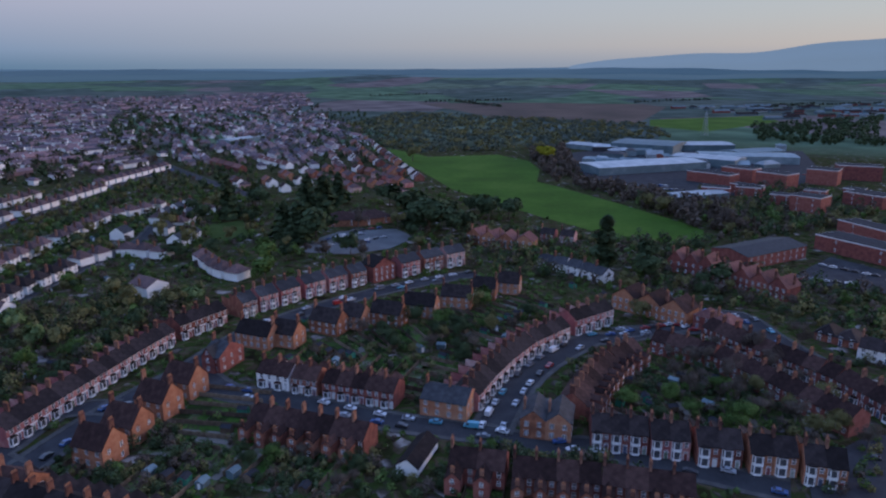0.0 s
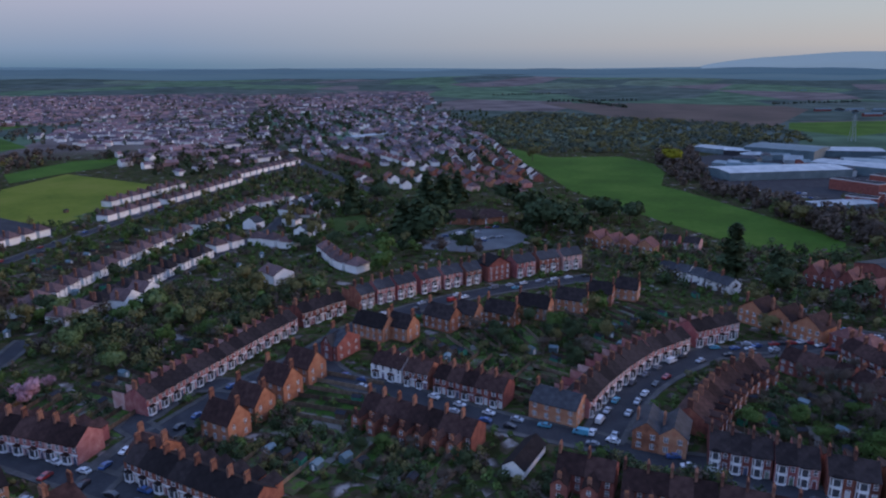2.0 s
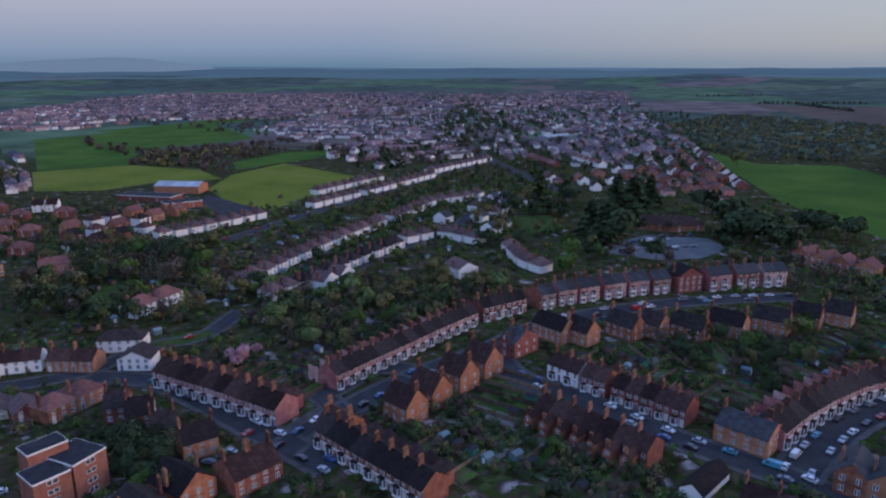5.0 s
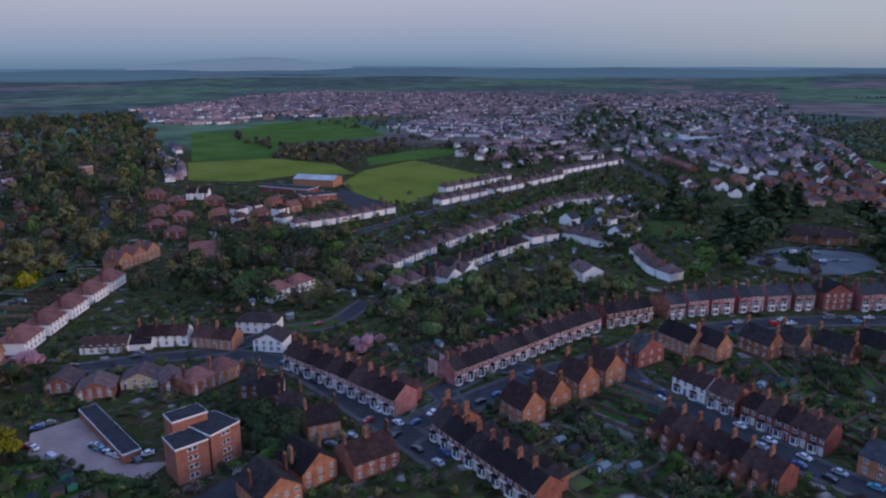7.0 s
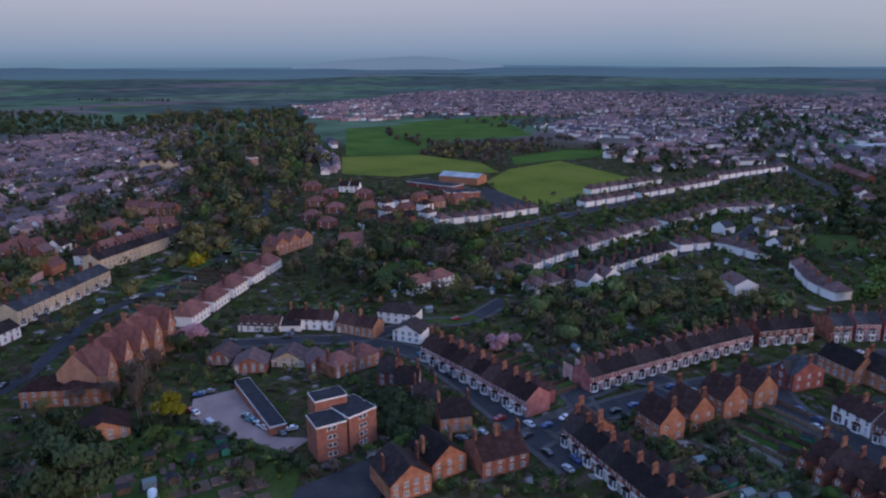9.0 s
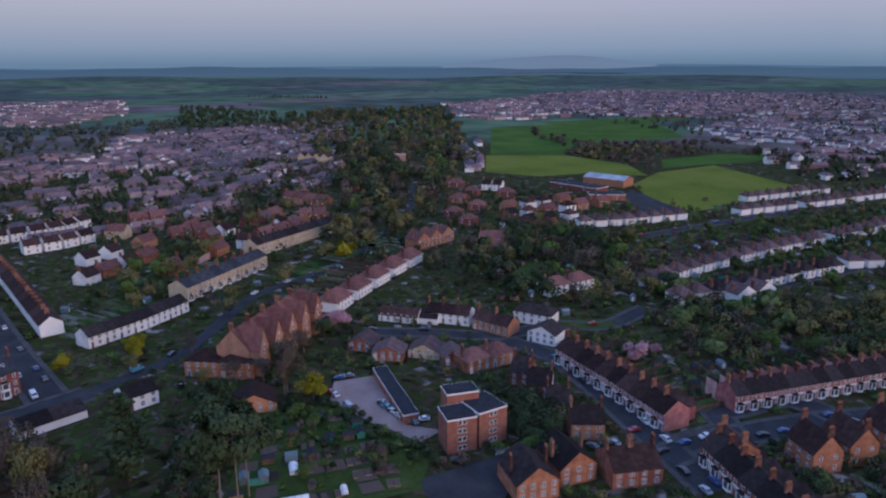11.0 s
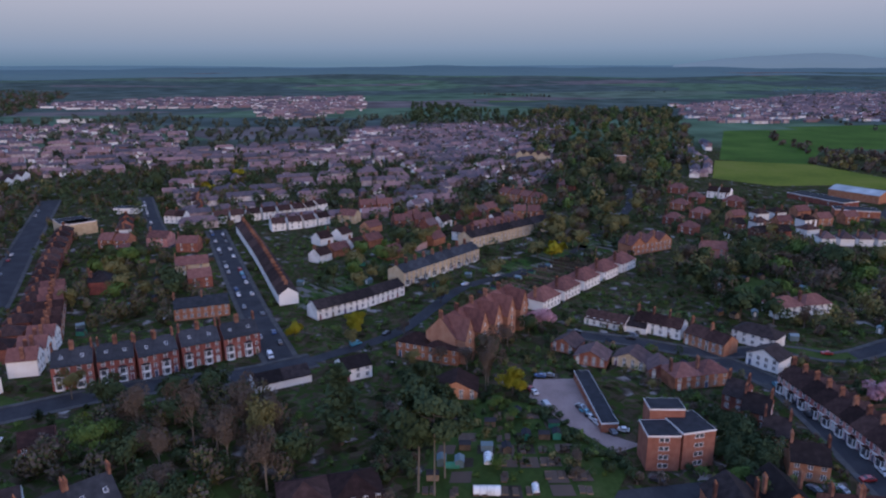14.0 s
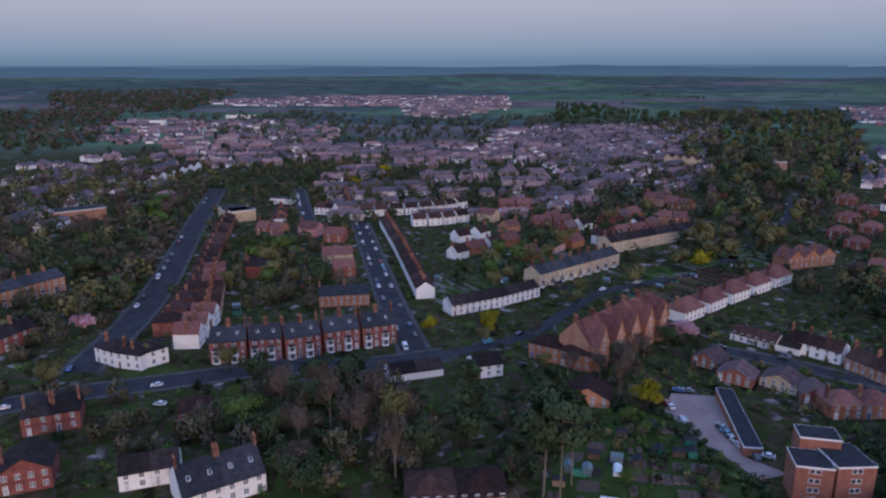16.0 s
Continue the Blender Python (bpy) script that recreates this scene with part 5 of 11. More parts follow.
row('villa', 'tall red-brick semi-detached villa with white-framed bay windows', [(-68.0, 277.7), (-61.3, 285.4)], 5.2, 9, 7.4, 10.6, n=2, roof='x', wall=PINK, tile=SLATE_BL, front='bay', rear='ext', stack='one', band='tall', storeys=3, side=0.1)
row('villa', 'tall red-brick semi-detached villa with white-framed bay windows', [(-59.6, 286.7), (-52.0, 294.8)], 5.2, 9, 7.4, 10.6, n=2, roof='x', wall=PINK, tile=SLATE_BL, front='bay', rear='ext', stack='one', band='tall', storeys=3, side=0.1)
row('villa', 'tall red-brick semi-detached villa with white-framed bay windows', [(-50.6, 295.3), (-43.2, 302.7)], 5.2, 9, 7.4, 10.6, n=2, roof='x', wall=PINK, tile=SLATE_BL, front='bay', rear='ext', stack='one', band='tall', storeys=3, side=0.1)
row('villa', 'tall red-brick semi-detached villa with white-framed bay windows', [(-41.6, 302.3), (-35.3, 308.6)], 5.2, 9, 7.4, 10.6, n=2, roof='x', wall=BRICK, tile=SLATE_BL, front='bay', rear='ext', stack='one', band='tall', storeys=3, side=0.1)
row('villa', 'red-brick villa with a tall white-edged front gable', [(-32.2, 308.7), (-22.8, 316.9)], 9, 10, 8.4, 12.5, n=1, roof='y', wall=BRICK_RED, tile=SLATE, front='windows', stack='two', storeys=3, side=0.3)
row('villa', 'tall red-brick semi-detached villa with white-framed bay windows', [(-19.7, 317.0), (-11.1, 325.2)], 5.2, 9, 8.0, 11.2, n=2, roof='x', wall=PINK, tile=SLATE_BL, front='bay', rear='ext', stack='one', band='tall', storeys=3, side=0.1)
row('villa', 'tall red-brick semi-detached villa with white-framed bay windows', [(-9.3, 325.7), (0.2, 333.3)], 5.2, 9, 8.0, 11.2, n=2, roof='x', wall=BRICK, tile=SLATE_BL, front='bay', rear='ext', stack='one', band='tall', storeys=3, side=0.1)
row('villa', 'tall red-brick semi-detached villa with white-framed bay windows', [(1.8, 333.8), (11.0, 340.5)], 5.2, 9, 8.0, 11.2, n=2, roof='x', wall=PINK, tile=SLATE_BL, front='bay', rear='ext', stack='one', band='tall', storeys=3, side=0.1)
row('gabled_house', 'brick house with slate roof, gable end and tall chimneys', [(-93.8, 156.9), (-84.3, 153.7)], 12, 8.4, 6.4, 11.4, n=1, roof='x', wall=BRICK_OR, tile=TILE, front='windows', rear='plain', stack='two', ends=True, side=0.15)
row('gabled_house', 'brick house with slate roof, gable end and tall chimneys', [(-91.4, 168.1), (-81.8, 164.9)], 12, 8.4, 6.4, 11.4, n=1, roof='x', wall=BRICK_OR, tile=TILE, front='windows', rear='plain', stack='two', ends=True, side=0.15)
row('gabled_house', 'brick house with slate roof, gable end and tall chimneys', [(-88.8, 182.5), (-79.2, 178.8)], 12, 8.4, 6.4, 11.4, n=1, roof='x', wall=BRICK_OR, tile=TILE, front='windows', rear='plain', stack='two', ends=True, side=0.15)
row('gabled_house', 'brick house with slate roof, gable end and tall chimneys', [(-85.7, 195.2), (-76.1, 191.2)], 12, 8.4, 6.4, 11.4, n=1, roof='x', wall=BRICK_OR, tile=TILE, front='windows', rear='plain', stack='two', ends=True, side=0.15)
row('half_timbered_house', 'red-brick house with white timbered front gable', [(-79.7, 213.4), (-73.0, 210.7)], 9, 12.3, 6.2, 10, n=1, roof='x', wall=BRICK_RED, tile=SLATE_BL, front='windows', rear='plain', stack='two', ends=True, band='gablet')
row('gabled_house', 'brick house with hipped slate roof backing onto gardens', [(-74.8, 234.6), (-61.9, 229.3)], 9, 8.2, 6.0, 10.4, n=1, roof='x', wall=BRICK_OR, tile=SLATE, front='windows', stack='two', ends=True, side=0.15)
row('gabled_house', 'brick house with hipped slate roof backing onto gardens', [(-62.6, 234.5), (-53.2, 230.8)], 9, 8.2, 6.0, 10.4, n=1, roof='x', wall=BRICK_OR, tile=SLATE, front='windows', stack='two', ends=True, side=0.15)
row('gabled_house', 'brick house with hipped slate roof backing onto gardens', [(-50.7, 247.7), (-39.5, 242.5)], 9, 8.2, 6.0, 10.4, n=1, roof='x', wall=BRICK_OR, tile=SLATE, front='windows', stack='two', ends=True, side=0.15)
row('gabled_house', 'brick house with hipped slate roof backing onto gardens', [(-39.8, 252.3), (-31.2, 248.7)], 9, 8.2, 6.0, 10.4, n=1, roof='x', wall=BRICK_OR, tile=SLATE, front='windows', stack='two', ends=True, side=0.15)
row('gabled_house', 'brick house with hipped slate roof backing onto gardens', [(-28.6, 255.3), (-16.7, 251.0)], 9, 8.2, 6.0, 10.4, n=1, roof='x', wall=BRICK_OR, tile=SLATE, front='windows', stack='two', ends=True, side=0.15)
row('gabled_house', 'brick house with hipped slate roof backing onto gardens', [(-16.6, 264.7), (-3.8, 260.8)], 9, 8.2, 6.0, 10.4, n=1, roof='x', wall=BRICK_OR, tile=SLATE, front='windows', stack='two', ends=True, side=0.15)
row('gabled_house', 'brick house with hipped slate roof backing onto gardens', [(-1.2, 274.8), (11.0, 271.9)], 9, 8.2, 6.0, 10.4, n=1, roof='x', wall=BRICK_OR, tile=SLATE, front='windows', stack='two', ends=True, side=0.15)
row('gabled_house', 'brick house with hipped slate roof backing onto gardens', [(12.2, 285.6), (22.0, 283.3)], 9, 8.2, 6.0, 10.4, n=1, roof='x', wall=BRICK_OR, tile=SLATE, front='windows', stack='two', ends=True, side=0.15)
row('gabled_house', 'brick house with hipped slate roof backing onto gardens', [(23.8, 293.2), (33.0, 290.8)], 9, 8.2, 6.0, 10.4, n=1, roof='x', wall=BRICK_OR, tile=SLATE, front='windows', stack='two', ends=True, side=0.15)
row('terraced_house', 'terraced house with white rendered front', [(-58.7, 201.5), (-47.7, 197.5)], 5, 8.5, 5.6, 8.6, stack='one', roof='x', wall=RENDER, tile=TILE, front='bay', rear='ext')
gardens([(-58.7, 201.5), (-47.7, 197.5)], 2, 13.5, 32.5)
row('terraced_house', 'red-brick terraced house with slate roof and white bay window', [(-47.0, 197.1), (-38.6, 194.4)], 5, 8.5, 5.8, 8.8, stack='one', band='white', roof='x', wall=BRICK, tile=TILE, front='bay', rear='ext')
gardens([(-47.0, 197.1), (-38.6, 194.4)], 2, 13.5, 32.5)
row('terraced_house', 'red-brick terraced house with slate roof and white bay window', [(-36.8, 193.6), (-14.5, 186.0)], 5, 8.5, 5.8, 8.8, stack='one', roof='x', wall=BRICK_RED, tile=TILE, front='bay', rear='ext')
gardens([(-36.8, 193.6), (-14.5, 186.0)], 5, 13.5, 32.5)
row('terraced_house', 'red-brick terraced house seen from its back yard', [(-53.2, 171.0), (-20.4, 159.5)], 5, 8.5, 5.8, 9.0, stack='one', roof='x', wall=BRICK, tile=TILE, front='none', band='wing', rear='none')
row('corner_shop', 'brick corner building with hipped slate roof', [(-6.9, 183.0), (6.4, 178.2)], 9, 11, 5.8, 8.8, n=2, roof='x', wall=BRICK_OR, tile=SLATE_BL, front='windows', rear='none', stack='one', ends=True)
row('terraced_house', 'pale painted terraced house with bays on a curving street', [(10.1, 184.4), (15.7, 197.6), (23.1, 211.5), (32.1, 225.5), (46.4, 239.9)], 5, 8.5, 6, 9, stack='one', band='white', roof='x', wall=PINK, tile=SLATE, front='bay', rear='ext')
gardens([(10.1, 184.4), (15.7, 197.6), (23.1, 211.5), (32.1, 225.5), (46.4, 239.9)], 13, 13.5, 28.5)
row('terraced_house', 'grey terraced house with white bays', [(48.9, 243.0), (66.1, 255.8)], 5, 9, 7, 10, stack='one', band='white', roof='x', wall=PINK, tile=SLATE, front='bay', rear='ext')
row('corner_house', 'brick corner house with pale lean-to roof', [(20.6, 170.1), (33.8, 166.8)], 7, 12, 6, 9, n=2, roof='y', wall=BRICK_OR, tile=SLATE_BL, front='windows', rear='none', stack='one', ends=True)
row('terraced_house', 'brick terraced house seen from behind', [(40.0, 179.0), (47.4, 194.8), (56.0, 208.8), (67.3, 219.9)], 5, 8, 5.6, 8.6, roof='x', wall=BRICK, tile=TILE, front='none', band='wing', stack='one')
row('bay_fronted_house', 'bay-fronted brick house with slate roof', [(38.4, 163.4), (52.7, 160.9)], 5.1, 9, 6.2, 9.6, n=3, stack='one', band='tall', roof='x', wall=BRICK_RED, tile=SLATE, front='bay', rear='ext', side=0.05)
gardens([(38.4, 163.4), (52.7, 160.9)], 3, 14, 35)
row('bay_fronted_house', 'bay-fronted brick house with slate roof', [(52.9, 159.8), (62.5, 158.2)], 5.1, 9, 6.2, 9.6, n=2, stack='one', band='tall', roof='x', wall=PINK, tile=SLATE, front='bay', rear='ext', side=0.05)
gardens([(52.9, 159.8), (62.5, 158.2)], 2, 14, 35)
row('bay_fronted_house', 'bay-fronted brick house with slate roof', [(63.5, 156.1), (74.2, 154.3)], 5.1, 9, 6.2, 9.6, n=2, stack='one', band='tall', roof='x', wall=BRICK, tile=SLATE, front='bay', rear='ext', side=0.05)
gardens([(63.5, 156.1), (74.2, 154.3)], 2, 14, 35)
row('bay_fronted_house', 'bay-fronted brick house with slate roof', [(75.2, 152.5), (86.1, 150.5)], 5.1, 9, 6.2, 9.6, n=2, stack='one', band='tall', roof='x', wall=BRICK_OR, tile=SLATE, front='bay', rear='ext', side=0.05)
gardens([(75.2, 152.5), (86.1, 150.5)], 2, 14, 35)
row('bay_fronted_house', 'bay-fronted brick house with slate roof', [(86.2, 147.9), (95.1, 145.1)], 5.1, 9, 6.2, 9.6, n=2, stack='one', band='tall', roof='x', wall=BRICK_OR, tile=SLATE, front='bay', rear='ext', side=0.05)
gardens([(86.2, 147.9), (95.1, 145.1)], 2, 14, 35)
row('terraced_house', 'red-brick terraced house seen from its back yard', [(0.9, 148.4), (14.4, 145.6)], 6, 8.5, 5.6, 8.8, roof='x', wall=BRICK_RED, tile=TILE, front='none', band='wing', stack='one')
row('terraced_house', 'red-brick terraced house seen from its back yard', [(15.8, 143.4), (35.6, 140.3), (56.0, 135.4)], 5, 8.5, 5.8, 9.0, roof='x', wall=BRICK, tile=TILE, front='none', band='wing', stack='one')
row('gabled_house', 'house with dark roof and white gable wall', [(-6.5, 150.9), (-1.6, 164.7)], 9, 5.6, 2.7, 4.9, n=1, roof='x', wall=RENDER, tile=SLATE, front='none', stack='none', side=0.2)
gardens([(-20.3, 158.7), (-52.9, 170.1)], 7, 0.6, 20)
gardens([(14.4, 145.2), (0.9, 148.0)], 3, 0.6, 14)
gardens([(67.8, 218.5), (56.2, 207.5), (47.7, 193.7), (40.3, 178.1)], 10, 0.6, 18)
gardens([(-73.9, 200.3), (-76.7, 187.8), (-78.7, 173.4), (-80.8, 162.0)], 7, 0.6, 22)
gardens([(32.1, 289.3), (10.4, 269.9), (-3.8, 259.5), (-30.9, 246.4), (-52.9, 229.3)], 20, 0.6, 20)
row('villa', 'large red-brick house with many gables', [(69.8, 274.3), (92.7, 251.6)], 9, 11, 6.5, 11, n=3, roof='y', wall=BRICK_OR, tile=TILE, front='windows', stack='two', side=0.3)
row('villa', 'red-brick house with hipped roof', [(95.5, 251.6), (105.0, 240.0)], 8, 9, 6, 9, n=2, roof='hip', wall=BRICK_RED, tile=TILE_RED, front='plain', stack='one')
row('villa', 'large red-brick house with many gables', [(109.3, 327.7), (126.2, 313.6)], 9, 11, 7, 12, n=3, roof='y', wall=BRICK_RED, tile=TILE_RED, front='windows', stack='two', side=0.3)
row('villa', 'red-brick villa with tall gables', [(125.9, 309.1), (145.3, 281.0)], 9, 11, 6.5, 11, n=4, roof='y', wall=BRICK_RED, tile=TILE_RED, front='windows', stack='two', side=0.3)
row('villa', 'brick house with tiled gables behind the field', [(13.0, 384.8), (29.7, 372.0), (48.1, 364.6)], 10, 11, 6, 10, n=4, roof='y', wall=BRICK_OR, tile=TILE_RED, front='windows', stack='one', side=0.3)
row('cottage', 'white rendered cottage with slate roof', [(46.4, 333.1), (61.5, 323.2), (73.0, 306.9)], 8, 8, 4.6, 7.5, roof='x', wall=RENDER, tile=SLATE_BL, front='plain', stack='one')
row('cottage', 'cottage with slate roof beside the field', [(54.0, 391.1), (75.1, 381.7)], 9, 8, 4.6, 7.5, gap=3, roof='x', wall=PINK, tile=SLATE, front='plain', stack='one')
row('bungalow', 'low brick house with grey hipped roof', [(136.1, 239.9), (145.7, 229.3)], 10, 10, 3.2, 6.5, n=2, roof='hip', wall=BRICK, tile=SLATE, front='plain', stack='none')
row('house', 'white rendered house with slate roof', [(141.5, 221.9), (152.0, 212.7)], 9, 9, 5, 8, roof='x', wall=RENDER, tile=SLATE, front='plain', stack='one')
row('terraced_house', 'red-brick terraced house along a side street', [(72.2, 227.2), (88.7, 213.0), (99.1, 190.8), (109.1, 169.4)], 5.5, 8.5, 5.6, 8.8, roof='x', wall=BRICK_RED, tile=TILE, front='windows', stack='one', detail=1)
row('terraced_house', 'red-brick terraced house along a side street', [(94.7, 240.1), (104.7, 219.8), (118.3, 198.3), (125.7, 173.9)], 5.5, 8.5, 5.6, 8.8, roof='x', wall=BRICK_RED, tile=TILE, front='bay', stack='one')
row('terraced_house', 'pink-brick terraced house with white bays and tiled roof', [(-169.0, 143.1), (-142.2, 141.4), (-117.4, 138.5)], 5, 9, 6, 9.4, stack='one', band='white', roof='x', wall=PINK, tile=TILE, front='bay', rear='ext')
gardens([(-169.0, 143.1), (-142.2, 141.4), (-117.4, 138.5)], 10, 14, 31)
row('gabled_house', 'brick house with dark slate roof and end gable', [(-127.3, 114.4), (-122.8, 122.1)], 8, 8.1, 5.4, 9.2, n=1, roof='x', wall=BRICK_OR, tile=SLATE, front='windows', rear='plain', stack='two', ends=True, side=0.15)
row('gabled_house', 'brick house with dark slate roof and end gable', [(-140.2, 116.1), (-136.1, 121.3)], 8, 8.5, 5.4, 9.2, n=1, roof='x', wall=BRICK_OR, tile=SLATE, front='windows', rear='plain', stack='two', ends=True, side=0.15)
row('gabled_house', 'brick house with dark slate roof and end gable', [(-152.7, 118.6), (-147.6, 123.9)], 8, 10.0, 5.4, 9.2, n=1, roof='x', wall=BRICK, tile=SLATE, front='windows', rear='plain', stack='two', ends=True, side=0.15)
row('gabled_house', 'brick house with dark slate roof and end gable', [(-162.5, 119.5), (-157.8, 123.4)], 8, 10.0, 5.4, 9.2, n=1, roof='x', wall=BRICK, tile=SLATE, front='windows', rear='plain', stack='two', ends=True, side=0.15)
row('gabled_house', 'red-tiled house with hipped roof', [(-175.6, 112.3), (-175.6, 130.9)], 9, 9, 5, 8.2, n=2, roof='hip', wall=BRICK_OR, tile=TILE_RED, front='plain', stack='one')
row('gabled_house', 'brick house with front gable and dark roof', [(-111.6, 85.0), (-109.2, 95.3)], 8, 12, 5.2, 9.5, n=1, roof='y', wall=BRICK_OR, tile=SLATE, front='windows', stack='two', side=0.2)
row('gabled_house', 'brick house with front gable and dark roof', [(-111.6, 97.7), (-110.0, 107.5)], 8, 12, 5.2, 9.5, n=1, roof='y', wall=BRICK_OR, tile=SLATE, front='windows', stack='two', side=0.2)
row('gabled_house', 'brick house with front gable and dark roof', [(-104.6, 107.7), (-100.3, 119.7)], 8, 11, 5.2, 9, n=2, roof='x', wall=BRICK, tile=TILE, front='windows', stack='two')
row('terraced_house', 'red-brick terraced house with bays and dark roof', [(-102.2, 135.2), (-86.6, 129.9), (-63.3, 122.2)], 5, 8.5, 5.8, 9, stack='one', band='white', roof='x', wall=BRICK, tile=SLATE, front='bay', rear='ext')
gardens([(-102.2, 135.2), (-86.6, 129.9), (-63.3, 122.2)], 8, 13.5, 28.5)
row('gabled_house', 'orange-brick corner house with many chimneys', [(-103.4, 138.2), (-94.7, 135.3)], 9, 9, 6.5, 10, n=1, roof='x', wall=BRICK_OR, tile=TILE, front='windows', stack='two', ends=True)
row('block_of_flats', 'four-storey brick block of flats with flat roof and white fascia', [(-137.9, 82.2), (-136.1, 90.1)], 9, 8, 10.6, 10.6, n=1, roof='flat', wall=BRICK_FLATS, front='windows', rear='plain', stack='none', storeys=4, ends=True, wide=True)
row('block_of_flats', 'four-storey brick block of flats with flat roof and white fascia', [(-136.3, 90.9), (-136.5, 99.8)], 9, 10, 11.0, 11.0, n=1, roof='flat', wall=BRICK_FLATS, front='windows', rear='plain', stack='none', storeys=4, ends=True, wide=True)
row('block_of_flats', 'stair tower of the flats with flat roof', [(-145.7, 86.8), (-143.6, 95.5)], 9, 6, 13.6, 13.6, n=1, roof='flat', wall=BRICK_FLATS, front='none', stack='none', storeys=4)
row("garage_block", "long low brick garage block with flat roof", [(-190.8, 85.7), (-157.6, 79.6)], 30, 4.6, 3.0, 3.0, n=1, roof="flat", wall=BRICK, front="none", stack="none", storeys=1)
patch('car_park', [(-181.8, 67.4), (-193.1, 73.2), (-190.7, 86.0), (-157.5, 79.9), (-149.3, 87.3), (-146.4, 77.2), (-161.8, 72.6)], GRAVEL, 'pink gravel car park of the flats', 'car park')
patch('car_park', [(-131.9, 70.1), (-130.6, 93.7), (-125.0, 96.6), (-113.1, 81.8), (-119.5, 67.9)], ASPHALT, 'asphalt yard beside the flats', 'car park')
patch('car_park', [(-78.8, 385.6), (-63.5, 413.5), (-29.6, 420.8), (-16.5, 398.6), (-29.5, 372.5), (-49.8, 360.7), (-74.8, 364.4)], OLD_ASPHALT, 'asphalt car park among trees', 'car park')
car(-186.0, 69.3, 10)
car(-194.0, 75.5, 60)
car(-193.8, 78.4, 60)
car(-171.7, 79.8, 20)
car(-168.6, 79.8, 20)
car(-165.5, 80.2, 20)
car(-156.5, 82.4, 0)
car(-156.7, 85.5, 60)
car(-132.9, 82.6, 40)
car(-127.5, 103.6, 20)
car(-124.5, 112.0, 20)
car(-121.4, 116.7, 10)
car(-119.8, 122.7, 10)
car(-121.9, 132.1, 80)
car(-219.1, 121.5, 10)
car(-53.9, 392.1, 10)
car(-43.3, 385.3, 10)
car(-61.4, 399.0, 20)
car(-48.9, 406.0, 30)
car(-188.9, -80.2, 90)
car(-198.5, -49.6, 90)
row('house', 'white rendered house with slate roof', [(-207.9, 153.9), (-194.6, 161.8)], 10, 9, 5, 8, n=1, roof='hip', wall=RENDER, tile=SLATE, front='plain', stack='none')
row('house', 'white house with grey hipped roof', [(-188.6, 146.3), (-179.1, 151.2)], 10, 9, 4.6, 7.6, n=1, roof='y', wall=RENDER, tile=SLATE, front='plain', stack='none', side=0.3)
row('house', 'orange-brick house with brown roof', [(-209.7, 135.9), (-194.7, 142.0)], 9, 8, 4.8, 7.6, n=2, roof='x', wall=BRICK_OR, tile=TILE, front='plain', stack='one')
row('house', 'white rendered semi-detached house with brown roof', [(-225.1, 124.1), (-211.7, 135.9)], 7, 8, 4.8, 7.6, n=3, roof='x', wall=RENDER, tile=TILE, front='plain', stack='one')
row('bungalow', 'low house with grey roof', [(-235.6, 109.0), (-223.7, 119.9)], 9, 8, 3, 5.6, n=2, roof='x', wall=RENDER, tile=TILE, front='plain', stack='none')
row('house', 'red-roofed house with white walls', [(-223.0, 184.3), (-223.5, 209.9)], 9, 9, 5, 8.6, n=2, roof='hip', wall=RENDER, tile=TILE_RED, front='plain', stack='one')
row('bungalow', 'low bungalow with dark tiled roof and brick gable', [(-202.0, 90.3), (-195.4, 98.9)], 10, 9, 2.9, 5.8, n=1, roof='y', wall=BRICK, tile=TILE_MAUVE, front='plain', stack='none', side=0.3)
row('bungalow', 'low bungalow with dark tiled roof and pale gable', [(-198.0, 102.3), (-190.2, 110.2)], 10, 9, 2.9, 5.8, n=1, roof='y', wall=CREAM, tile=TILE_MAUVE, front='plain', stack='none', side=0.3)
row('bungalow', 'low bungalow with dark tiled roof and brick gable', [(-185.8, 108.8), (-182.7, 115.6)], 10, 9, 2.9, 5.8, n=1, roof='y', wall=BRICK, tile=TILE_MAUVE, front='plain', stack='none', side=0.3)
row('bungalow', 'low bungalow with dark tiled roof and brick gable', [(-214.4, 87.0), (-207.8, 92.9)], 10, 9, 2.9, 5.8, n=1, roof='y', wall=BRICK, tile=TILE_MAUVE, front='plain', stack='none', side=0.3)
row('semi_detached_house', 'semi-detached house with white rendered front and red roof', [(-249.9, 96.6), (-274.1, 126.6), (-303.4, 166.9)], 13.5, 10, 4.9, 9.4, roof='hip', wall=RENDER, tile=TILE_RED, front='plain', stack='one', gap=3.6)
gardens([(-249.9, 96.6), (-274.1, 126.6), (-303.4, 166.9)], 18, 9.5, 34)
row('house', 'orange-brick house with red tile gables', [(-321.3, 173.2), (-329.8, 201.0)], 8, 10, 6, 10, n=3, roof='y', wall=BRICK_OR, tile=TILE_RED, front='windows', stack='one', side=0.3)
row('house', 'red-brick house under trees', [(-485.4, 287.7), (-474.5, 295.6)], 12, 9, 5, 8.4, n=1, roof='hip', wall=BRICK, tile=TILE_RED, front='windows', stack='one', detail=1)
row('house', 'red-brick house under trees', [(-446.8, 279.0), (-436.7, 286.5)], 12, 9, 5, 8.4, n=1, roof='hip', wall=BRICK, tile=TILE_RED, front='windows', stack='one', detail=1)
row('house', 'red-brick house under trees', [(-426.8, 256.0), (-417.4, 263.1)], 12, 9, 5, 8.4, n=1, roof='hip', wall=BRICK, tile=TILE_RED, front='windows', stack='one', detail=1)
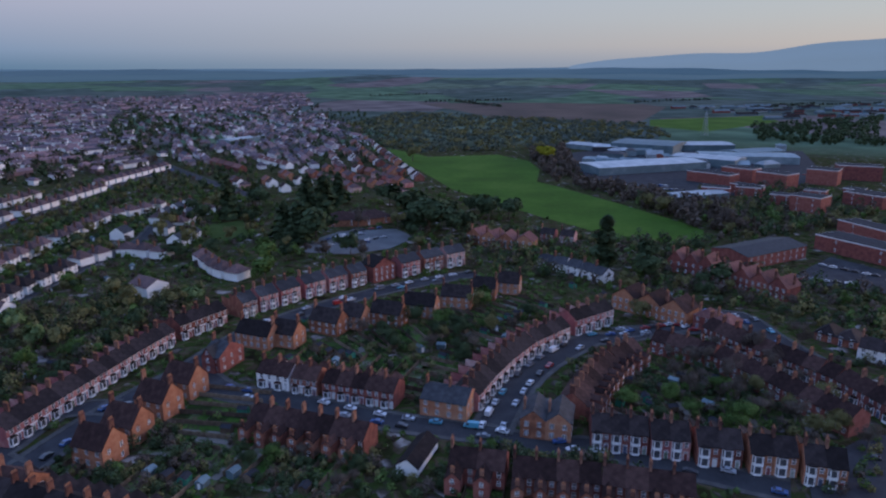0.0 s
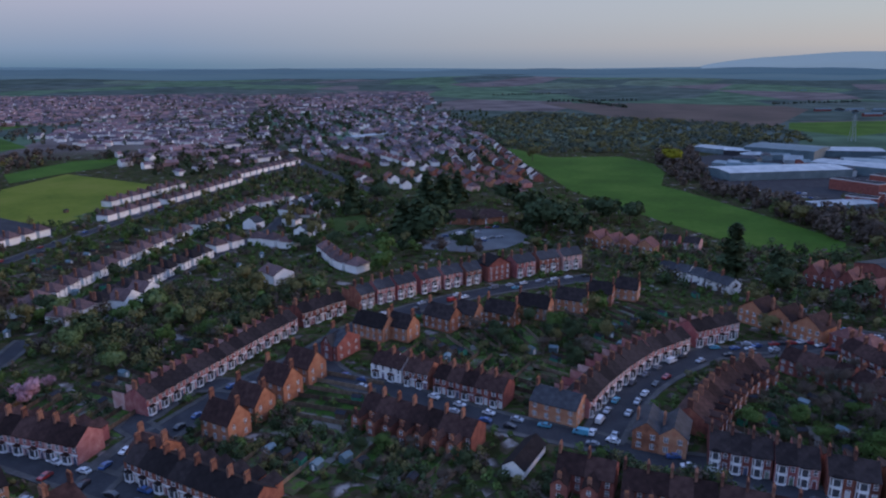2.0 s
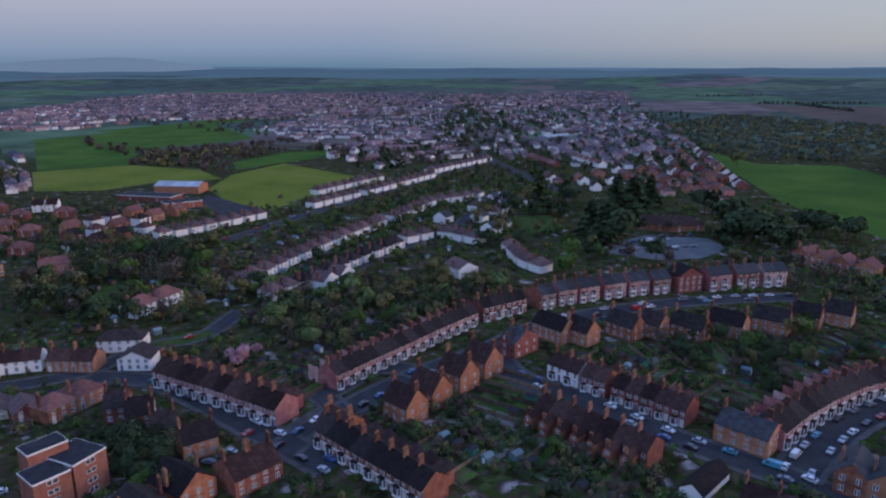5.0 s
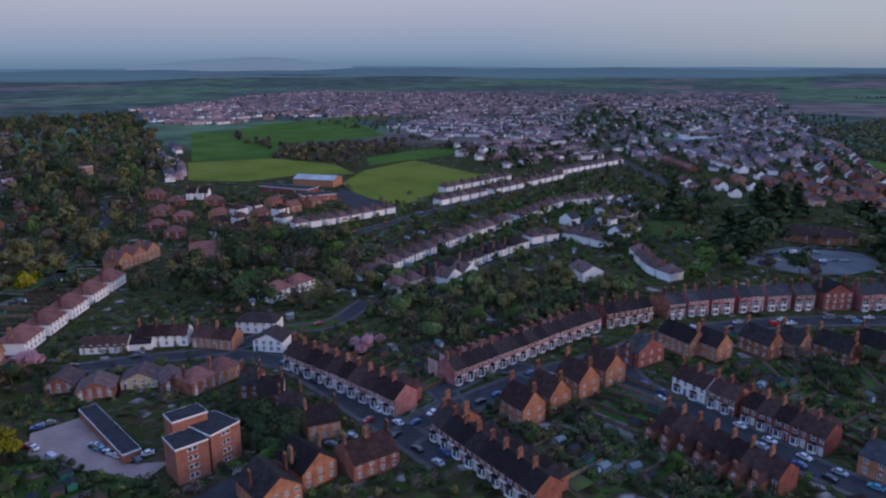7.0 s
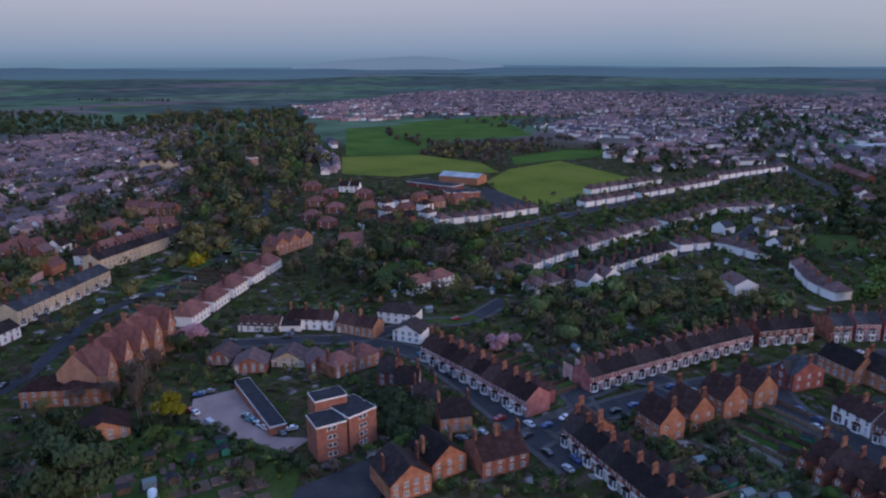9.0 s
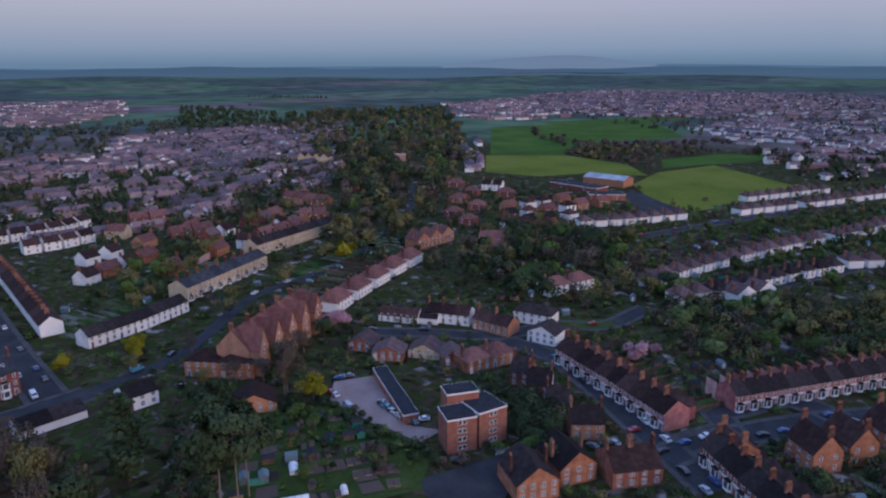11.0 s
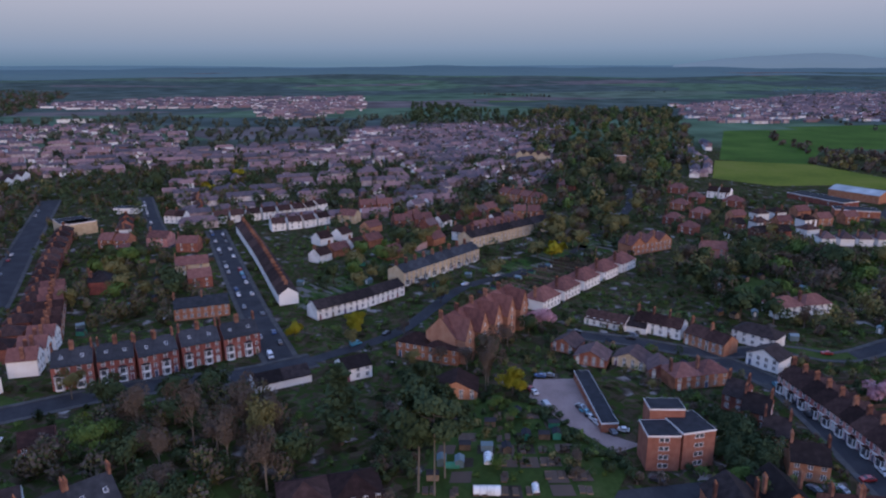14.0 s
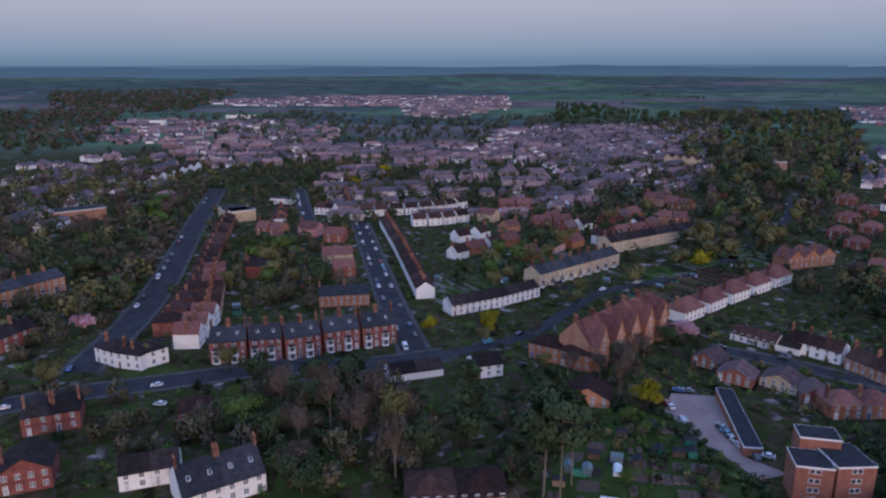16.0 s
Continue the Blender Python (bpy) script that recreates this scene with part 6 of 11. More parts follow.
row('house', 'red-brick house under trees', [(-397.6, 253.1), (-388.7, 259.9)], 12, 9, 5, 8.4, n=1, roof='hip', wall=BRICK, tile=TILE_RED, front='windows', stack='one', detail=1)
row('house', 'red-brick house under trees', [(-386.9, 228.2), (-378.5, 234.7)], 12, 9, 5, 8.4, n=1, roof='hip', wall=BRICK, tile=TILE_RED, front='windows', stack='one', detail=1)
row('house', 'red-brick house under trees', [(-362.3, 224.0), (-354.4, 230.3)], 12, 9, 5, 8.4, n=1, roof='hip', wall=BRICK, tile=TILE_RED, front='windows', stack='one', detail=1)
row('house', 'red-brick house under trees', [(-428.7, 298.4), (-418.7, 305.7)], 12, 9, 5, 8.4, n=1, roof='hip', wall=BRICK, tile=TILE_RED, front='windows', stack='one', detail=1)
row('house', 'red-brick house under trees', [(-517.9, 209.6), (-507.4, 217.4)], 12, 9, 5, 8.4, n=1, roof='hip', wall=BRICK, tile=TILE_RED, front='windows', stack='one', detail=1)
row('mansion_block', 'tall red-brick gothic terrace with steep gables', [(-210.4, 51.4), (-223.9, 66.2), (-241.8, 86.2)], 6.5, 12, 10.0, 16.8, n=5, roof='x', wall=MANSION, tile=TILE_RED, front='none', stack='one', storeys=3, band='gablet', ends=True, proj=3.4)
row('villa', 'red-brick house with hipped roof', [(-221.4, 33.3), (-208.2, 51.8)], 9, 10, 6, 9, n=2, roof='hip', wall=BRICK_OR, tile=TILE, front='plain', stack='none')
row('chalet', 'low house with brown roof and orange gable wall', [(-187.1, 39.5), (-183.3, 51.6)], 10, 10, 3, 6.4, n=1, roof='y', wall=BRICK_OR, tile=TILE, front='plain', stack='none', side=0.2)
row('house', 'small rendered house with grey roof', [(-204.1, 13.8), (-206.8, 23.1)], 8, 8, 4.8, 7.5, n=1, roof='x', wall=RENDER, tile=SLATE, front='plain', stack='none')
row('bungalow', 'low house with brown roof', [(-202.3, -13.1), (-207.3, 3.9)], 10, 8, 2.9, 5.4, n=2, roof='x', wall=RENDER, tile=SLATE, front='none', stack='none')
row('semi_detached_house', 'white rendered semi-detached house with brown roof', [(-448.8, -46.9), (-454.3, -20.6), (-463.3, 8.7), (-479.2, 26.7)], 9, 8, 5.4, 8.4, gap=1.5, roof='x', wall=RENDER, tile=TILE, front='windows', stack='one', detail=1)
row('semi_detached_house', 'white rendered semi-detached house with brown roof', [(-420.1, -11.1), (-424.4, 7.7), (-434.1, 25.7)], 9, 8, 5.4, 8.4, gap=1.5, roof='x', wall=RENDER, tile=TILE, front='windows', stack='one', detail=1)
row('house', 'white rendered house at the end of the road', [(-459.3, -77.2), (-455.3, -64.8)], 9, 8, 5.4, 8.4, n=2, roof='x', wall=RENDER, tile=TILE, front='windows', stack='one', detail=1)
row('office_block', 'low pale building with flat roof', [(-497.0, -115.3), (-494.2, -99.6)], 9, 10, 4, 4, n=1, roof='flat', wall=RENDER, front='windows', stack='none', detail=1)
row('house', 'orange-brick house with tiled roof among gardens', [(-400.4, -102.9), (-394.9, -85.9)], 10, 9, 5.6, 9, roof='x', wall=BRICK_OR, tile=TILE_RED, front='windows', stack='one', detail=1, gap=1.0)
row('house', 'red-brick house with tiled roof among gardens', [(-382.9, -60.5), (-380.7, -48.3)], 10, 9, 5.6, 9, roof='x', wall=BRICK, tile=TILE_RED, front='windows', stack='one', detail=1, gap=1.0)
row('house', 'cream house with tiled roof among gardens', [(-337.6, -54.8), (-339.6, -38.5)], 10, 9, 5.6, 9, roof='x', wall=CREAM, tile=TILE_RED, front='windows', stack='one', detail=1, gap=1.0)
row('house', 'red-brick house with tiled roof among gardens', [(-314.4, -46.1), (-316.7, -34.9)], 10, 9, 5.6, 9, roof='x', wall=BRICK, tile=TILE_RED, front='windows', stack='one', detail=1, gap=1.0)
row('house', 'pinkish house with tiled roof among gardens', [(-399.9, -78.1), (-395.1, -65.8)], 10, 9, 5.6, 9, roof='x', wall=PINK, tile=TILE_RED, front='windows', stack='one', detail=1, gap=1.0)
row('house', 'pinkish house with tiled roof among gardens', [(-310.3, 206.3), (-304.9, 219.0)], 10, 9, 5.6, 9, roof='x', wall=PINK, tile=TILE_RED, front='windows', stack='one', detail=1, gap=1.0)
row('house', 'white rendered house with tiled roof among gardens', [(-460.4, 305.9), (-447.4, 317.2)], 10, 9, 5.6, 9, roof='x', wall=RENDER, tile=TILE, front='windows', stack='one', detail=1, gap=1.0)
row('house', 'orange-brick house with tiled roof among gardens', [(-492.6, 153.2), (-458.7, 173.7)], 10, 9, 5.6, 9, roof='x', wall=BRICK_OR, tile=TILE_RED, front='windows', stack='one', detail=1, gap=1.0)
row('house', 'orange-brick house with tiled roof among gardens', [(-423.4, 141.6), (-416.9, 158.7)], 10, 9, 5.6, 9, roof='x', wall=BRICK_OR, tile=TILE_RED, front='windows', stack='one', detail=1, gap=1.0)
row('house', 'cream house with tiled roof among gardens', [(-436.7, 29.5), (-429.8, 40.4)], 10, 9, 5.6, 9, roof='x', wall=CREAM, tile=TILE_RED, front='windows', stack='one', detail=1, gap=1.0)
row('house', 'red-brick house with tiled roof among gardens', [(-463.9, 46.8), (-465.4, 70.4)], 10, 9, 5.6, 9, roof='x', wall=BRICK, tile=TILE_RED, front='windows', stack='one', detail=1, gap=1.0)
row('house', 'red-brick house with tiled roof among gardens', [(-410.1, 61.9), (-413.3, 87.2)], 10, 9, 5.6, 9, roof='x', wall=BRICK, tile=TILE_RED, front='windows', stack='one', detail=1, gap=1.0)
row('house', 'white rendered house with tiled roof among gardens', [(-376.5, 89.4), (-367.7, 102.0)], 10, 9, 5.6, 9, roof='x', wall=RENDER, tile=TILE, front='windows', stack='one', detail=1, gap=1.0)
row('house', 'red-brick house with tiled roof among gardens', [(-380.5, 105.4), (-396.4, 138.2)], 10, 9, 5.6, 9, roof='x', wall=BRICK, tile=TILE_RED, front='windows', stack='one', detail=1, gap=1.0)
row('villa', 'three-storey red-brick villa with blue slate hipped roof and white bays', [(-218.0, -74.0), (-220.0, -62.3)], 5.4, 11, 8.6, 12.6, n=2, roof='x', wall=BRICK_RED, tile=SLATE_BL, front='bay', rear='none', stack='two', storeys=3, band='tall', sky=1)
row('villa', 'three-storey red-brick villa with blue slate hipped roof and white bays', [(-220.0, -61.3), (-221.6, -50.6)], 5.4, 11, 8.6, 12.6, n=2, roof='x', wall=BRICK_RED, tile=SLATE_BL, front='bay', rear='none', stack='two', storeys=3, band='tall', sky=1)
row('villa', 'three-storey red-brick villa with blue slate hipped roof and white bays', [(-220.6, -49.2), (-225.1, -37.8)], 5.4, 11, 8.6, 12.6, n=2, roof='x', wall=BRICK_RED, tile=SLATE_BL, front='bay', rear='none', stack='two', storeys=3, band='tall', sky=1)
row('villa', 'three-storey red-brick villa with blue slate hipped roof and white bays', [(-226.5, -37.1), (-230.2, -25.0)], 5.4, 11, 8.6, 12.6, n=2, roof='x', wall=BRICK_RED, tile=SLATE_BL, front='bay', rear='none', stack='two', storeys=3, band='tall', sky=1)
row('villa', 'three-storey red-brick villa with blue slate hipped roof and white bays', [(-230.2, -24.0), (-234.5, -12.4)], 5.4, 11, 8.6, 12.6, n=2, roof='x', wall=BRICK_RED, tile=SLATE_BL, front='bay', rear='none', stack='two', storeys=3, band='tall', sky=1)
row('house', 'long row house with brown tiled roof beside the road', [(-423.4, -31.4), (-356.5, -18.5), (-283.0, -6.1)], 6, 8, 5.2, 8.2, roof='x', wall=RENDER, tile=TILE, front='windows', stack='one', detail=1)
row('house', 'white rendered row house with dark roof', [(-261.9, 8.4), (-271.4, 27.4), (-285.3, 47.0)], 6, 8, 5, 7.8, roof='x', wall=RENDER, tile=SLATE, front='plain', stack='none')
row('house', 'orange-brick house with grey roof', [(-273.3, -46.1), (-276.3, -25.4)], 8, 10, 5.6, 8.6, n=2, roof='x', wall=BRICK_OR, tile=SLATE_BL, front='windows', stack='one', ends=True)
row('house', 'brick house with dark hipped roof among trees', [(-317.9, -87.6), (-319.5, -78.1)], 9, 9, 6.5, 10, n=1, roof='hip', wall=BRICK_RED, tile=SLATE, front='plain', stack='one')
row('villa', 'tall row of cream-brick houses with slate roofs', [(-297.0, 48.8), (-332.0, 93.7)], 6, 10, 7, 10, roof='x', wall=CREAM, tile=SLATE_BL, front='bay', stack='one', storeys=3)
row('villa', 'row of cream-brick houses with slate roofs', [(-353.3, 94.8), (-388.6, 156.2)], 6, 10, 7, 10, roof='x', wall=CREAM, tile=SLATE, front='windows', stack='one', storeys=3)
row('house', 'white house on the bend with slate roof', [(-221.3, -113.7), (-211.9, -97.6), (-220.7, -88.8)], 8, 10, 6, 8.6, n=3, roof='hip', wall=RENDER, tile=SLATE, front='plain', stack='one')
row('house', 'brick house with chimneys by the main road', [(-434.4, -132.3), (-359.4, -119.8), (-297.2, -107.3), (-241.1, -102.6)], 9, 9, 6, 9, gap=4, roof='hip', wall=BRICK, tile=TILE, front='windows', stack='one', detail=1)
row('house', 'white rendered house with tiled gable behind the main road', [(-230.1, -81.9), (-261.1, -82.8)], 8, 9, 6.4, 9.8, gap=2.5, roof='y', wall=RENDER, tile=TILE_RED, front='windows', stack='two', side=0.2)
row('house', 'orange-brick house with tiled gable behind the main road', [(-261.1, -82.8), (-289.6, -89.6)], 8, 9, 6.4, 9.8, gap=2.5, roof='y', wall=BRICK_OR, tile=TILE, front='windows', stack='two', side=0.2)
row('house', 'red-brick house with tiled gable behind the main road', [(-289.6, -89.6), (-318.2, -96.4)], 8, 9, 6.4, 9.8, gap=2.5, roof='y', wall=BRICK, tile=TILE_RED, front='windows', stack='two', side=0.2)
row('villa', 'long cream-brick terrace with slate roof', [(-266.9, -181.7), (-298.7, -162.1)], 6, 11, 8, 11, roof='x', wall=BRICK_OR, tile=SLATE_BL, front='bay', storeys=3, stack='one')
row('house', 'red-brick house with slate roof', [(-222.2, -152.2), (-242.2, -143.9)], 7, 9, 6, 9, roof='x', wall=BRICK_RED, tile=SLATE, front='plain', stack='one')
row('house', 'brick house with white extension and dark hipped roof', [(-171.3, -110.6), (-176.4, -97.1)], 8, 12, 6, 9, n=2, roof='hip', wall=BRICK_RED, tile=SLATE, front='plain', stack='two')
row('house', 'red-brick house with gable', [(-144.3, -100.8), (-148.1, -90.3)], 9, 11, 6, 9.6, n=1, roof='y', wall=BRICK_RED, tile=SLATE, front='plain', stack='one', side=0.2)
row('house', 'red-brick house with white windows', [(-174.8, -69.6), (-177.1, -61.4)], 9, 8, 5.4, 8, n=1, roof='x', wall=BRICK_RED, tile=TILE, front='plain', stack='none')
row('house', 'white rendered house with dark roof', [(-145.5, -73.6), (-149.8, -60.5)], 8, 8, 5, 8, n=2, roof='x', wall=RENDER, tile=SLATE, front='plain', stack='none')
row('house', 'slate-roofed house with tall brick chimneys and white gable', [(-135.4, -55.2), (-145.6, -39.1)], 9, 12, 5.6, 11, n=2, roof='x', wall=RENDER, tile=SLATE_BL, front='windows', stack='two', ends=True, sky=2)
row('chalet', 'low house with dark tiled roof among trees', [(-136.9, -5.8), (-138.4, 17.4)], 10, 12, 3, 6.6, n=2, roof='hip', wall=BRICK, tile=TILE, front='plain', stack='none')
if free(-252.8, 317.8, 1.5):
    shed(-252.8, 317.8, 100, 'wood')
if free(-226.2, 336.0, 1.5):
    shed(-226.2, 336.0, 0, 'green')
if free(-296.0, 376.6, 1.5):
    shed(-296.0, 376.6, 140, 'wood')
if free(-202.9, 392.0, 1.5):
    shed(-202.9, 392.0, 40, 'glass')
if free(-184.6, 309.5, 1.5):
    shed(-184.6, 309.5, 160, 'green')
if free(-192.5, 347.9, 1.5):
    shed(-192.5, 347.9, 20, 'glass')
if free(-198.7, 362.9, 1.5):
    shed(-198.7, 362.9, 80, 'wood')
if free(-228.6, 435.4, 1.5):
    shed(-228.6, 435.4, 120, 'green')
if free(-210.6, 296.6, 1.5):
    shed(-210.6, 296.6, 140, 'glass')
if free(-246.9, 487.9, 1.5):
    shed(-246.9, 487.9, 40, 'green')
if free(-210.1, 261.2, 1.5):
    shed(-210.1, 261.2, 120, 'glass')
if free(-205.3, 294.8, 1.5):
    shed(-205.3, 294.8, 100, 'wood')
if free(-215.5, 346.7, 1.5):
    shed(-215.5, 346.7, 100, 'wood')
if free(-157.6, 312.9, 1.5):
    shed(-157.6, 312.9, 40, 'glass')
if free(-154.9, 333.7, 1.5):
    shed(-154.9, 333.7, 20, 'glass')
if free(-175.4, 294.3, 1.5):
    shed(-175.4, 294.3, 80, 'glass')
if free(-272.0, 315.8, 1.5):
    shed(-272.0, 315.8, 140, 'wood')
if free(-317.1, 427.1, 1.5):
    shed(-317.1, 427.1, 40, 'wood')
if free(-222.4, 291.4, 1.5):
    shed(-222.4, 291.4, 20, 'wood')
if free(-196.3, 321.3, 1.5):
    shed(-196.3, 321.3, 120, 'wood')
if free(-208.5, 280.8, 1.5):
    shed(-208.5, 280.8, 80, 'wood')
if free(-336.8, 420.9, 1.5):
    shed(-336.8, 420.9, 0, 'wood')
if free(-266.3, 305.8, 1.5):
    shed(-266.3, 305.8, 60, 'green')
if free(-287.6, 374.3, 1.5):
    shed(-287.6, 374.3, 0, 'glass')
if free(-203.0, 270.3, 1.5):
    shed(-203.0, 270.3, 120, 'green')
if free(-234.5, 344.7, 1.5):
    shed(-234.5, 344.7, 160, 'wood')
if free(-203.0, 176.2, 1.5):
    shed(-203.0, 176.2, 160, 'glass')
if free(-228.6, 178.7, 1.5):
    shed(-228.6, 178.7, 60, 'glass')
if free(-270.9, 213.0, 1.5):
    shed(-270.9, 213.0, 80, 'wood')
if free(-228.2, 169.3, 1.5):
    shed(-228.2, 169.3, 100, 'wood')
if free(-242.5, 184.0, 1.5):
    shed(-242.5, 184.0, 40, 'wood')
if free(-251.1, 219.7, 1.5):
    shed(-251.1, 219.7, 100, 'glass')
if free(-258.0, 222.8, 1.5):
    shed(-258.0, 222.8, 140, 'wood')
if free(-203.6, 173.7, 1.5):
    shed(-203.6, 173.7, 0, 'glass')
if free(-261.9, 185.3, 1.5):
    shed(-261.9, 185.3, 100, 'glass')
if free(-269.6, 203.5, 1.5):
    shed(-269.6, 203.5, 100, 'wood')
if free(-232.2, 165.1, 1.5):
    shed(-232.2, 165.1, 20, 'wood')
if free(-202.3, 212.8, 1.5):
    shed(-202.3, 212.8, 40, 'glass')
if free(-230.2, 187.1, 1.5):
    shed(-230.2, 187.1, 80, 'glass')
if free(-237.6, 175.3, 1.5):
    shed(-237.6, 175.3, 20, 'wood')
if free(-293.5, 62.7, 1.5):
    shed(-293.5, 62.7, 60, 'green')
if free(-291.8, 84.4, 1.5):
    shed(-291.8, 84.4, 20, 'glass')
if free(-382.1, 99.4, 1.5):
    shed(-382.1, 99.4, 140, 'glass')
if free(-400.0, 31.0, 1.5):
    shed(-400.0, 31.0, 160, 'glass')
if free(-305.5, 33.8, 1.5):
    shed(-305.5, 33.8, 40, 'glass')
if free(-306.3, 36.6, 1.5):
    shed(-306.3, 36.6, 20, 'wood')
if free(-398.0, 47.7, 1.5):
    shed(-398.0, 47.7, 80, 'wood')
if free(-373.8, 104.2, 1.5):
    shed(-373.8, 104.2, 100, 'green')
if free(-335.5, 34.0, 1.5):
    shed(-335.5, 34.0, 0, 'green')
if free(-420.9, 22.4, 1.5):
    shed(-420.9, 22.4, 160, 'green')
if free(-290.2, 57.7, 1.5):
    shed(-290.2, 57.7, 60, 'wood')
if free(-304.2, 80.6, 1.5):
    shed(-304.2, 80.6, 160, 'glass')
if free(-299.4, 57.8, 1.5):
    shed(-299.4, 57.8, 20, 'wood')
if free(-397.0, 135.2, 1.5):
    shed(-397.0, 135.2, 60, 'wood')
if free(-309.8, 3.3, 1.5):
    shed(-309.8, 3.3, 160, 'glass')
if free(-297.4, 95.2, 1.5):
    shed(-297.4, 95.2, 0, 'wood')
if free(-398.9, 66.8, 1.5):
    shed(-398.9, 66.8, 160, 'glass')
if free(-417.7, 34.4, 1.5):
    shed(-417.7, 34.4, 160, 'green')
if free(-271.2, -84.5, 1.5):
    shed(-271.2, -84.5, 20, 'glass')
if free(-266.3, -77.9, 1.5):
    shed(-266.3, -77.9, 160, 'green')
if free(-360.1, -36.8, 1.5):
    shed(-360.1, -36.8, 60, 'glass')
if free(-273.2, -80.0, 1.5):
    shed(-273.2, -80.0, 20, 'glass')
if free(-334.2, -85.6, 1.5):
    shed(-334.2, -85.6, 40, 'wood')
if free(-301.1, -57.7, 1.5):
    shed(-301.1, -57.7, 120, 'wood')
if free(-336.0, -39.5, 1.5):
    shed(-336.0, -39.5, 160, 'wood')
if free(-311.3, -64.9, 1.5):
    shed(-311.3, -64.9, 0, 'wood')
if free(-362.3, -40.5, 1.5):
    shed(-362.3, -40.5, 0, 'wood')
if free(-365.0, -69.3, 1.5):
    shed(-365.0, -69.3, 20, 'wood')
if free(-328.5, -61.2, 1.5):
    shed(-328.5, -61.2, 100, 'wood')
if free(-294.1, -67.3, 1.5):
    shed(-294.1, -67.3, 80, 'glass')
if free(53.4, 265.2, 1.5):
    shed(53.4, 265.2, 120, 'wood')
if free(58.4, 359.4, 1.5):
    shed(58.4, 359.4, 120, 'wood')
if free(96.7, 354.2, 1.5):
    shed(96.7, 354.2, 140, 'wood')
if free(89.6, 301.3, 1.5):
    shed(89.6, 301.3, 0, 'wood')
if free(124.8, 352.7, 1.5):
    shed(124.8, 352.7, 140, 'glass')
if free(69.1, 288.0, 1.5):
    shed(69.1, 288.0, 140, 'wood')
if free(58.7, 302.0, 1.5):
    shed(58.7, 302.0, 20, 'green')
if free(64.4, 343.9, 1.5):
    shed(64.4, 343.9, 0, 'glass')
if free(62.3, 271.8, 1.5):
    shed(62.3, 271.8, 80, 'wood')
if free(85.4, 344.6, 1.5):
    shed(85.4, 344.6, 160, 'green')
if free(86.3, 284.6, 1.5):
    shed(86.3, 284.6, 160, 'wood')
if free(97.2, 285.9, 1.5):
    shed(97.2, 285.9, 140, 'glass')
if free(60.5, 316.1, 1.5):
    shed(60.5, 316.1, 160, 'wood')
if free(80.4, 290.9, 1.5):
    shed(80.4, 290.9, 120, 'glass')
if free(-205.5, 132.8, 1.5):
    shed(-205.5, 132.8, 20, 'wood')
if free(-190.2, 124.6, 1.5):
    shed(-190.2, 124.6, 80, 'wood')
if free(-230.8, 113.6, 1.5):
    shed(-230.8, 113.6, 160, 'wood')
if free(-219.7, 134.7, 1.5):
    shed(-219.7, 134.7, 20, 'wood')
if free(-223.7, 95.6, 1.5):
    shed(-223.7, 95.6, 40, 'wood')
if free(-227.1, 108.2, 1.5):
    shed(-227.1, 108.2, 60, 'green')
if free(-191.7, 112.2, 1.5):
    shed(-191.7, 112.2, 120, 'glass')
if free(-213.1, 109.0, 1.5):
    shed(-213.1, 109.0, 100, 'wood')
if free(-228.2, 119.9, 1.5):
    shed(-228.2, 119.9, 160, 'glass')
if free(-198.7, 138.1, 1.5):
    shed(-198.7, 138.1, 40, 'green')
if free(-190.0, 115.5, 1.5):
    shed(-190.0, 115.5, 160, 'green')
if free(-217.7, 98.6, 1.5):
    shed(-217.7, 98.6, 40, 'glass')
if free(-52.9, 220.4, 1.5):
    shed(-52.9, 220.4, 160, 'green')
if free(-8.3, 229.2, 1.5):
    shed(-8.3, 229.2, 40, 'glass')
if free(6.2, 269.8, 1.5):
    shed(6.2, 269.8, 160, 'glass')
if free(22.5, 239.0, 1.5):
    shed(22.5, 239.0, 160, 'glass')
if free(-0.8, 231.6, 1.5):
    shed(-0.8, 231.6, 80, 'glass')
if free(-37.6, 249.4, 1.5):
    shed(-37.6, 249.4, 120, 'glass')
if free(-49.9, 240.6, 1.5):
    shed(-49.9, 240.6, 100, 'green')
if free(8.4, 270.6, 1.5):
    shed(8.4, 270.6, 140, 'wood')
if free(-44.5, 231.0, 1.5):
    shed(-44.5, 231.0, 160, 'wood')
if free(-18.2, 232.4, 1.5):
    shed(-18.2, 232.4, 120, 'wood')
if free(-22.0, 256.4, 1.5):
    shed(-22.0, 256.4, 60, 'wood')
if free(24.6, 239.5, 1.5):
    shed(24.6, 239.5, 60, 'glass')
if free(8.6, 271.0, 1.5):
    shed(8.6, 271.0, 0, 'glass')
if free(-53.8, 257.3, 1.5):
    shed(-53.8, 257.3, 40, 'green')
if free(-52.8, 218.1, 1.5):
    shed(-52.8, 218.1, 20, 'wood')
if free(-36.4, 218.0, 1.5):
    shed(-36.4, 218.0, 0, 'glass')
if free(66.4, 184.6, 1.5):
    shed(66.4, 184.6, 100, 'wood')
if free(54.0, 202.7, 1.5):
    shed(54.0, 202.7, 120, 'green')
if free(52.5, 188.4, 1.5):
    shed(52.5, 188.4, 140, 'green')
if free(58.2, 203.3, 1.5):
    shed(58.2, 203.3, 80, 'wood')
if free(85.2, 213.7, 1.5):
    shed(85.2, 213.7, 160, 'glass')
if free(50.3, 176.4, 1.5):
    shed(50.3, 176.4, 100, 'glass')
if free(85.8, 204.3, 1.5):
    shed(85.8, 204.3, 80, 'wood')
if free(74.9, 175.6, 1.5):
    shed(74.9, 175.6, 160, 'wood')
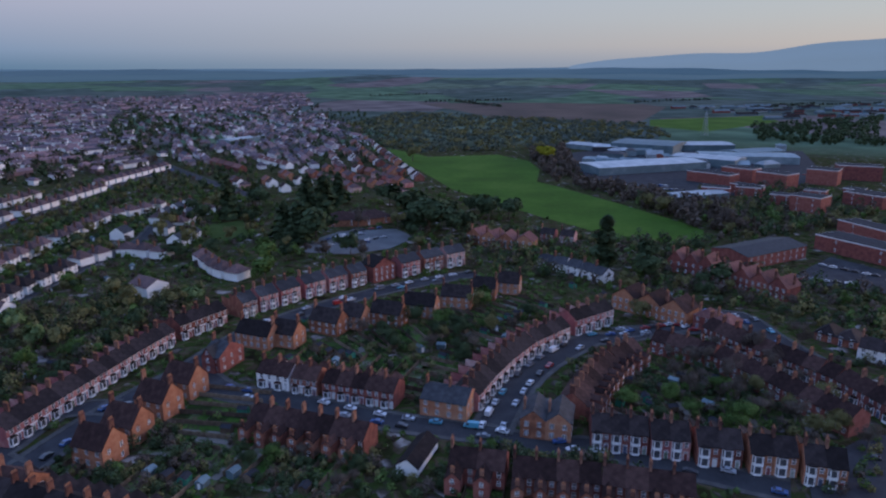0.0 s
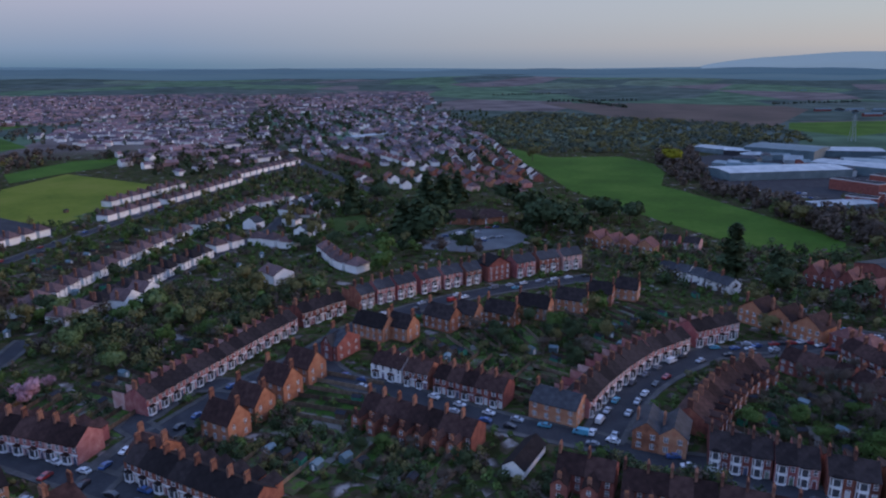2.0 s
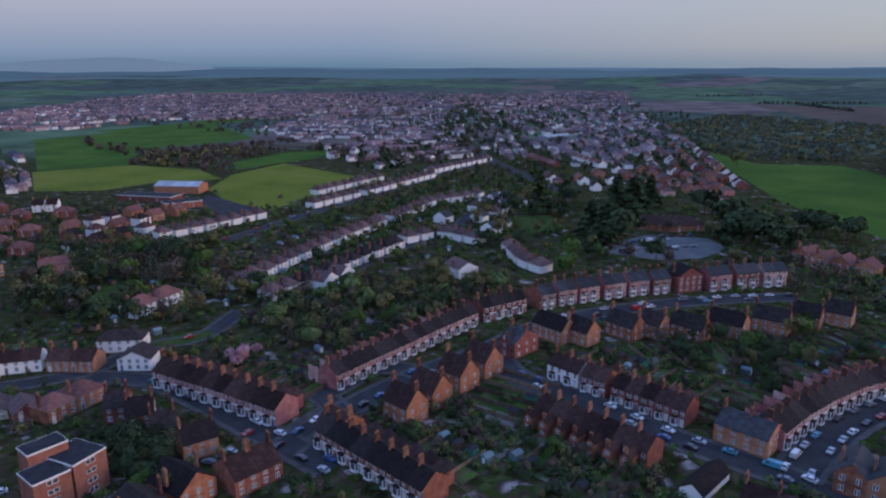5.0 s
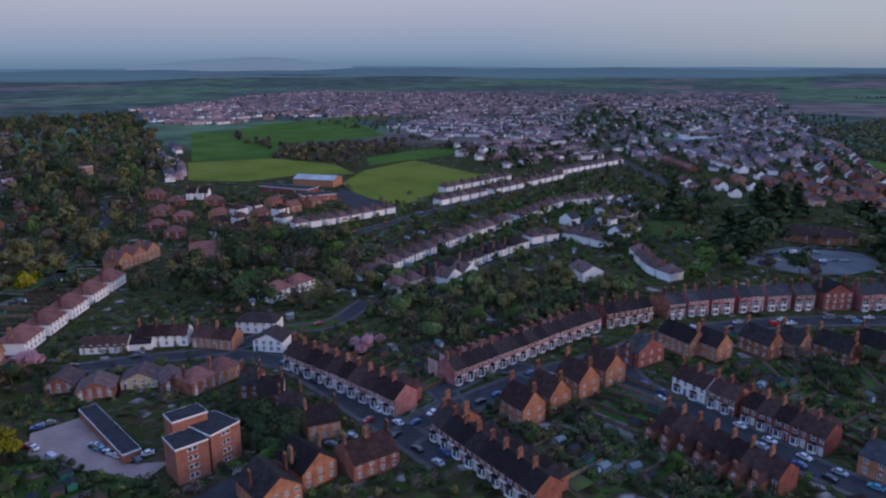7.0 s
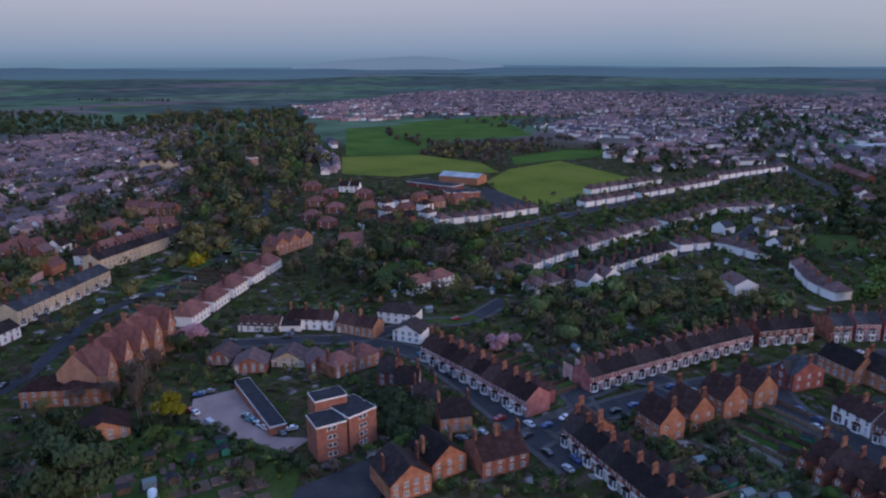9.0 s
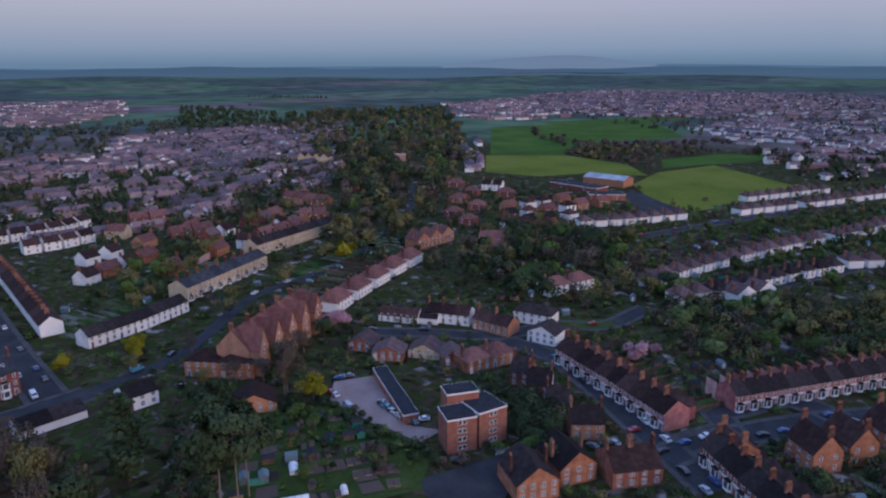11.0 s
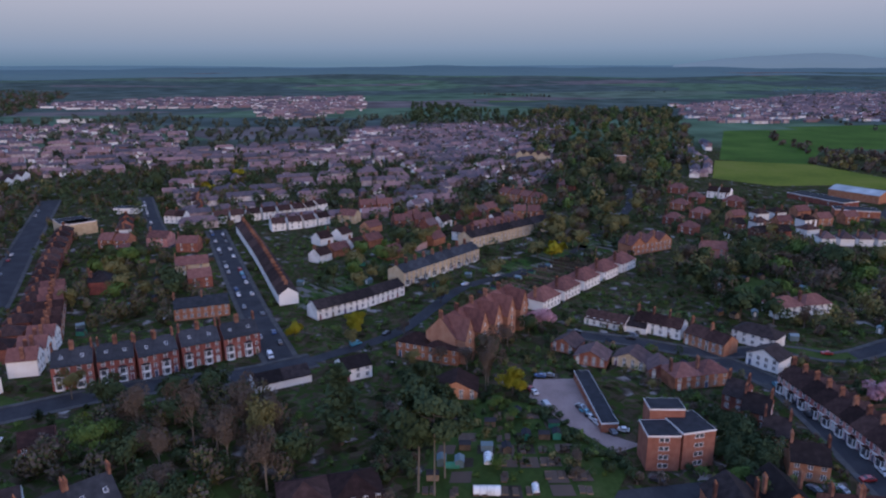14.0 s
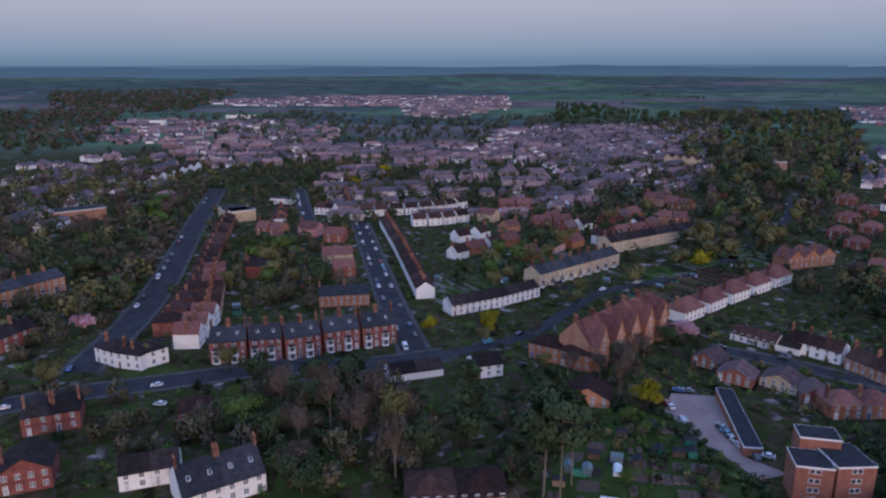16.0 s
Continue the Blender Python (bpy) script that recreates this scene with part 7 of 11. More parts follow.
if free(55.6, 195.0, 1.5):
    shed(55.6, 195.0, 100, 'wood')
if free(77.7, 186.8, 1.5):
    shed(77.7, 186.8, 40, 'glass')
row('semi_detached_house', 'semi-detached house with white rendered front and tiled roof', [(-208.5, 229.1), (-214.0, 272.2), (-216.3, 322.2), (-216.5, 376.7)], 8, 9, 4.5, 8.3, roof='hip', wall=RENDER, tile=TILE_MAUVE, front='windows', stack='one', detail=1, gap=2.4)
gardens([(-208.5, 229.1), (-214.0, 272.2), (-216.3, 322.2), (-216.5, 376.7)], 30, 8.5, 33)
row('semi_detached_house', 'semi-detached house with white rendered front and tiled roof', [(-183.1, 241.7), (-183.8, 266.2), (-182.9, 298.3), (-179.5, 330.3)], 8, 9, 4.5, 8.3, roof='hip', wall=RENDER, tile=SLATE, front='windows', stack='one', detail=1, gap=2.4)
row('semi_detached_house', 'semi-detached house with white rendered front and tiled roof', [(-182.5, 335.6), (-172.2, 358.9), (-145.0, 350.0)], 8, 9, 4.5, 8.3, roof='hip', wall=RENDER, tile=TILE_MAUVE, front='none', stack='one', detail=1, gap=2.4)
row('semi_detached_house', 'semi-detached house with white rendered front and tiled roof', [(-129.0, 286.4), (-121.3, 297.0)], 9, 14, 5, 8, roof='y', wall=RENDER, tile=TILE_MAUVE, front='none', stack='one', detail=1, gap=2.4)
row('semi_detached_house', 'semi-detached house with white rendered front and tiled roof', [(-130.1, 348.0), (-109.4, 318.1), (-95.2, 310.9)], 8, 9, 4.4, 8.2, roof='hip', wall=RENDER, tile=TILE_MAUVE, front='none', stack='one', detail=1, gap=2.4)
row('semi_detached_house', 'semi-detached house with white rendered front and tiled roof', [(-317.4, 283.8), (-307.3, 316.3), (-299.9, 360.8)], 8, 9, 4.5, 8.3, roof='hip', wall=RENDER, tile=TILE_MAUVE, front='none', stack='one', detail=1, gap=2.4)
row('semi_detached_house', 'semi-detached house with white rendered front and tiled roof', [(-289.5, 397.5), (-283.1, 451.2)], 8, 9, 4.5, 8.3, roof='hip', wall=RENDER, tile=TILE_MAUVE, front='none', stack='one', detail=1, gap=2.4)
row('semi_detached_house', 'semi-detached house with white rendered front and tiled roof', [(-317.3, 442.0), (-307.9, 529.6)], 8, 9, 4.5, 8.3, roof='hip', wall=RENDER, tile=TILE_MAUVE, front='none', stack='one', detail=1, gap=2.4)
row('semi_detached_house', 'semi-detached house with white rendered front and tiled roof', [(-281.5, 456.2), (-273.1, 562.6)], 8, 9, 4.5, 8.3, roof='hip', wall=RENDER, tile=TILE_MAUVE, front='none', stack='one', detail=1, gap=2.4)
row('semi_detached_house', 'semi-detached house with white rendered front and tiled roof', [(-284.9, 575.9), (-268.2, 686.5)], 8, 9, 4.5, 8.3, roof='hip', wall=RENDER, tile=TILE_MAUVE, front='none', stack='one', detail=1, gap=2.4)
row('semi_detached_house', 'semi-detached house with white rendered front and tiled roof', [(-215.1, 382.7), (-217.0, 447.2), (-198.8, 475.0)], 8, 9, 4.5, 8.3, roof='hip', wall=RENDER, tile=TILE_MAUVE, front='none', stack='one', detail=1, gap=2.4)
row('bungalow', 'low rendered bungalow with dark slate roof', [(-227.2, 117.9), (-219.4, 126.4)], 9, 9, 2.8, 5.4, n=1, gap=0, roof='x', wall=RENDER, tile=SLATE, front='none', stack='none', detail=1)
row('semi_detached_house', 'white rendered house with mauve roof behind the semis', [(-187.1, 223.6), (-184.4, 251.4)], 9, 9, 4.4, 8.0, n=3, gap=1.5, roof='hip', wall=RENDER, tile=TILE_MAUVE, front='none', stack='one', detail=1)
row('semi_detached_house', 'white rendered house with mauve roof behind the semis', [(-175.9, 245.6), (-173.7, 269.2)], 9, 9, 4.4, 8.0, n=2, gap=1.5, roof='y', wall=RENDER, tile=TILE_MAUVE, front='none', stack='one', detail=1)
row('house', 'pale house with grey roof near the park trees', [(-173.2, 443.2), (-162.9, 453.1)], 9, 9, 4.4, 7.6, n=2, gap=1.5, roof='x', wall=RENDER, tile=SLATE_BL, front='none', stack='one', detail=1)
row('house', 'small brick house with red roof beside the through road', [(-240.3, 717.2), (-192.9, 657.1)], 9, 8, 4.4, 7.6, n=4, gap=1.5, roof='x', wall=BRICK, tile=TILE_RED, front='none', stack='one', detail=1)
row('house', 'small white house with red roof beside the through road', [(-197.0, 737.5), (-153.1, 678.4)], 9, 8, 4.4, 7.6, n=5, gap=1.5, roof='x', wall=RENDER, tile=TILE_RED, front='none', stack='one', detail=1)
row('works_building', 'long low hall with pale sheet roof among houses', [(-275.9, 907.0), (-244.1, 969.9)], 9, 22, 5, 6.5, n=1, gap=0, roof='x', wall=METAL_B, tile=METAL_W, front='none', stack='none', detail=1)
row('house', 'white gabled house with brown roof above the main road', [(-576.7, -234.1), (-621.7, -225.0), (-674.6, -219.8)], 9, 9, 5, 8.6, n=6, gap=1.5, roof='y', wall=RENDER, tile=TILE, front='none', stack='one', detail=1)
row('mansion', 'large pink-brown building with flat parapet among trees', [(-429.9, -234.1), (-446.5, -209.2)], 9, 14, 9, 9, n=1, gap=0, roof='flat', wall=MANSION, tile=LEAD, front='none', stack='none', detail=1)
row('block_of_flats', 'pale grey block of flats with flat roof', [(-433.5, -125.3), (-442.0, -112.1)], 9, 12, 8, 8, n=1, gap=0, roof='flat', wall=CREAM, tile=LEAD, front='none', stack='none', detail=1)
row('house', 'orange-brick house with tiled roof between the roads', [(-368.7, -92.2), (-372.4, -79.5)], 9, 9, 5.6, 9, n=2, gap=1.5, roof='x', wall=BRICK_OR, tile=TILE_RED, front='none', stack='one', detail=1)
row('villa', 'red-brick villa with dark roof and tall chimney', [(-315.9, -87.1), (-315.2, -77.4)], 9, 9, 6.4, 9.6, n=1, gap=0, roof='hip', wall=BRICK_RED, tile=SLATE, front='none', stack='one', detail=1)
TOWN = [("house", "small brick house with mauve tiled roof", 9, 8, 4.0, 7.0, dict(roof="x", wall=BRICK, tile=TILE_MAUVE, front="none", stack="one")),
        ("house", "small brick house with red tiled roof", 11, 8, 4.0, 7.0, dict(roof="x", wall=BRICK_OR, tile=TILE_RED, front="none", stack="one")),
        ("house", "small pink-washed house with mauve hipped roof", 9, 8, 4.0, 6.8, dict(roof="hip", wall=PINK, tile=TILE_MAUVE, front="none", stack="one")),
        ("house", "small white rendered house with brown roof", 9, 8, 4.0, 7.0, dict(roof="x", wall=RENDER, tile=TILE, front="none", stack="one"))]
PALE_SEMI = [("semi_detached_house", "white rendered semi-detached house with mauve tiled roof", 9, 9, 4.1, 7.4, dict(roof="hip", wall=RENDER, tile=TILE_MAUVE, front="none", stack="one")),
             ("house", "pale rendered house with grey slate roof", 10, 9, 4.1, 7.2, dict(roof="x", wall=RENDER, tile=SLATE_BL, front="none", stack="one"))]
SEMI = [("semi_detached_house", "white rendered semi-detached house with brown roof", 9, 8, 5, 8, dict(roof="hip", wall=RENDER, tile=TILE, front="windows", stack="one")),
        ("house", "brick house with grey roof", 9, 8, 5, 8, dict(roof="x", wall=BRICK, tile=SLATE, front="windows", stack="one")),
        ("house", "brick house with red tile roof", 10, 8, 5, 8, dict(roof="x", wall=BRICK_OR, tile=TILE_RED, front="windows", stack="one"))]
estate([(-186.9, 381.1), (-210.2, 491.6), (-169.1, 493.2), (-138.8, 395.0), (-135.1, 350.0), (-160.4, 354.3)], 84.5, 14, 21, PALE_SEMI, limit=34)
estate([(-191.7, 579.7), (-123.6, 677.6), (-46.4, 676.4), (-11.3, 563.5), (-40.8, 526.1), (-106.2, 578.6), (-131.8, 527.1)], -59.6, 15, 24, TOWN, limit=60, detail=0)
estate([(-130.7, 718.2), (-113.4, 978.2), (-58.2, 762.5), (-11.8, 591.8), (-39.9, 577.7)], -75.9, 14, 20, TOWN, limit=50, detail=0)
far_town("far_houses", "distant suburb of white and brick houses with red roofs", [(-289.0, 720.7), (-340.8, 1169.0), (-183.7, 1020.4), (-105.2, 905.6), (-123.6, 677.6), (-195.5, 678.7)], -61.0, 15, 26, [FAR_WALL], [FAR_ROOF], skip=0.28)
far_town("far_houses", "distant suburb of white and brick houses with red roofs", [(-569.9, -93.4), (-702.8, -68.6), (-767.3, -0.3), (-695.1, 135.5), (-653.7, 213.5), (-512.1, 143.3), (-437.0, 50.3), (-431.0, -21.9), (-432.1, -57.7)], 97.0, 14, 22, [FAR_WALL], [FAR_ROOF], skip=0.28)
estate([(-407.2, 6.3), (-436.5, 68.4), (-470.2, 140.0), (-418.0, 146.2), (-377.3, 94.5), (-333.5, 38.9), (-334.3, 10.7)], 128.8, 12.5, 24, TOWN, limit=46)
estate([(-433.9, -115.1), (-519.6, -85.6), (-542.2, -44.8), (-431.6, -39.8), (-381.9, -64.2), (-370.3, -90.0)], 12.1, 15, 24, SEMI, limit=30)
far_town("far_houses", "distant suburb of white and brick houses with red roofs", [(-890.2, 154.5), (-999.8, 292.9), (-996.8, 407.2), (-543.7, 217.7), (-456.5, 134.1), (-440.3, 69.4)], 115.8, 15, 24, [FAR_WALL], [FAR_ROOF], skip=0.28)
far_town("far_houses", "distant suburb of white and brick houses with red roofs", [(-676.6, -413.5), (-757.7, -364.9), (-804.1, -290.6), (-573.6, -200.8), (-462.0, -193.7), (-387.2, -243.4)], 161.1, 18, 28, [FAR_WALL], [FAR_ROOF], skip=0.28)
estate([(-383.0, 263.3), (-405.0, 330.6), (-359.7, 346.5), (-327.1, 285.2), (-323.5, 233.8)], 91.3, 16, 22, SEMI, limit=14)
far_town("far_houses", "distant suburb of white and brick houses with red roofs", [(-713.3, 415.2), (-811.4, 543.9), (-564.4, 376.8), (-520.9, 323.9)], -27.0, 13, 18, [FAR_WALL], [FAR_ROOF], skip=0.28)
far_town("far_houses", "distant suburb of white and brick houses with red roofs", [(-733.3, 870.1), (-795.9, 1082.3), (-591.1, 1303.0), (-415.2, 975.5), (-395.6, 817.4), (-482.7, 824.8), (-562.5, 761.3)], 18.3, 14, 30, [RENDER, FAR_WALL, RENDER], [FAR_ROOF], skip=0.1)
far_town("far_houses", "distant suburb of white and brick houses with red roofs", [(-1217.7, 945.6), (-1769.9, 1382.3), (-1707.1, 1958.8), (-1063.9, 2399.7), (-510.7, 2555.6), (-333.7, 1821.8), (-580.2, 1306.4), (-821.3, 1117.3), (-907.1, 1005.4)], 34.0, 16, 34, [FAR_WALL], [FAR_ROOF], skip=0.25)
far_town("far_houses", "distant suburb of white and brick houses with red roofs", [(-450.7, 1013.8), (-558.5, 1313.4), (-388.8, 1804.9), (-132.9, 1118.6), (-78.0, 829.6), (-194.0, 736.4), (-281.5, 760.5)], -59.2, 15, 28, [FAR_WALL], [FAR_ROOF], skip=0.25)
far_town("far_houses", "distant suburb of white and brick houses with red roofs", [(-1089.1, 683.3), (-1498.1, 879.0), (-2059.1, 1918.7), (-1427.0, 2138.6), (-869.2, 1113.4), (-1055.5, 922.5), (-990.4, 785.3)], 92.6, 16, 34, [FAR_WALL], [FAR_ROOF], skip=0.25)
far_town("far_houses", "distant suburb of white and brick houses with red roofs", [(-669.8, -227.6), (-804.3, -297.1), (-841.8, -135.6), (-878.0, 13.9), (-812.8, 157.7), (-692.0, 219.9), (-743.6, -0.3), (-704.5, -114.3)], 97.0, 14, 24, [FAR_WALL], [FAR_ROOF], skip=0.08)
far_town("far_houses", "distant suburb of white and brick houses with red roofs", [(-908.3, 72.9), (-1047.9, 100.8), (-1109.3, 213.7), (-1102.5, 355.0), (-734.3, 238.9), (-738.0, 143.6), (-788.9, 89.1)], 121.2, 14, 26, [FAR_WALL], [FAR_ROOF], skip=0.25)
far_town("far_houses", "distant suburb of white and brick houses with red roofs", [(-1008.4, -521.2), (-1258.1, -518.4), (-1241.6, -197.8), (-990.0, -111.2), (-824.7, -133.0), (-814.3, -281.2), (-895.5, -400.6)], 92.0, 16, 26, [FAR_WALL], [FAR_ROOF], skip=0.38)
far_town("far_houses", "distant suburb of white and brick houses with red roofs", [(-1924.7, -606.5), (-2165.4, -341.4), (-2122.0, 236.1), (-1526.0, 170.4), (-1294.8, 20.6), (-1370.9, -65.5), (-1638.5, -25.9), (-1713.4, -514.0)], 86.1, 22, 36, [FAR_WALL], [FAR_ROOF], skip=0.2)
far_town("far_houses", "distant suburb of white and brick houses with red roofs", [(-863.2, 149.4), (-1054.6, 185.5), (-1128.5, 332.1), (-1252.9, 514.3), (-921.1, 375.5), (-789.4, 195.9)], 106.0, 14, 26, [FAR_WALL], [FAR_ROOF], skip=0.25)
far_town("far_houses", "distant suburb of white and brick houses with red roofs", [(536.0, 1703.9), (1112.6, 1806.2), (866.1, 1400.5), (601.3, 1263.4)], 11.5, 26, 40, [BRICK_RED, METAL_W, METAL_B], [SLATE, METAL_B], skip=0.55, w=16)
patch('field', [(-93.2, 860.6), (-57.3, 842.0), (-15.2, 771.5), (61.1, 790.4), (89.9, 736.6), (93.5, 674.3), (81.1, 599.6), (94.5, 576.0), (129.1, 497.2), (151.5, 440.1), (158.6, 414.5), (151.4, 394.4), (124.3, 386.5), (93.7, 409.1), (65.8, 453.1), (39.5, 502.5), (7.2, 563.3), (-24.4, 676.1)], GRASS, 'large green playing field with a hedge', 'field')
patch('field', [(-929.0, 636.2), (-915.7, 774.7), (-910.7, 964.1), (-652.6, 767.2), (-698.0, 609.8), (-581.4, 495.5), (-646.2, 441.2)], GRASS, 'green meadow beyond the school', 'field')
patch('field', [(-641.0, 432.4), (-590.5, 507.3), (-504.9, 510.3), (-443.0, 474.1), (-483.5, 436.2), (-491.1, 388.2), (-538.4, 362.4)], GRASS_Y, 'yellowing grass field', 'field')
patch('field', [(-452.4, 495.9), (-457.4, 579.7), (-333.2, 533.3), (-314.4, 434.5), (-315.1, 382.0), (-363.4, 392.5), (-415.7, 427.4)], GRASS_Y, 'yellowing grass field', 'field')
patch('field', [(-513.7, 567.2), (-512.5, 659.2), (-465.7, 716.7), (-451.0, 619.7), (-464.3, 578.9), (-469.7, 523.2)], GRASS, 'green meadow', 'field')
patch('field', [(-961.0, 761.9), (-957.3, 1045.9), (-890.1, 1069.8), (-877.3, 958.8), (-878.2, 749.1)], GRASS, 'green meadow strip', 'field')
patch('field', [(382.6, 1310.3), (635.0, 1407.9), (595.3, 1250.6), (399.3, 1069.3), (340.2, 1162.4)], GRASS, 'bright green field behind the works', 'field')
patch('field', [(-2735.3, 760.6), (-2344.8, 1009.9), (-1774.0, 809.5), (-1767.3, 522.0)], GRASS, 'green hillside field', 'field')
patch('field', [(-314.2, 2758.5), (434.9, 2547.0), (536.0, 1703.9), (340.6, 1232.6), (121.8, 1318.0), (-102.0, 2004.3)], SOIL, 'reddish-brown open field', 'field')
patch('field', [(-297.0, 3618.3), (226.9, 3791.1), (266.7, 2912.3), (-204.7, 2751.8)], GRASS, 'pale green far field', 'field')
patch('field', [(-1338.7, 2781.3), (-1125.0, 3365.8), (-940.0, 2888.2), (-1151.9, 2491.8)], SOIL, 'pale brown far field', 'field')
patch('field', [(-160.2, 48.7), (-162.1, 73.3), (-141.8, 80.7), (-129.6, 70.0)], LAWN, 'allotment grass beside the hedge', 'field')
patch('field', [(-189.3, 40.4), (-177.1, 68.3), (-150.7, 75.7), (-127.7, 69.3), (-135.8, 22.7), (-163.6, 35.0)], LAWN, 'allotment plots on rough grass', 'field')
patch('field', [(-277.2, 196.3), (-273.9, 215.4), (-246.6, 214.8), (-243.5, 191.2), (-259.6, 186.9)], LAWN, 'green lawn among trees', 'field')
patch('field', [(-202.5, 164.3), (-190.5, 187.0), (-182.8, 185.8), (-186.0, 170.5)], LAWN, 'green verge by the junction', 'field')
patch('field', [(-212.1, -104.0), (-218.3, -87.9), (-211.5, -80.0), (-206.8, -96.4)], LAWN, 'lawn behind the white house', 'field')
patch('field', [(-185.1, -95.6), (-191.9, -85.2), (-184.7, -80.0), (-179.1, -89.7)], LAWN, 'lawn of a corner garden', 'field')
patch('field', [(-159.8, -38.3), (-164.9, -24.5), (-149.2, -17.1), (-140.5, -26.6), (-142.9, -37.5)], LAWN, 'shaded lawn below tall trees', 'field')
patch('field', [(-151.5, 429.8), (-131.1, 446.3), (-114.8, 399.5), (-130.5, 386.1)], LAWN, 'lawn in the park', 'field')
row('warehouse', 'large pale industrial warehouse with low sheet roof', [(141.6, 630.7), (254.3, 671.9)], 60, 40, 8, 9.5, n=1, roof='x', wall=METAL_B, tile=METAL_W, front='none', stack='none', detail=0, side=0.3)
row('warehouse', 'large pale industrial warehouse with low sheet roof', [(231.5, 712.4), (281.4, 671.5)], 60, 35, 9, 10.5, n=1, roof='x', wall=METAL_B, tile=METAL_W, front='none', stack='none', detail=0, side=0.3)
row('warehouse', 'large pale industrial warehouse with low sheet roof', [(195.8, 820.2), (256.5, 781.8)], 60, 60, 11, 12.5, n=1, roof='x', wall=METAL_B, tile=METAL_B, front='none', stack='none', detail=0, side=0.3)
row('warehouse', 'large pale industrial warehouse with low sheet roof', [(266.2, 720.5), (359.2, 702.0)], 60, 40, 8, 9.5, n=1, roof='x', wall=METAL_B, tile=METAL_B, front='none', stack='none', detail=0, side=0.3)
row('warehouse', 'large pale industrial warehouse with low sheet roof', [(142.2, 713.9), (199.9, 672.7)], 60, 20, 6, 7.5, n=1, roof='x', wall=METAL_B, tile=METAL_B, front='none', stack='none', detail=0, side=0.3)
row('warehouse', 'large pale industrial warehouse with low sheet roof', [(148.9, 856.0), (182.6, 820.4)], 60, 30, 6, 7.5, n=1, roof='x', wall=METAL_B, tile=METAL_W, front='none', stack='none', detail=0, side=0.3)
row('warehouse', 'large pale industrial warehouse with low sheet roof', [(274.8, 818.8), (340.4, 817.5)], 60, 40, 8, 9.5, n=1, roof='x', wall=METAL_B, tile=METAL_W, front='none', stack='none', detail=0, side=0.3)
row('warehouse', 'large pale industrial warehouse with low sheet roof', [(171.3, 501.0), (215.3, 518.4)], 60, 18, 5, 6.5, n=1, roof='x', wall=METAL_B, tile=METAL_W, front='none', stack='none', detail=0, side=0.3)
row('warehouse', 'large pale industrial warehouse with low sheet roof', [(312.2, 733.0), (370.2, 755.2)], 60, 30, 9, 10.5, n=1, roof='x', wall=METAL_B, tile=METAL_B, front='none', stack='none', detail=0, side=0.3)
row('office_block', 'red-brick office block with flat roof', [(244.0, 609.8), (262.2, 588.2)], 30, 16, 13, 13, n=1, roof='flat', wall=BRICK_RED, front='windows', stack='none', storeys=3, detail=1)
row('office_block', 'red-brick office block with flat roof', [(212.2, 603.9), (237.4, 574.1)], 30, 16, 10, 10, n=1, roof='flat', wall=BRICK_RED, front='windows', stack='none', storeys=3, detail=1)
row('office_block', 'red-brick office block with flat roof', [(258.4, 573.9), (273.9, 552.0)], 30, 18, 14, 14, n=1, roof='flat', wall=BRICK_RED, front='windows', stack='none', storeys=3, detail=1)
row('office_block', 'red-brick office block with flat roof', [(307.5, 587.6), (326.0, 573.0)], 30, 20, 14, 14, n=1, roof='flat', wall=BRICK_RED, front='windows', stack='none', storeys=3, detail=1)
row('office_block', 'red-brick office block with flat roof', [(345.2, 608.4), (377.2, 595.6)], 30, 20, 14, 14, n=1, roof='flat', wall=BRICK_RED, front='windows', stack='none', storeys=3, detail=1)
row('office_block', 'red-brick office block with flat roof', [(226.8, 547.5), (239.4, 529.9)], 30, 12, 8, 8, n=1, roof='flat', wall=BRICK_RED, front='windows', stack='none', storeys=3, detail=1)
row('office_block', 'red-brick office block with flat roof', [(239.5, 475.6), (253.1, 460.2)], 30, 18, 12, 12, n=1, roof='flat', wall=BRICK_RED, front='windows', stack='none', storeys=3, detail=1)
row('office_block', 'red-brick office block with flat roof', [(290.1, 499.7), (303.8, 474.9)], 30, 20, 10, 10, n=1, roof='flat', wall=BRICK_RED, front='windows', stack='none', storeys=3, detail=1)
row('works_building', 'brick works with blue-grey glazed ridge roof', [(149.3, 329.3), (189.3, 352.0)], 30, 22, 7, 9.5, n=1, roof='x', wall=BRICK_RED, tile=SLATE_BL, front='windows', stack='none', side=0.3)
row('works_building', 'long brick works with flat roof', [(203.3, 370.6), (224.9, 326.8)], 30, 18, 9, 9, n=1, roof='flat', wall=BRICK_RED, front='windows', stack='none', detail=1)
row('works_building', 'brick works wing with flat roof', [(235.9, 407.8), (248.8, 364.2)], 30, 14, 9, 9, n=1, roof='flat', wall=BRICK_RED, front='windows', stack='none', detail=1)
patch('car_park', [(165.4, 317.8), (203.1, 353.0), (216.1, 326.9), (194.8, 292.1), (169.4, 304.5)], ASPHALT, 'works car park with pale parked vans', 'car park')
cars_along([(167.2, 313.3), (189.9, 304.4)], 0, 4, 0.9)
cars_along([(188.9, 337.1), (205.6, 317.5)], 0, 4, 0.9)
row('sports_hall', 'school sports hall with pale curved roof', [(-441.9, 396.6), (-407.4, 408.7)], 30, 18, 6.5, 9.5, n=1, roof='x', wall=BRICK_OR, tile=METAL_W, front='none', stack='none', side=0.3)
row('school_building', 'low school building with dark flat roof', [(-444.4, 363.0), (-399.4, 372.2)], 30, 16, 4.5, 4.5, n=1, roof='flat', wall=BRICK, front='windows', stack='none')
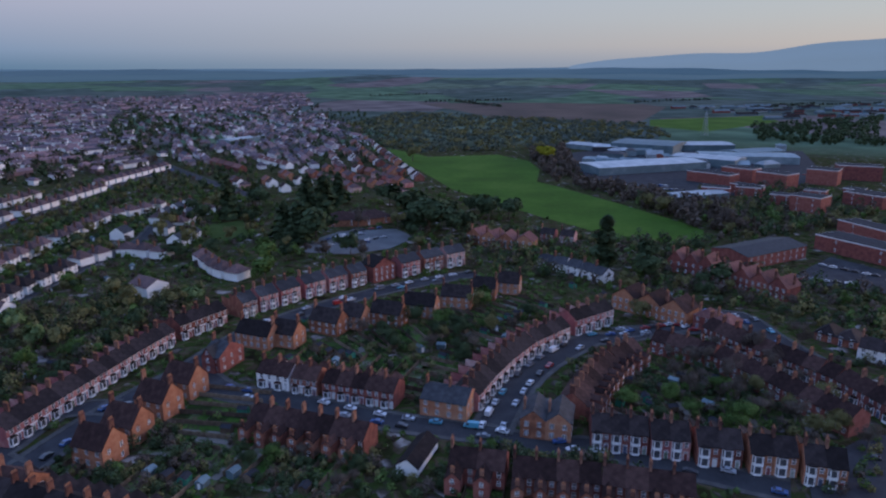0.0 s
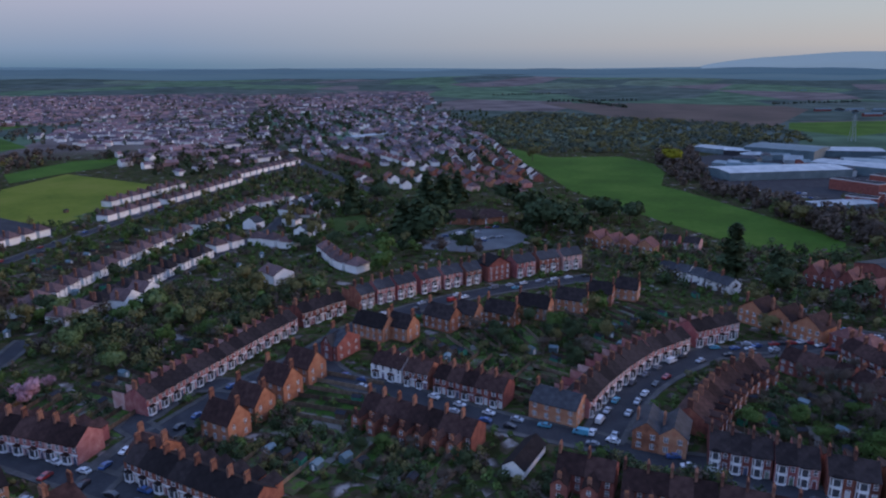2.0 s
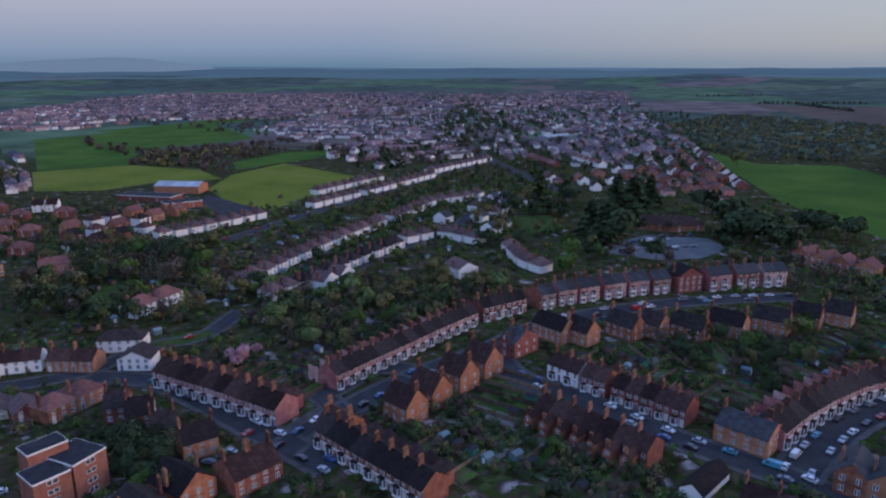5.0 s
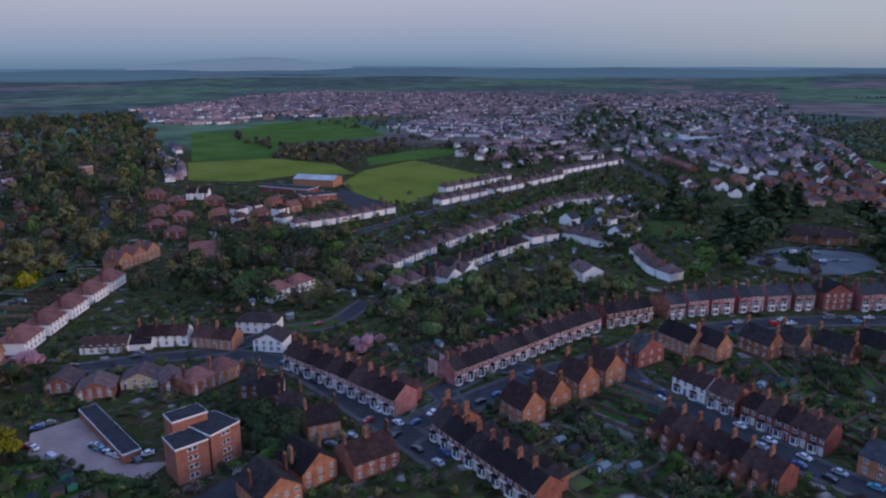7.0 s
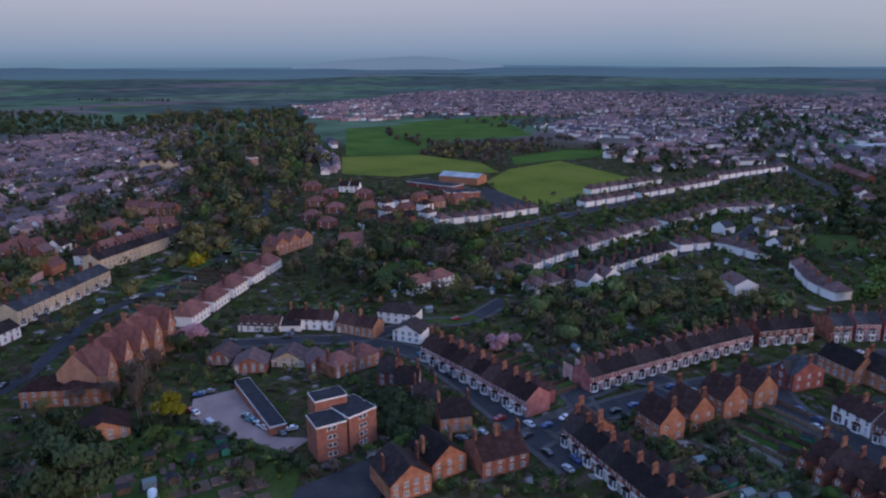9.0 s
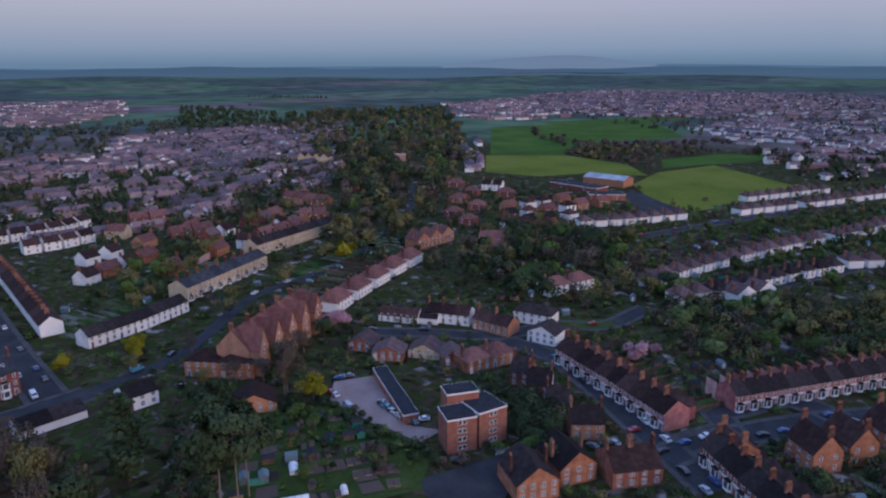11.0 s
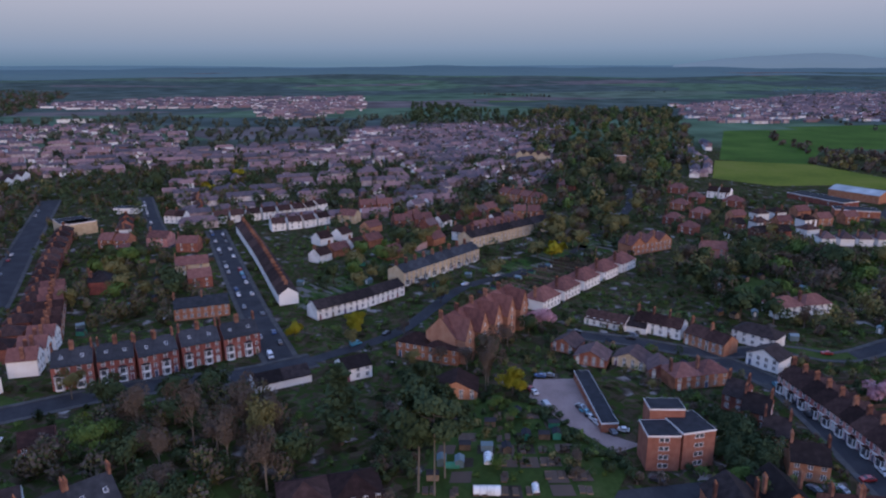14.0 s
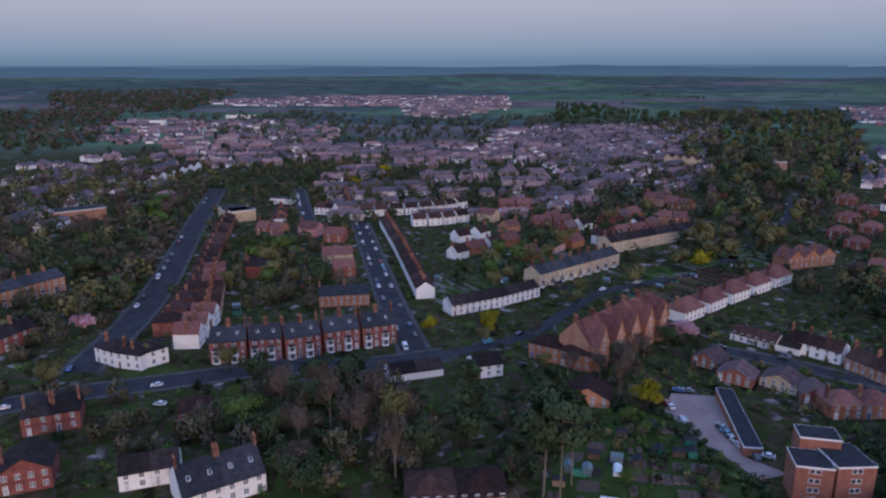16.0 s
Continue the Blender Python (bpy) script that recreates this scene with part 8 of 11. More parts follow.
row('school_building', 'brick school wing with flat roof', [(-381.1, 349.4), (-367.0, 371.3)], 20, 14, 5, 5, n=1, roof='flat', wall=BRICK, front='windows', stack='none')
patch('car_park', [(-369.9, 368.2), (-399.6, 410.8), (-307.2, 372.6), (-310.5, 341.3)], ASPHALT, 'asphalt school yard', 'car park')
tower = row("church_tower", "brown stone church tower with corner pinnacles", [(-603.2, 303.3), (-602.5, 312.4)], 7, 7, 15, 15, n=1, roof="flat", wall=CHURCH, front="none", stack="none")
pinnacles(tower, 9.0, 7, 13.4)
row('mansion', 'cream stone mansion with gables', [(-678.0, 229.2), (-655.9, 252.7)], 9, 12, 9, 13, n=4, roof='y', wall=CREAM, tile=TILE, front='windows', stack='one', side=0.2)
row('office_block', 'pale concrete block with flat roof', [(-434.3, -129.4), (-442.1, -115.3)], 20, 20, 8, 8, n=1, roof='flat', wall=CREAM, front='windows', stack='none')
row('office_block', 'pale modern building with flat roof', [(-1173.9, -461.3), (-1172.7, -437.8)], 20, 12, 9, 9, n=1, roof='flat', wall=RENDER, front='windows', stack='none', detail=0)
row('office_block', 'long white low building', [(-1315.9, -375.9), (-1313.0, -321.2)], 30, 14, 7, 7, n=1, roof='flat', wall=RENDER, front='windows', stack='none', detail=0)
row('clubhouse', 'large low brown-roofed hall among trees', [(-75.1, 427.1), (-54.0, 426.2), (-31.6, 439.1)], 30, 18, 4.5, 9, n=2, roof='hip', wall=BRICK_OR, tile=TILE, front='plain', stack='none')
patch("allotment_bed", [[-178.11, 42.84], [-177.31, 46.37], [-172.77, 44.56], [-173.61, 40.82]], LAWN, 'grassy allotment plot', "garden bed")
raised_bed(-174.73, 43.25, -104.2)
raised_bed(-175.14, 41.86, -104.2)
patch("allotment_bed", [[-172.32, 40.24], [-171.47, 44.05], [-166.9, 42.23], [-167.79, 38.21]], LAWN, 'grassy allotment plot', "garden bed")
shed(-170.31, 41.09, -99.2, 'wood')
patch("allotment_bed", [[-166.54, 37.65], [-165.64, 41.73], [-160.89, 39.84], [-161.82, 35.53]], LAWN, 'grassy allotment plot', "garden bed")
patch("allotment_bed", [[-160.75, 35.05], [-159.81, 39.41], [-155.72, 37.79], [-156.69, 33.23]], SOIL, 'dug brown allotment bed', "garden bed")
patch("allotment_bed", [[-154.96, 32.45], [-153.97, 37.09], [-148.79, 35.03], [-149.81, 30.15]], LAWN, 'grassy allotment plot', "garden bed")
shed(-152.2, 33.73, -104.2, 'glass')
patch("allotment_bed", [[-149.17, 29.86], [-148.14, 34.77], [-143.32, 32.86], [-144.39, 27.71]], LAWN, 'grassy allotment plot', "garden bed")
shed(-146.2, 30.24, -14.2, 'wood')
patch("allotment_bed", [[-143.38, 27.26], [-142.31, 32.45], [-137.38, 30.5], [-138.5, 25.07]], LAWN, 'grassy allotment plot', "garden bed")
raised_bed(-141.27, 29.23, -104.2)
raised_bed(-141.5, 27.42, -104.2)
patch("allotment_bed", [[-165.52, 42.29], [-164.62, 46.37], [-160.42, 44.94], [-161.34, 40.66]], SOIL, 'dug brown allotment bed', "garden bed")
raised_bed(-162.65, 44.43, -104.2)
raised_bed(-162.84, 41.52, -104.2)
patch("allotment_bed", [[-159.68, 40.01], [-158.74, 44.37], [-153.66, 42.64], [-154.64, 38.04]], LAWN, 'grassy allotment plot', "garden bed")
shed(-157.74, 41.24, -14.2, 'wood')
patch("allotment_bed", [[-153.84, 37.72], [-152.85, 42.36], [-148.76, 40.97], [-149.78, 36.14]], COMPOST, 'dark composted allotment bed', "garden bed")
shed(-150.62, 38.02, -104.2, 'glass')
patch("allotment_bed", [[-148.0, 35.44], [-146.97, 40.36], [-142.4, 38.8], [-143.46, 33.67]], SOIL, 'dug brown allotment bed', "garden bed")
patch("allotment_bed", [[-142.16, 33.16], [-141.08, 38.35], [-136.61, 36.83], [-137.72, 31.43]], LAWN, 'grassy allotment plot', "garden bed")
raised_bed(-139.76, 34.34, -104.2)
raised_bed(-138.94, 33.44, -104.2)
patch("allotment_bed", [[-170.39, 48.89], [-169.54, 52.7], [-165.01, 51.41], [-165.9, 47.39]], LAWN, 'grassy allotment plot', "garden bed")
shed(-167.86, 51.07, -14.2, 'wood')
patch("allotment_bed", [[-164.5, 46.93], [-163.6, 51.01], [-158.49, 49.56], [-159.43, 45.23]], LAWN, 'grassy allotment plot', "garden bed")
patch("allotment_bed", [[-158.61, 44.96], [-157.67, 49.32], [-153.43, 48.11], [-154.4, 43.56]], COMPOST, 'dark composted allotment bed', "garden bed")
shed(-155.9, 46.67, -14.2, 'glass')
patch("allotment_bed", [[-152.72, 42.99], [-151.73, 47.63], [-146.33, 46.09], [-147.36, 41.21]], LAWN, 'grassy allotment plot', "garden bed")
patch("allotment_bed", [[-146.83, 41.03], [-145.8, 45.94], [-140.91, 44.55], [-141.98, 39.41]], LAWN, 'grassy allotment plot', "garden bed")
patch("allotment_bed", [[-140.94, 39.06], [-139.86, 44.25], [-135.65, 43.05], [-136.76, 37.66]], COMPOST, 'dark composted allotment bed', "garden bed")
raised_bed(-137.62, 40.93, -104.2)
raised_bed(-138.41, 38.97, -104.2)
patch("allotment_bed", [[-163.48, 51.57], [-162.58, 55.65], [-157.54, 54.49], [-158.47, 50.18]], LAWN, 'grassy allotment plot', "garden bed")
raised_bed(-160.44, 53.77, -104.2)
raised_bed(-160.13, 51.37, -104.2)
patch("allotment_bed", [[-157.54, 49.92], [-156.6, 54.28], [-151.13, 53.02], [-152.11, 48.41]], SOIL, 'dug brown allotment bed', "garden bed")
shed(-153.97, 51.44, -99.2, 'wood')
patch("allotment_bed", [[-151.6, 48.26], [-150.61, 52.9], [-146.22, 51.89], [-147.24, 47.05]], SOIL, 'dug brown allotment bed', "garden bed")
raised_bed(-149.01, 49.07, -104.2)
raised_bed(-149.87, 48.29, -104.2)
patch("allotment_bed", [[-145.66, 46.61], [-144.62, 51.52], [-140.23, 50.52], [-141.3, 45.4]], LAWN, 'grassy allotment plot', "garden bed")
raised_bed(-143.12, 47.67, -104.2)
raised_bed(-142.1, 46.95, -104.2)
patch("allotment_bed", [[-139.71, 44.96], [-138.64, 50.15], [-133.66, 49.01], [-134.78, 43.59]], COMPOST, 'dark composted allotment bed', "garden bed")
raised_bed(-136.35, 47.97, -104.2)
raised_bed(-137.04, 45.65, -104.2)
patch("allotment_bed", [[-174.45, 58.89], [-173.64, 62.42], [-169.1, 61.62], [-169.94, 57.88]], LAWN, 'grassy allotment plot', "garden bed")
shed(-171.56, 60.39, -99.2, 'green')
patch("allotment_bed", [[-162.46, 56.21], [-161.57, 60.29], [-156.72, 59.44], [-157.66, 55.14]], COMPOST, 'dark composted allotment bed', "garden bed")
shed(-158.94, 58.51, -104.2, 'green')
patch("allotment_bed", [[-156.47, 54.87], [-155.53, 59.23], [-150.99, 58.43], [-151.97, 53.87]], COMPOST, 'dark composted allotment bed', "garden bed")
raised_bed(-153.07, 55.57, -104.2)
raised_bed(-154.61, 55.66, -104.2)
patch("allotment_bed", [[-150.48, 53.53], [-149.49, 58.17], [-144.72, 57.33], [-145.74, 52.48]], SOIL, 'dug brown allotment bed', "garden bed")
raised_bed(-147.42, 55.08, -104.2)
raised_bed(-148.59, 54.02, -104.2)
patch("allotment_bed", [[-144.48, 52.2], [-143.45, 57.11], [-138.46, 56.23], [-139.53, 51.09]], LAWN, 'grassy allotment plot', "garden bed")
patch("allotment_bed", [[-138.49, 50.86], [-137.42, 56.05], [-132.28, 55.14], [-133.39, 49.72]], LAWN, 'grassy allotment plot', "garden bed")
raised_bed(-135.43, 52.85, -104.2)
raised_bed(-135.83, 51.17, -104.2)
patch("allotment_bed", [[-173.53, 62.9], [-172.73, 66.43], [-168.22, 65.88], [-169.06, 62.14]], SOIL, 'dug brown allotment bed', "garden bed")
raised_bed(-170.38, 63.8, -104.2)
raised_bed(-170.72, 63.02, -104.2)
patch("allotment_bed", [[-167.49, 61.88], [-166.64, 65.68], [-161.16, 65.01], [-162.05, 60.95]], LAWN, 'grassy allotment plot', "garden bed")
patch("allotment_bed", [[-161.44, 60.85], [-160.55, 64.94], [-155.56, 64.32], [-156.49, 60.01]], LAWN, 'grassy allotment plot', "garden bed")
shed(-158.05, 63.26, -14.2, 'wood')
patch("allotment_bed", [[-155.4, 59.83], [-154.46, 64.19], [-149.03, 63.52], [-150.01, 58.91]], LAWN, 'grassy allotment plot', "garden bed")
raised_bed(-152.31, 61.1, -104.2)
raised_bed(-152.24, 60.35, -104.2)
patch("allotment_bed", [[-149.36, 58.8], [-148.37, 63.44], [-144.03, 62.91], [-145.05, 58.07]], SOIL, 'dug brown allotment bed', "garden bed")
raised_bed(-146.67, 60.99, -104.2)
raised_bed(-146.81, 58.75, -104.2)
patch("allotment_bed", [[-143.31, 57.78], [-142.28, 62.69], [-136.94, 62.04], [-138.01, 56.88]], SOIL, 'dug brown allotment bed', "garden bed")
raised_bed(-140.5, 60.96, -104.2)
raised_bed(-140.84, 57.8, -104.2)
patch("allotment_bed", [[-137.27, 56.76], [-136.19, 61.95], [-131.74, 61.4], [-132.85, 56.01]], SOIL, 'dug brown allotment bed', "garden bed")
patch("allotment_bed", [[-172.62, 66.91], [-171.81, 70.44], [-166.68, 70.08], [-167.53, 66.32]], COMPOST, 'dark composted allotment bed', "garden bed")
patch("allotment_bed", [[-166.52, 66.2], [-165.67, 70.01], [-161.5, 69.72], [-162.38, 65.72]], SOIL, 'dug brown allotment bed', "garden bed")
shed(-163.22, 68.03, -14.2, 'green')
patch("allotment_bed", [[-160.43, 65.49], [-159.53, 69.58], [-154.98, 69.26], [-155.91, 64.97]], LAWN, 'grassy allotment plot', "garden bed")
shed(-157.7, 66.61, -104.2, 'green')
patch("allotment_bed", [[-154.33, 64.78], [-153.39, 69.14], [-148.96, 68.83], [-149.93, 64.27]], SOIL, 'dug brown allotment bed', "garden bed")
raised_bed(-151.85, 67.77, -104.2)
raised_bed(-151.7, 64.8, -104.2)
patch("allotment_bed", [[-148.24, 64.07], [-147.25, 68.71], [-142.18, 68.35], [-143.2, 63.49]], LAWN, 'grassy allotment plot', "garden bed")
patch("allotment_bed", [[-142.14, 63.36], [-141.11, 68.28], [-136.3, 67.94], [-137.37, 62.81]], SOIL, 'dug brown allotment bed', "garden bed")
raised_bed(-138.93, 66.16, -104.2)
raised_bed(-140.09, 63.4, -104.2)
patch("allotment_bed", [[-136.05, 62.65], [-134.97, 67.84], [-129.68, 67.47], [-130.79, 62.04]], LAWN, 'grassy allotment plot', "garden bed")
raised_bed(-132.78, 65.04, -104.2)
raised_bed(-133.5, 63.54, -104.2)
patch('side_street', [(101.6, 161.8), (116.1, 170.9), (138.5, 167.9), (117.3, 138.3), (84.0, 138.4), (88.4, 149.6)], ASPHALT, 'dark asphalt street end with a parked car', 'road')
cars_along([(107.7, 159.1), (116.1, 156.4)], 0, 6, 1)
cars_along([(-174.3, 79.2), (-162.3, 80.5)], 0, 2.6, 1)
cars_along([(-186.3, 69.7), (-172.1, 70.2)], 0, 7, 1)
polytunnel(-138.0, 41.5, -14.2, 6.5, 3, RENDER, 'white plastic polytunnel on an allotment')
polytunnel(-150.4, 36.0, -14.2, 4, 2.2, GREENPAINT, 'green netted polytunnel on an allotment')
polytunnel(-151.1, 45.7, -104.2, 4.5, 2.4, RENDER, 'white plastic polytunnel on an allotment')
polytunnel(-136.3, 53.0, -104.2, 3.5, 1.8, RENDER, 'small white plastic polytunnel')
patch('works_yard', [(139.3, 799.5), (217.6, 854.6), (418.9, 816.1), (362.6, 670.3), (264.1, 522.5), (200.0, 535.2), (127.5, 611.3)], ASPHALT, 'grey asphalt yards between warehouses', 'yard')
row('warehouse', 'low industrial unit with shallow sheet roof', [(306.1, 684.9), (310.7, 674.2)], 60, 22.113280470904787, 4.3897297632061605, 8.18030423145976, n=1, roof='hip', wall=METAL_B, tile=METAL_W, front='none', stack='none', detail=0)
row('warehouse', 'low industrial unit with shallow sheet roof', [(265.4, 725.7), (279.3, 715.6)], 60, 16.80336620280078, 4.979401886120198, 8.973500771875244, n=1, roof='x', wall=METAL_B, tile=METAL_B, front='none', stack='none', detail=0)
row('warehouse', 'low industrial unit with shallow sheet roof', [(203.4, 773.5), (213.5, 772.2)], 60, 25.67448017799124, 6.796809330293418, 7.892824730761234, n=1, roof='hip', wall=METAL_B, tile=SLATE_BL, front='none', stack='none', detail=0)
row('warehouse', 'low industrial unit with shallow sheet roof', [(294.8, 844.7), (310.3, 840.4)], 60, 15.853595113935059, 6.759274244943493, 7.827441783351527, n=1, roof='x', wall=SLATE_BL, tile=METAL_B, front='none', stack='none', detail=0)
row('warehouse', 'low industrial unit with shallow sheet roof', [(188.1, 784.4), (213.4, 786.2)], 60, 14.081457748990763, 5.549574752909702, 8.585349580476572, n=1, roof='hip', wall=SLATE_BL, tile=METAL_W, front='none', stack='none', detail=0)
row('warehouse', 'low industrial unit with shallow sheet roof', [(270.2, 719.6), (291.1, 716.0)], 60, 19.822849616873082, 6.493479081887973, 8.34229674159219, n=1, roof='x', wall=BRICK_RED, tile=SLATE_BL, front='none', stack='none', detail=0)
row('warehouse', 'low industrial unit with shallow sheet roof', [(276.0, 678.1), (296.5, 672.3)], 60, 16.262384339502432, 4.423450998256513, 8.31706802760317, n=1, roof='x', wall=SLATE_BL, tile=METAL_B, front='none', stack='none', detail=0)
row('warehouse', 'low industrial unit with shallow sheet roof', [(263.6, 828.3), (272.1, 825.3)], 60, 19.536498737124116, 4.131858770162264, 8.876030404872267, n=1, roof='hip', wall=METAL_B, tile=METAL_W, front='none', stack='none', detail=0)
row('warehouse', 'low industrial unit with shallow sheet roof', [(174.5, 818.7), (202.2, 813.6)], 60, 24.890961761743657, 6.401182374136568, 8.106239064811325, n=1, roof='x', wall=SLATE_BL, tile=METAL_W, front='none', stack='none', detail=0)
row('warehouse', 'low industrial unit with shallow sheet roof', [(172.1, 765.9), (193.8, 753.0)], 60, 18.671458030862695, 4.951643938763745, 7.78717757485292, n=1, roof='hip', wall=METAL_B, tile=SLATE_BL, front='none', stack='none', detail=0)
row('warehouse', 'low industrial unit with shallow sheet roof', [(159.8, 706.8), (168.5, 707.6)], 60, 15.18163052324696, 6.061102106066369, 7.983123373876543, n=1, roof='x', wall=METAL_W, tile=METAL_W, front='none', stack='none', detail=0)
row('warehouse', 'low industrial unit with shallow sheet roof', [(155.7, 714.6), (165.1, 710.0)], 60, 15.507751003263497, 4.593186543167402, 8.295527825639377, n=1, roof='x', wall=METAL_B, tile=METAL_W, front='none', stack='none', detail=0)
row('warehouse', 'low industrial unit with shallow sheet roof', [(274.8, 697.8), (291.8, 692.8)], 60, 24.093746802496984, 5.602014280225347, 7.827515619206641, n=1, roof='x', wall=METAL_W, tile=METAL_B, front='none', stack='none', detail=0)
row('warehouse', 'low industrial unit with shallow sheet roof', [(354.6, 728.5), (369.9, 729.4)], 60, 20.443784955217225, 6.671927860143042, 7.792027766460302, n=1, roof='x', wall=METAL_B, tile=METAL_B, front='none', stack='none', detail=0)
row('warehouse', 'low industrial unit with shallow sheet roof', [(391.6, 822.0), (401.2, 818.7)], 60, 18.08716127015918, 6.823570871836631, 8.314915144331035, n=1, roof='hip', wall=METAL_W, tile=METAL_B, front='none', stack='none', detail=0)
row('warehouse', 'low industrial unit with shallow sheet roof', [(228.4, 720.9), (237.2, 721.6)], 60, 21.55336392675509, 6.7341189195433415, 8.952567395135649, n=1, roof='x', wall=BRICK_RED, tile=METAL_B, front='none', stack='none', detail=0)
row('warehouse', 'low industrial unit with shallow sheet roof', [(338.7, 754.2), (343.4, 744.5)], 60, 20.587088385280524, 6.715303441183467, 8.2219153733539, n=1, roof='x', wall=METAL_W, tile=METAL_B, front='none', stack='none', detail=0)
row('warehouse', 'low industrial unit with shallow sheet roof', [(175.0, 697.0), (197.7, 685.8)], 60, 13.333449930823614, 4.185835245276621, 8.927242405872407, n=1, roof='x', wall=METAL_B, tile=METAL_B, front='none', stack='none', detail=0)
row('warehouse', 'low industrial unit with shallow sheet roof', [(220.9, 759.0), (238.5, 755.2)], 60, 20.41301719266292, 4.039738013610385, 8.551545136133704, n=1, roof='x', wall=METAL_W, tile=METAL_W, front='none', stack='none', detail=0)
row('warehouse', 'low industrial unit with shallow sheet roof', [(237.8, 711.9), (253.6, 712.6)], 60, 14.3110733280124, 5.537682394512351, 7.523126490306445, n=1, roof='x', wall=SLATE_BL, tile=METAL_B, front='none', stack='none', detail=0)
row('warehouse', 'low industrial unit with shallow sheet roof', [(237.1, 674.7), (258.7, 674.2)], 60, 24.75818639716384, 6.233304718352347, 8.666981970817263, n=1, roof='x', wall=METAL_W, tile=SLATE_BL, front='none', stack='none', detail=0)
row('warehouse', 'low industrial unit with shallow sheet roof', [(341.2, 717.5), (359.1, 708.4)], 60, 17.680437109586617, 6.167903062361868, 7.605827482014891, n=1, roof='x', wall=BRICK_RED, tile=METAL_W, front='none', stack='none', detail=0)
row('warehouse', 'low industrial unit with shallow sheet roof', [(149.6, 690.0), (172.6, 679.4)], 60, 12.693977335464215, 4.818926579013668, 8.94213662295893, n=1, roof='x', wall=BRICK_RED, tile=METAL_B, front='none', stack='none', detail=0)
row('warehouse', 'low industrial unit with shallow sheet roof', [(297.2, 739.4), (314.6, 736.6)], 60, 25.998418219136667, 5.926795785424532, 8.551876043374953, n=1, roof='x', wall=METAL_B, tile=METAL_B, front='none', stack='none', detail=0)
row('warehouse', 'low industrial unit with shallow sheet roof', [(275.8, 711.4), (287.5, 708.7)], 60, 12.706397046582948, 4.586338281214451, 8.063515059770422, n=1, roof='x', wall=BRICK_RED, tile=SLATE_BL, front='none', stack='none', detail=0)
row('warehouse', 'low industrial unit with shallow sheet roof', [(214.4, 782.8), (233.1, 779.1)], 60, 19.289446353552485, 6.53915446985748, 7.649459544249019, n=1, roof='x', wall=METAL_B, tile=METAL_B, front='none', stack='none', detail=0)
cars_along([(132.8, 589.9), (185.1, 572.0)], 0, 4, 0.8)
cars_along([(151.7, 569.7), (192.8, 553.0)], 0, 4, 0.8)
cars_along([(321.7, 641.8), (342.1, 621.2)], 0, 4, 0.8)
row('office_block', 'red-brick works wing with flat roof', [(198.6, 531.4), (216.1, 521.7)], 30, 12, 8, 8, n=1, roof='flat', wall=BRICK_RED, front='windows', stack='none', storeys=3, detail=1)
row('office_block', 'red-brick works wing with flat roof', [(224.7, 531.1), (241.9, 521.4)], 30, 12, 8, 8, n=1, roof='flat', wall=BRICK_RED, front='windows', stack='none', storeys=3, detail=1)
row('office_block', 'red-brick works wing with flat roof', [(236.3, 498.9), (248.9, 490.3)], 30, 12, 8, 8, n=1, roof='flat', wall=BRICK_RED, front='windows', stack='none', storeys=3, detail=1)
row('office_block', 'red-brick works wing with flat roof', [(269.3, 515.7), (280.9, 506.6)], 30, 12, 8, 8, n=1, roof='flat', wall=BRICK_RED, front='windows', stack='none', storeys=3, detail=1)
row('office_block', 'red-brick works wing with flat roof', [(302.7, 522.4), (312.6, 513.1)], 30, 12, 8, 8, n=1, roof='flat', wall=BRICK_RED, front='windows', stack='none', storeys=3, detail=1)
row('warehouse', 'long dark far building by the fields', [(-853.9, 2985.4), (-663.6, 3043.5)], 60, 20, 9, 9, n=1, roof='flat', wall=SLATE, front='none', stack='none', detail=0)
tree('cypress', 78.5, 326.0, 28, 1.6)
tree('conifer', -140.2, 449.8, 28, 1.0)
tree('conifer', -95.4, 483.1, 26.4, 1.25)
tree('conifer', -81.9, 473.1, 28.799999999999997, 1.25)
tree('conifer', -76.5, 503.8, 24.0, 1.25)
tree('conifer', -93.1, 399.3, 24.0, 1.25)
tree('conifer', -82.0, 385.6, 26.4, 1.25)
tree('dark', -72.4, 385.6, 21.599999999999998, 1.25)
tree('conifer', -17.6, 428.6, 24.0, 1.25)
tree('dark', -8.5, 413.0, 21.599999999999998, 1.25)
tree('dark', 5.1, 398.4, 18.0, 1.25)
tree('dark', 29.6, 444.7, 16.8, 1.25)
tree('dark', 42.8, 448.0, 14.399999999999999, 1.25)
tree('dark', -129.4, 483.5, 16.8, 1.25)
tree('dark', -23.8, 445.2, 19.2, 1.25)
tree('dark', -38.4, 492.7, 16.8, 1.25)
tree('dark', 95.8, 309.4, 14, 1.1)
tree('broadleaf', -84.0, 315.0, 12, 1.2)
tree('yellow', -184.5, 63.1, 8.5, 1.1)
tree('yellow', -319.0, 128.1, 11, 1.0)
tree('blossom', -236.0, 91.2, 7.5, 1.3)
tree('blossom', -155.4, 166.6, 7, 1.3)
tree('blossom', -248.9, -130.0, 7, 1.0)
tree('pale', -146.5, 233.0, 9, 0.9)
tree('pale', -160.2, 230.4, 8, 0.9)
tree('pale', -144.5, 214.0, 6, 0.9)
tree('pine', -141.6, 25.8, 28, 0.8)
tree('pine', -139.4, 29.2, 26, 0.75)
tree('pine', -145.8, 33.2, 23, 0.8)
tree('cypress', -167.1, 10.0, 23, 1.6)
tree('broadleaf', -174.4, -52.1, 11, 1.0)
tree('bare', -178.9, -42.1, 19, 0.62)
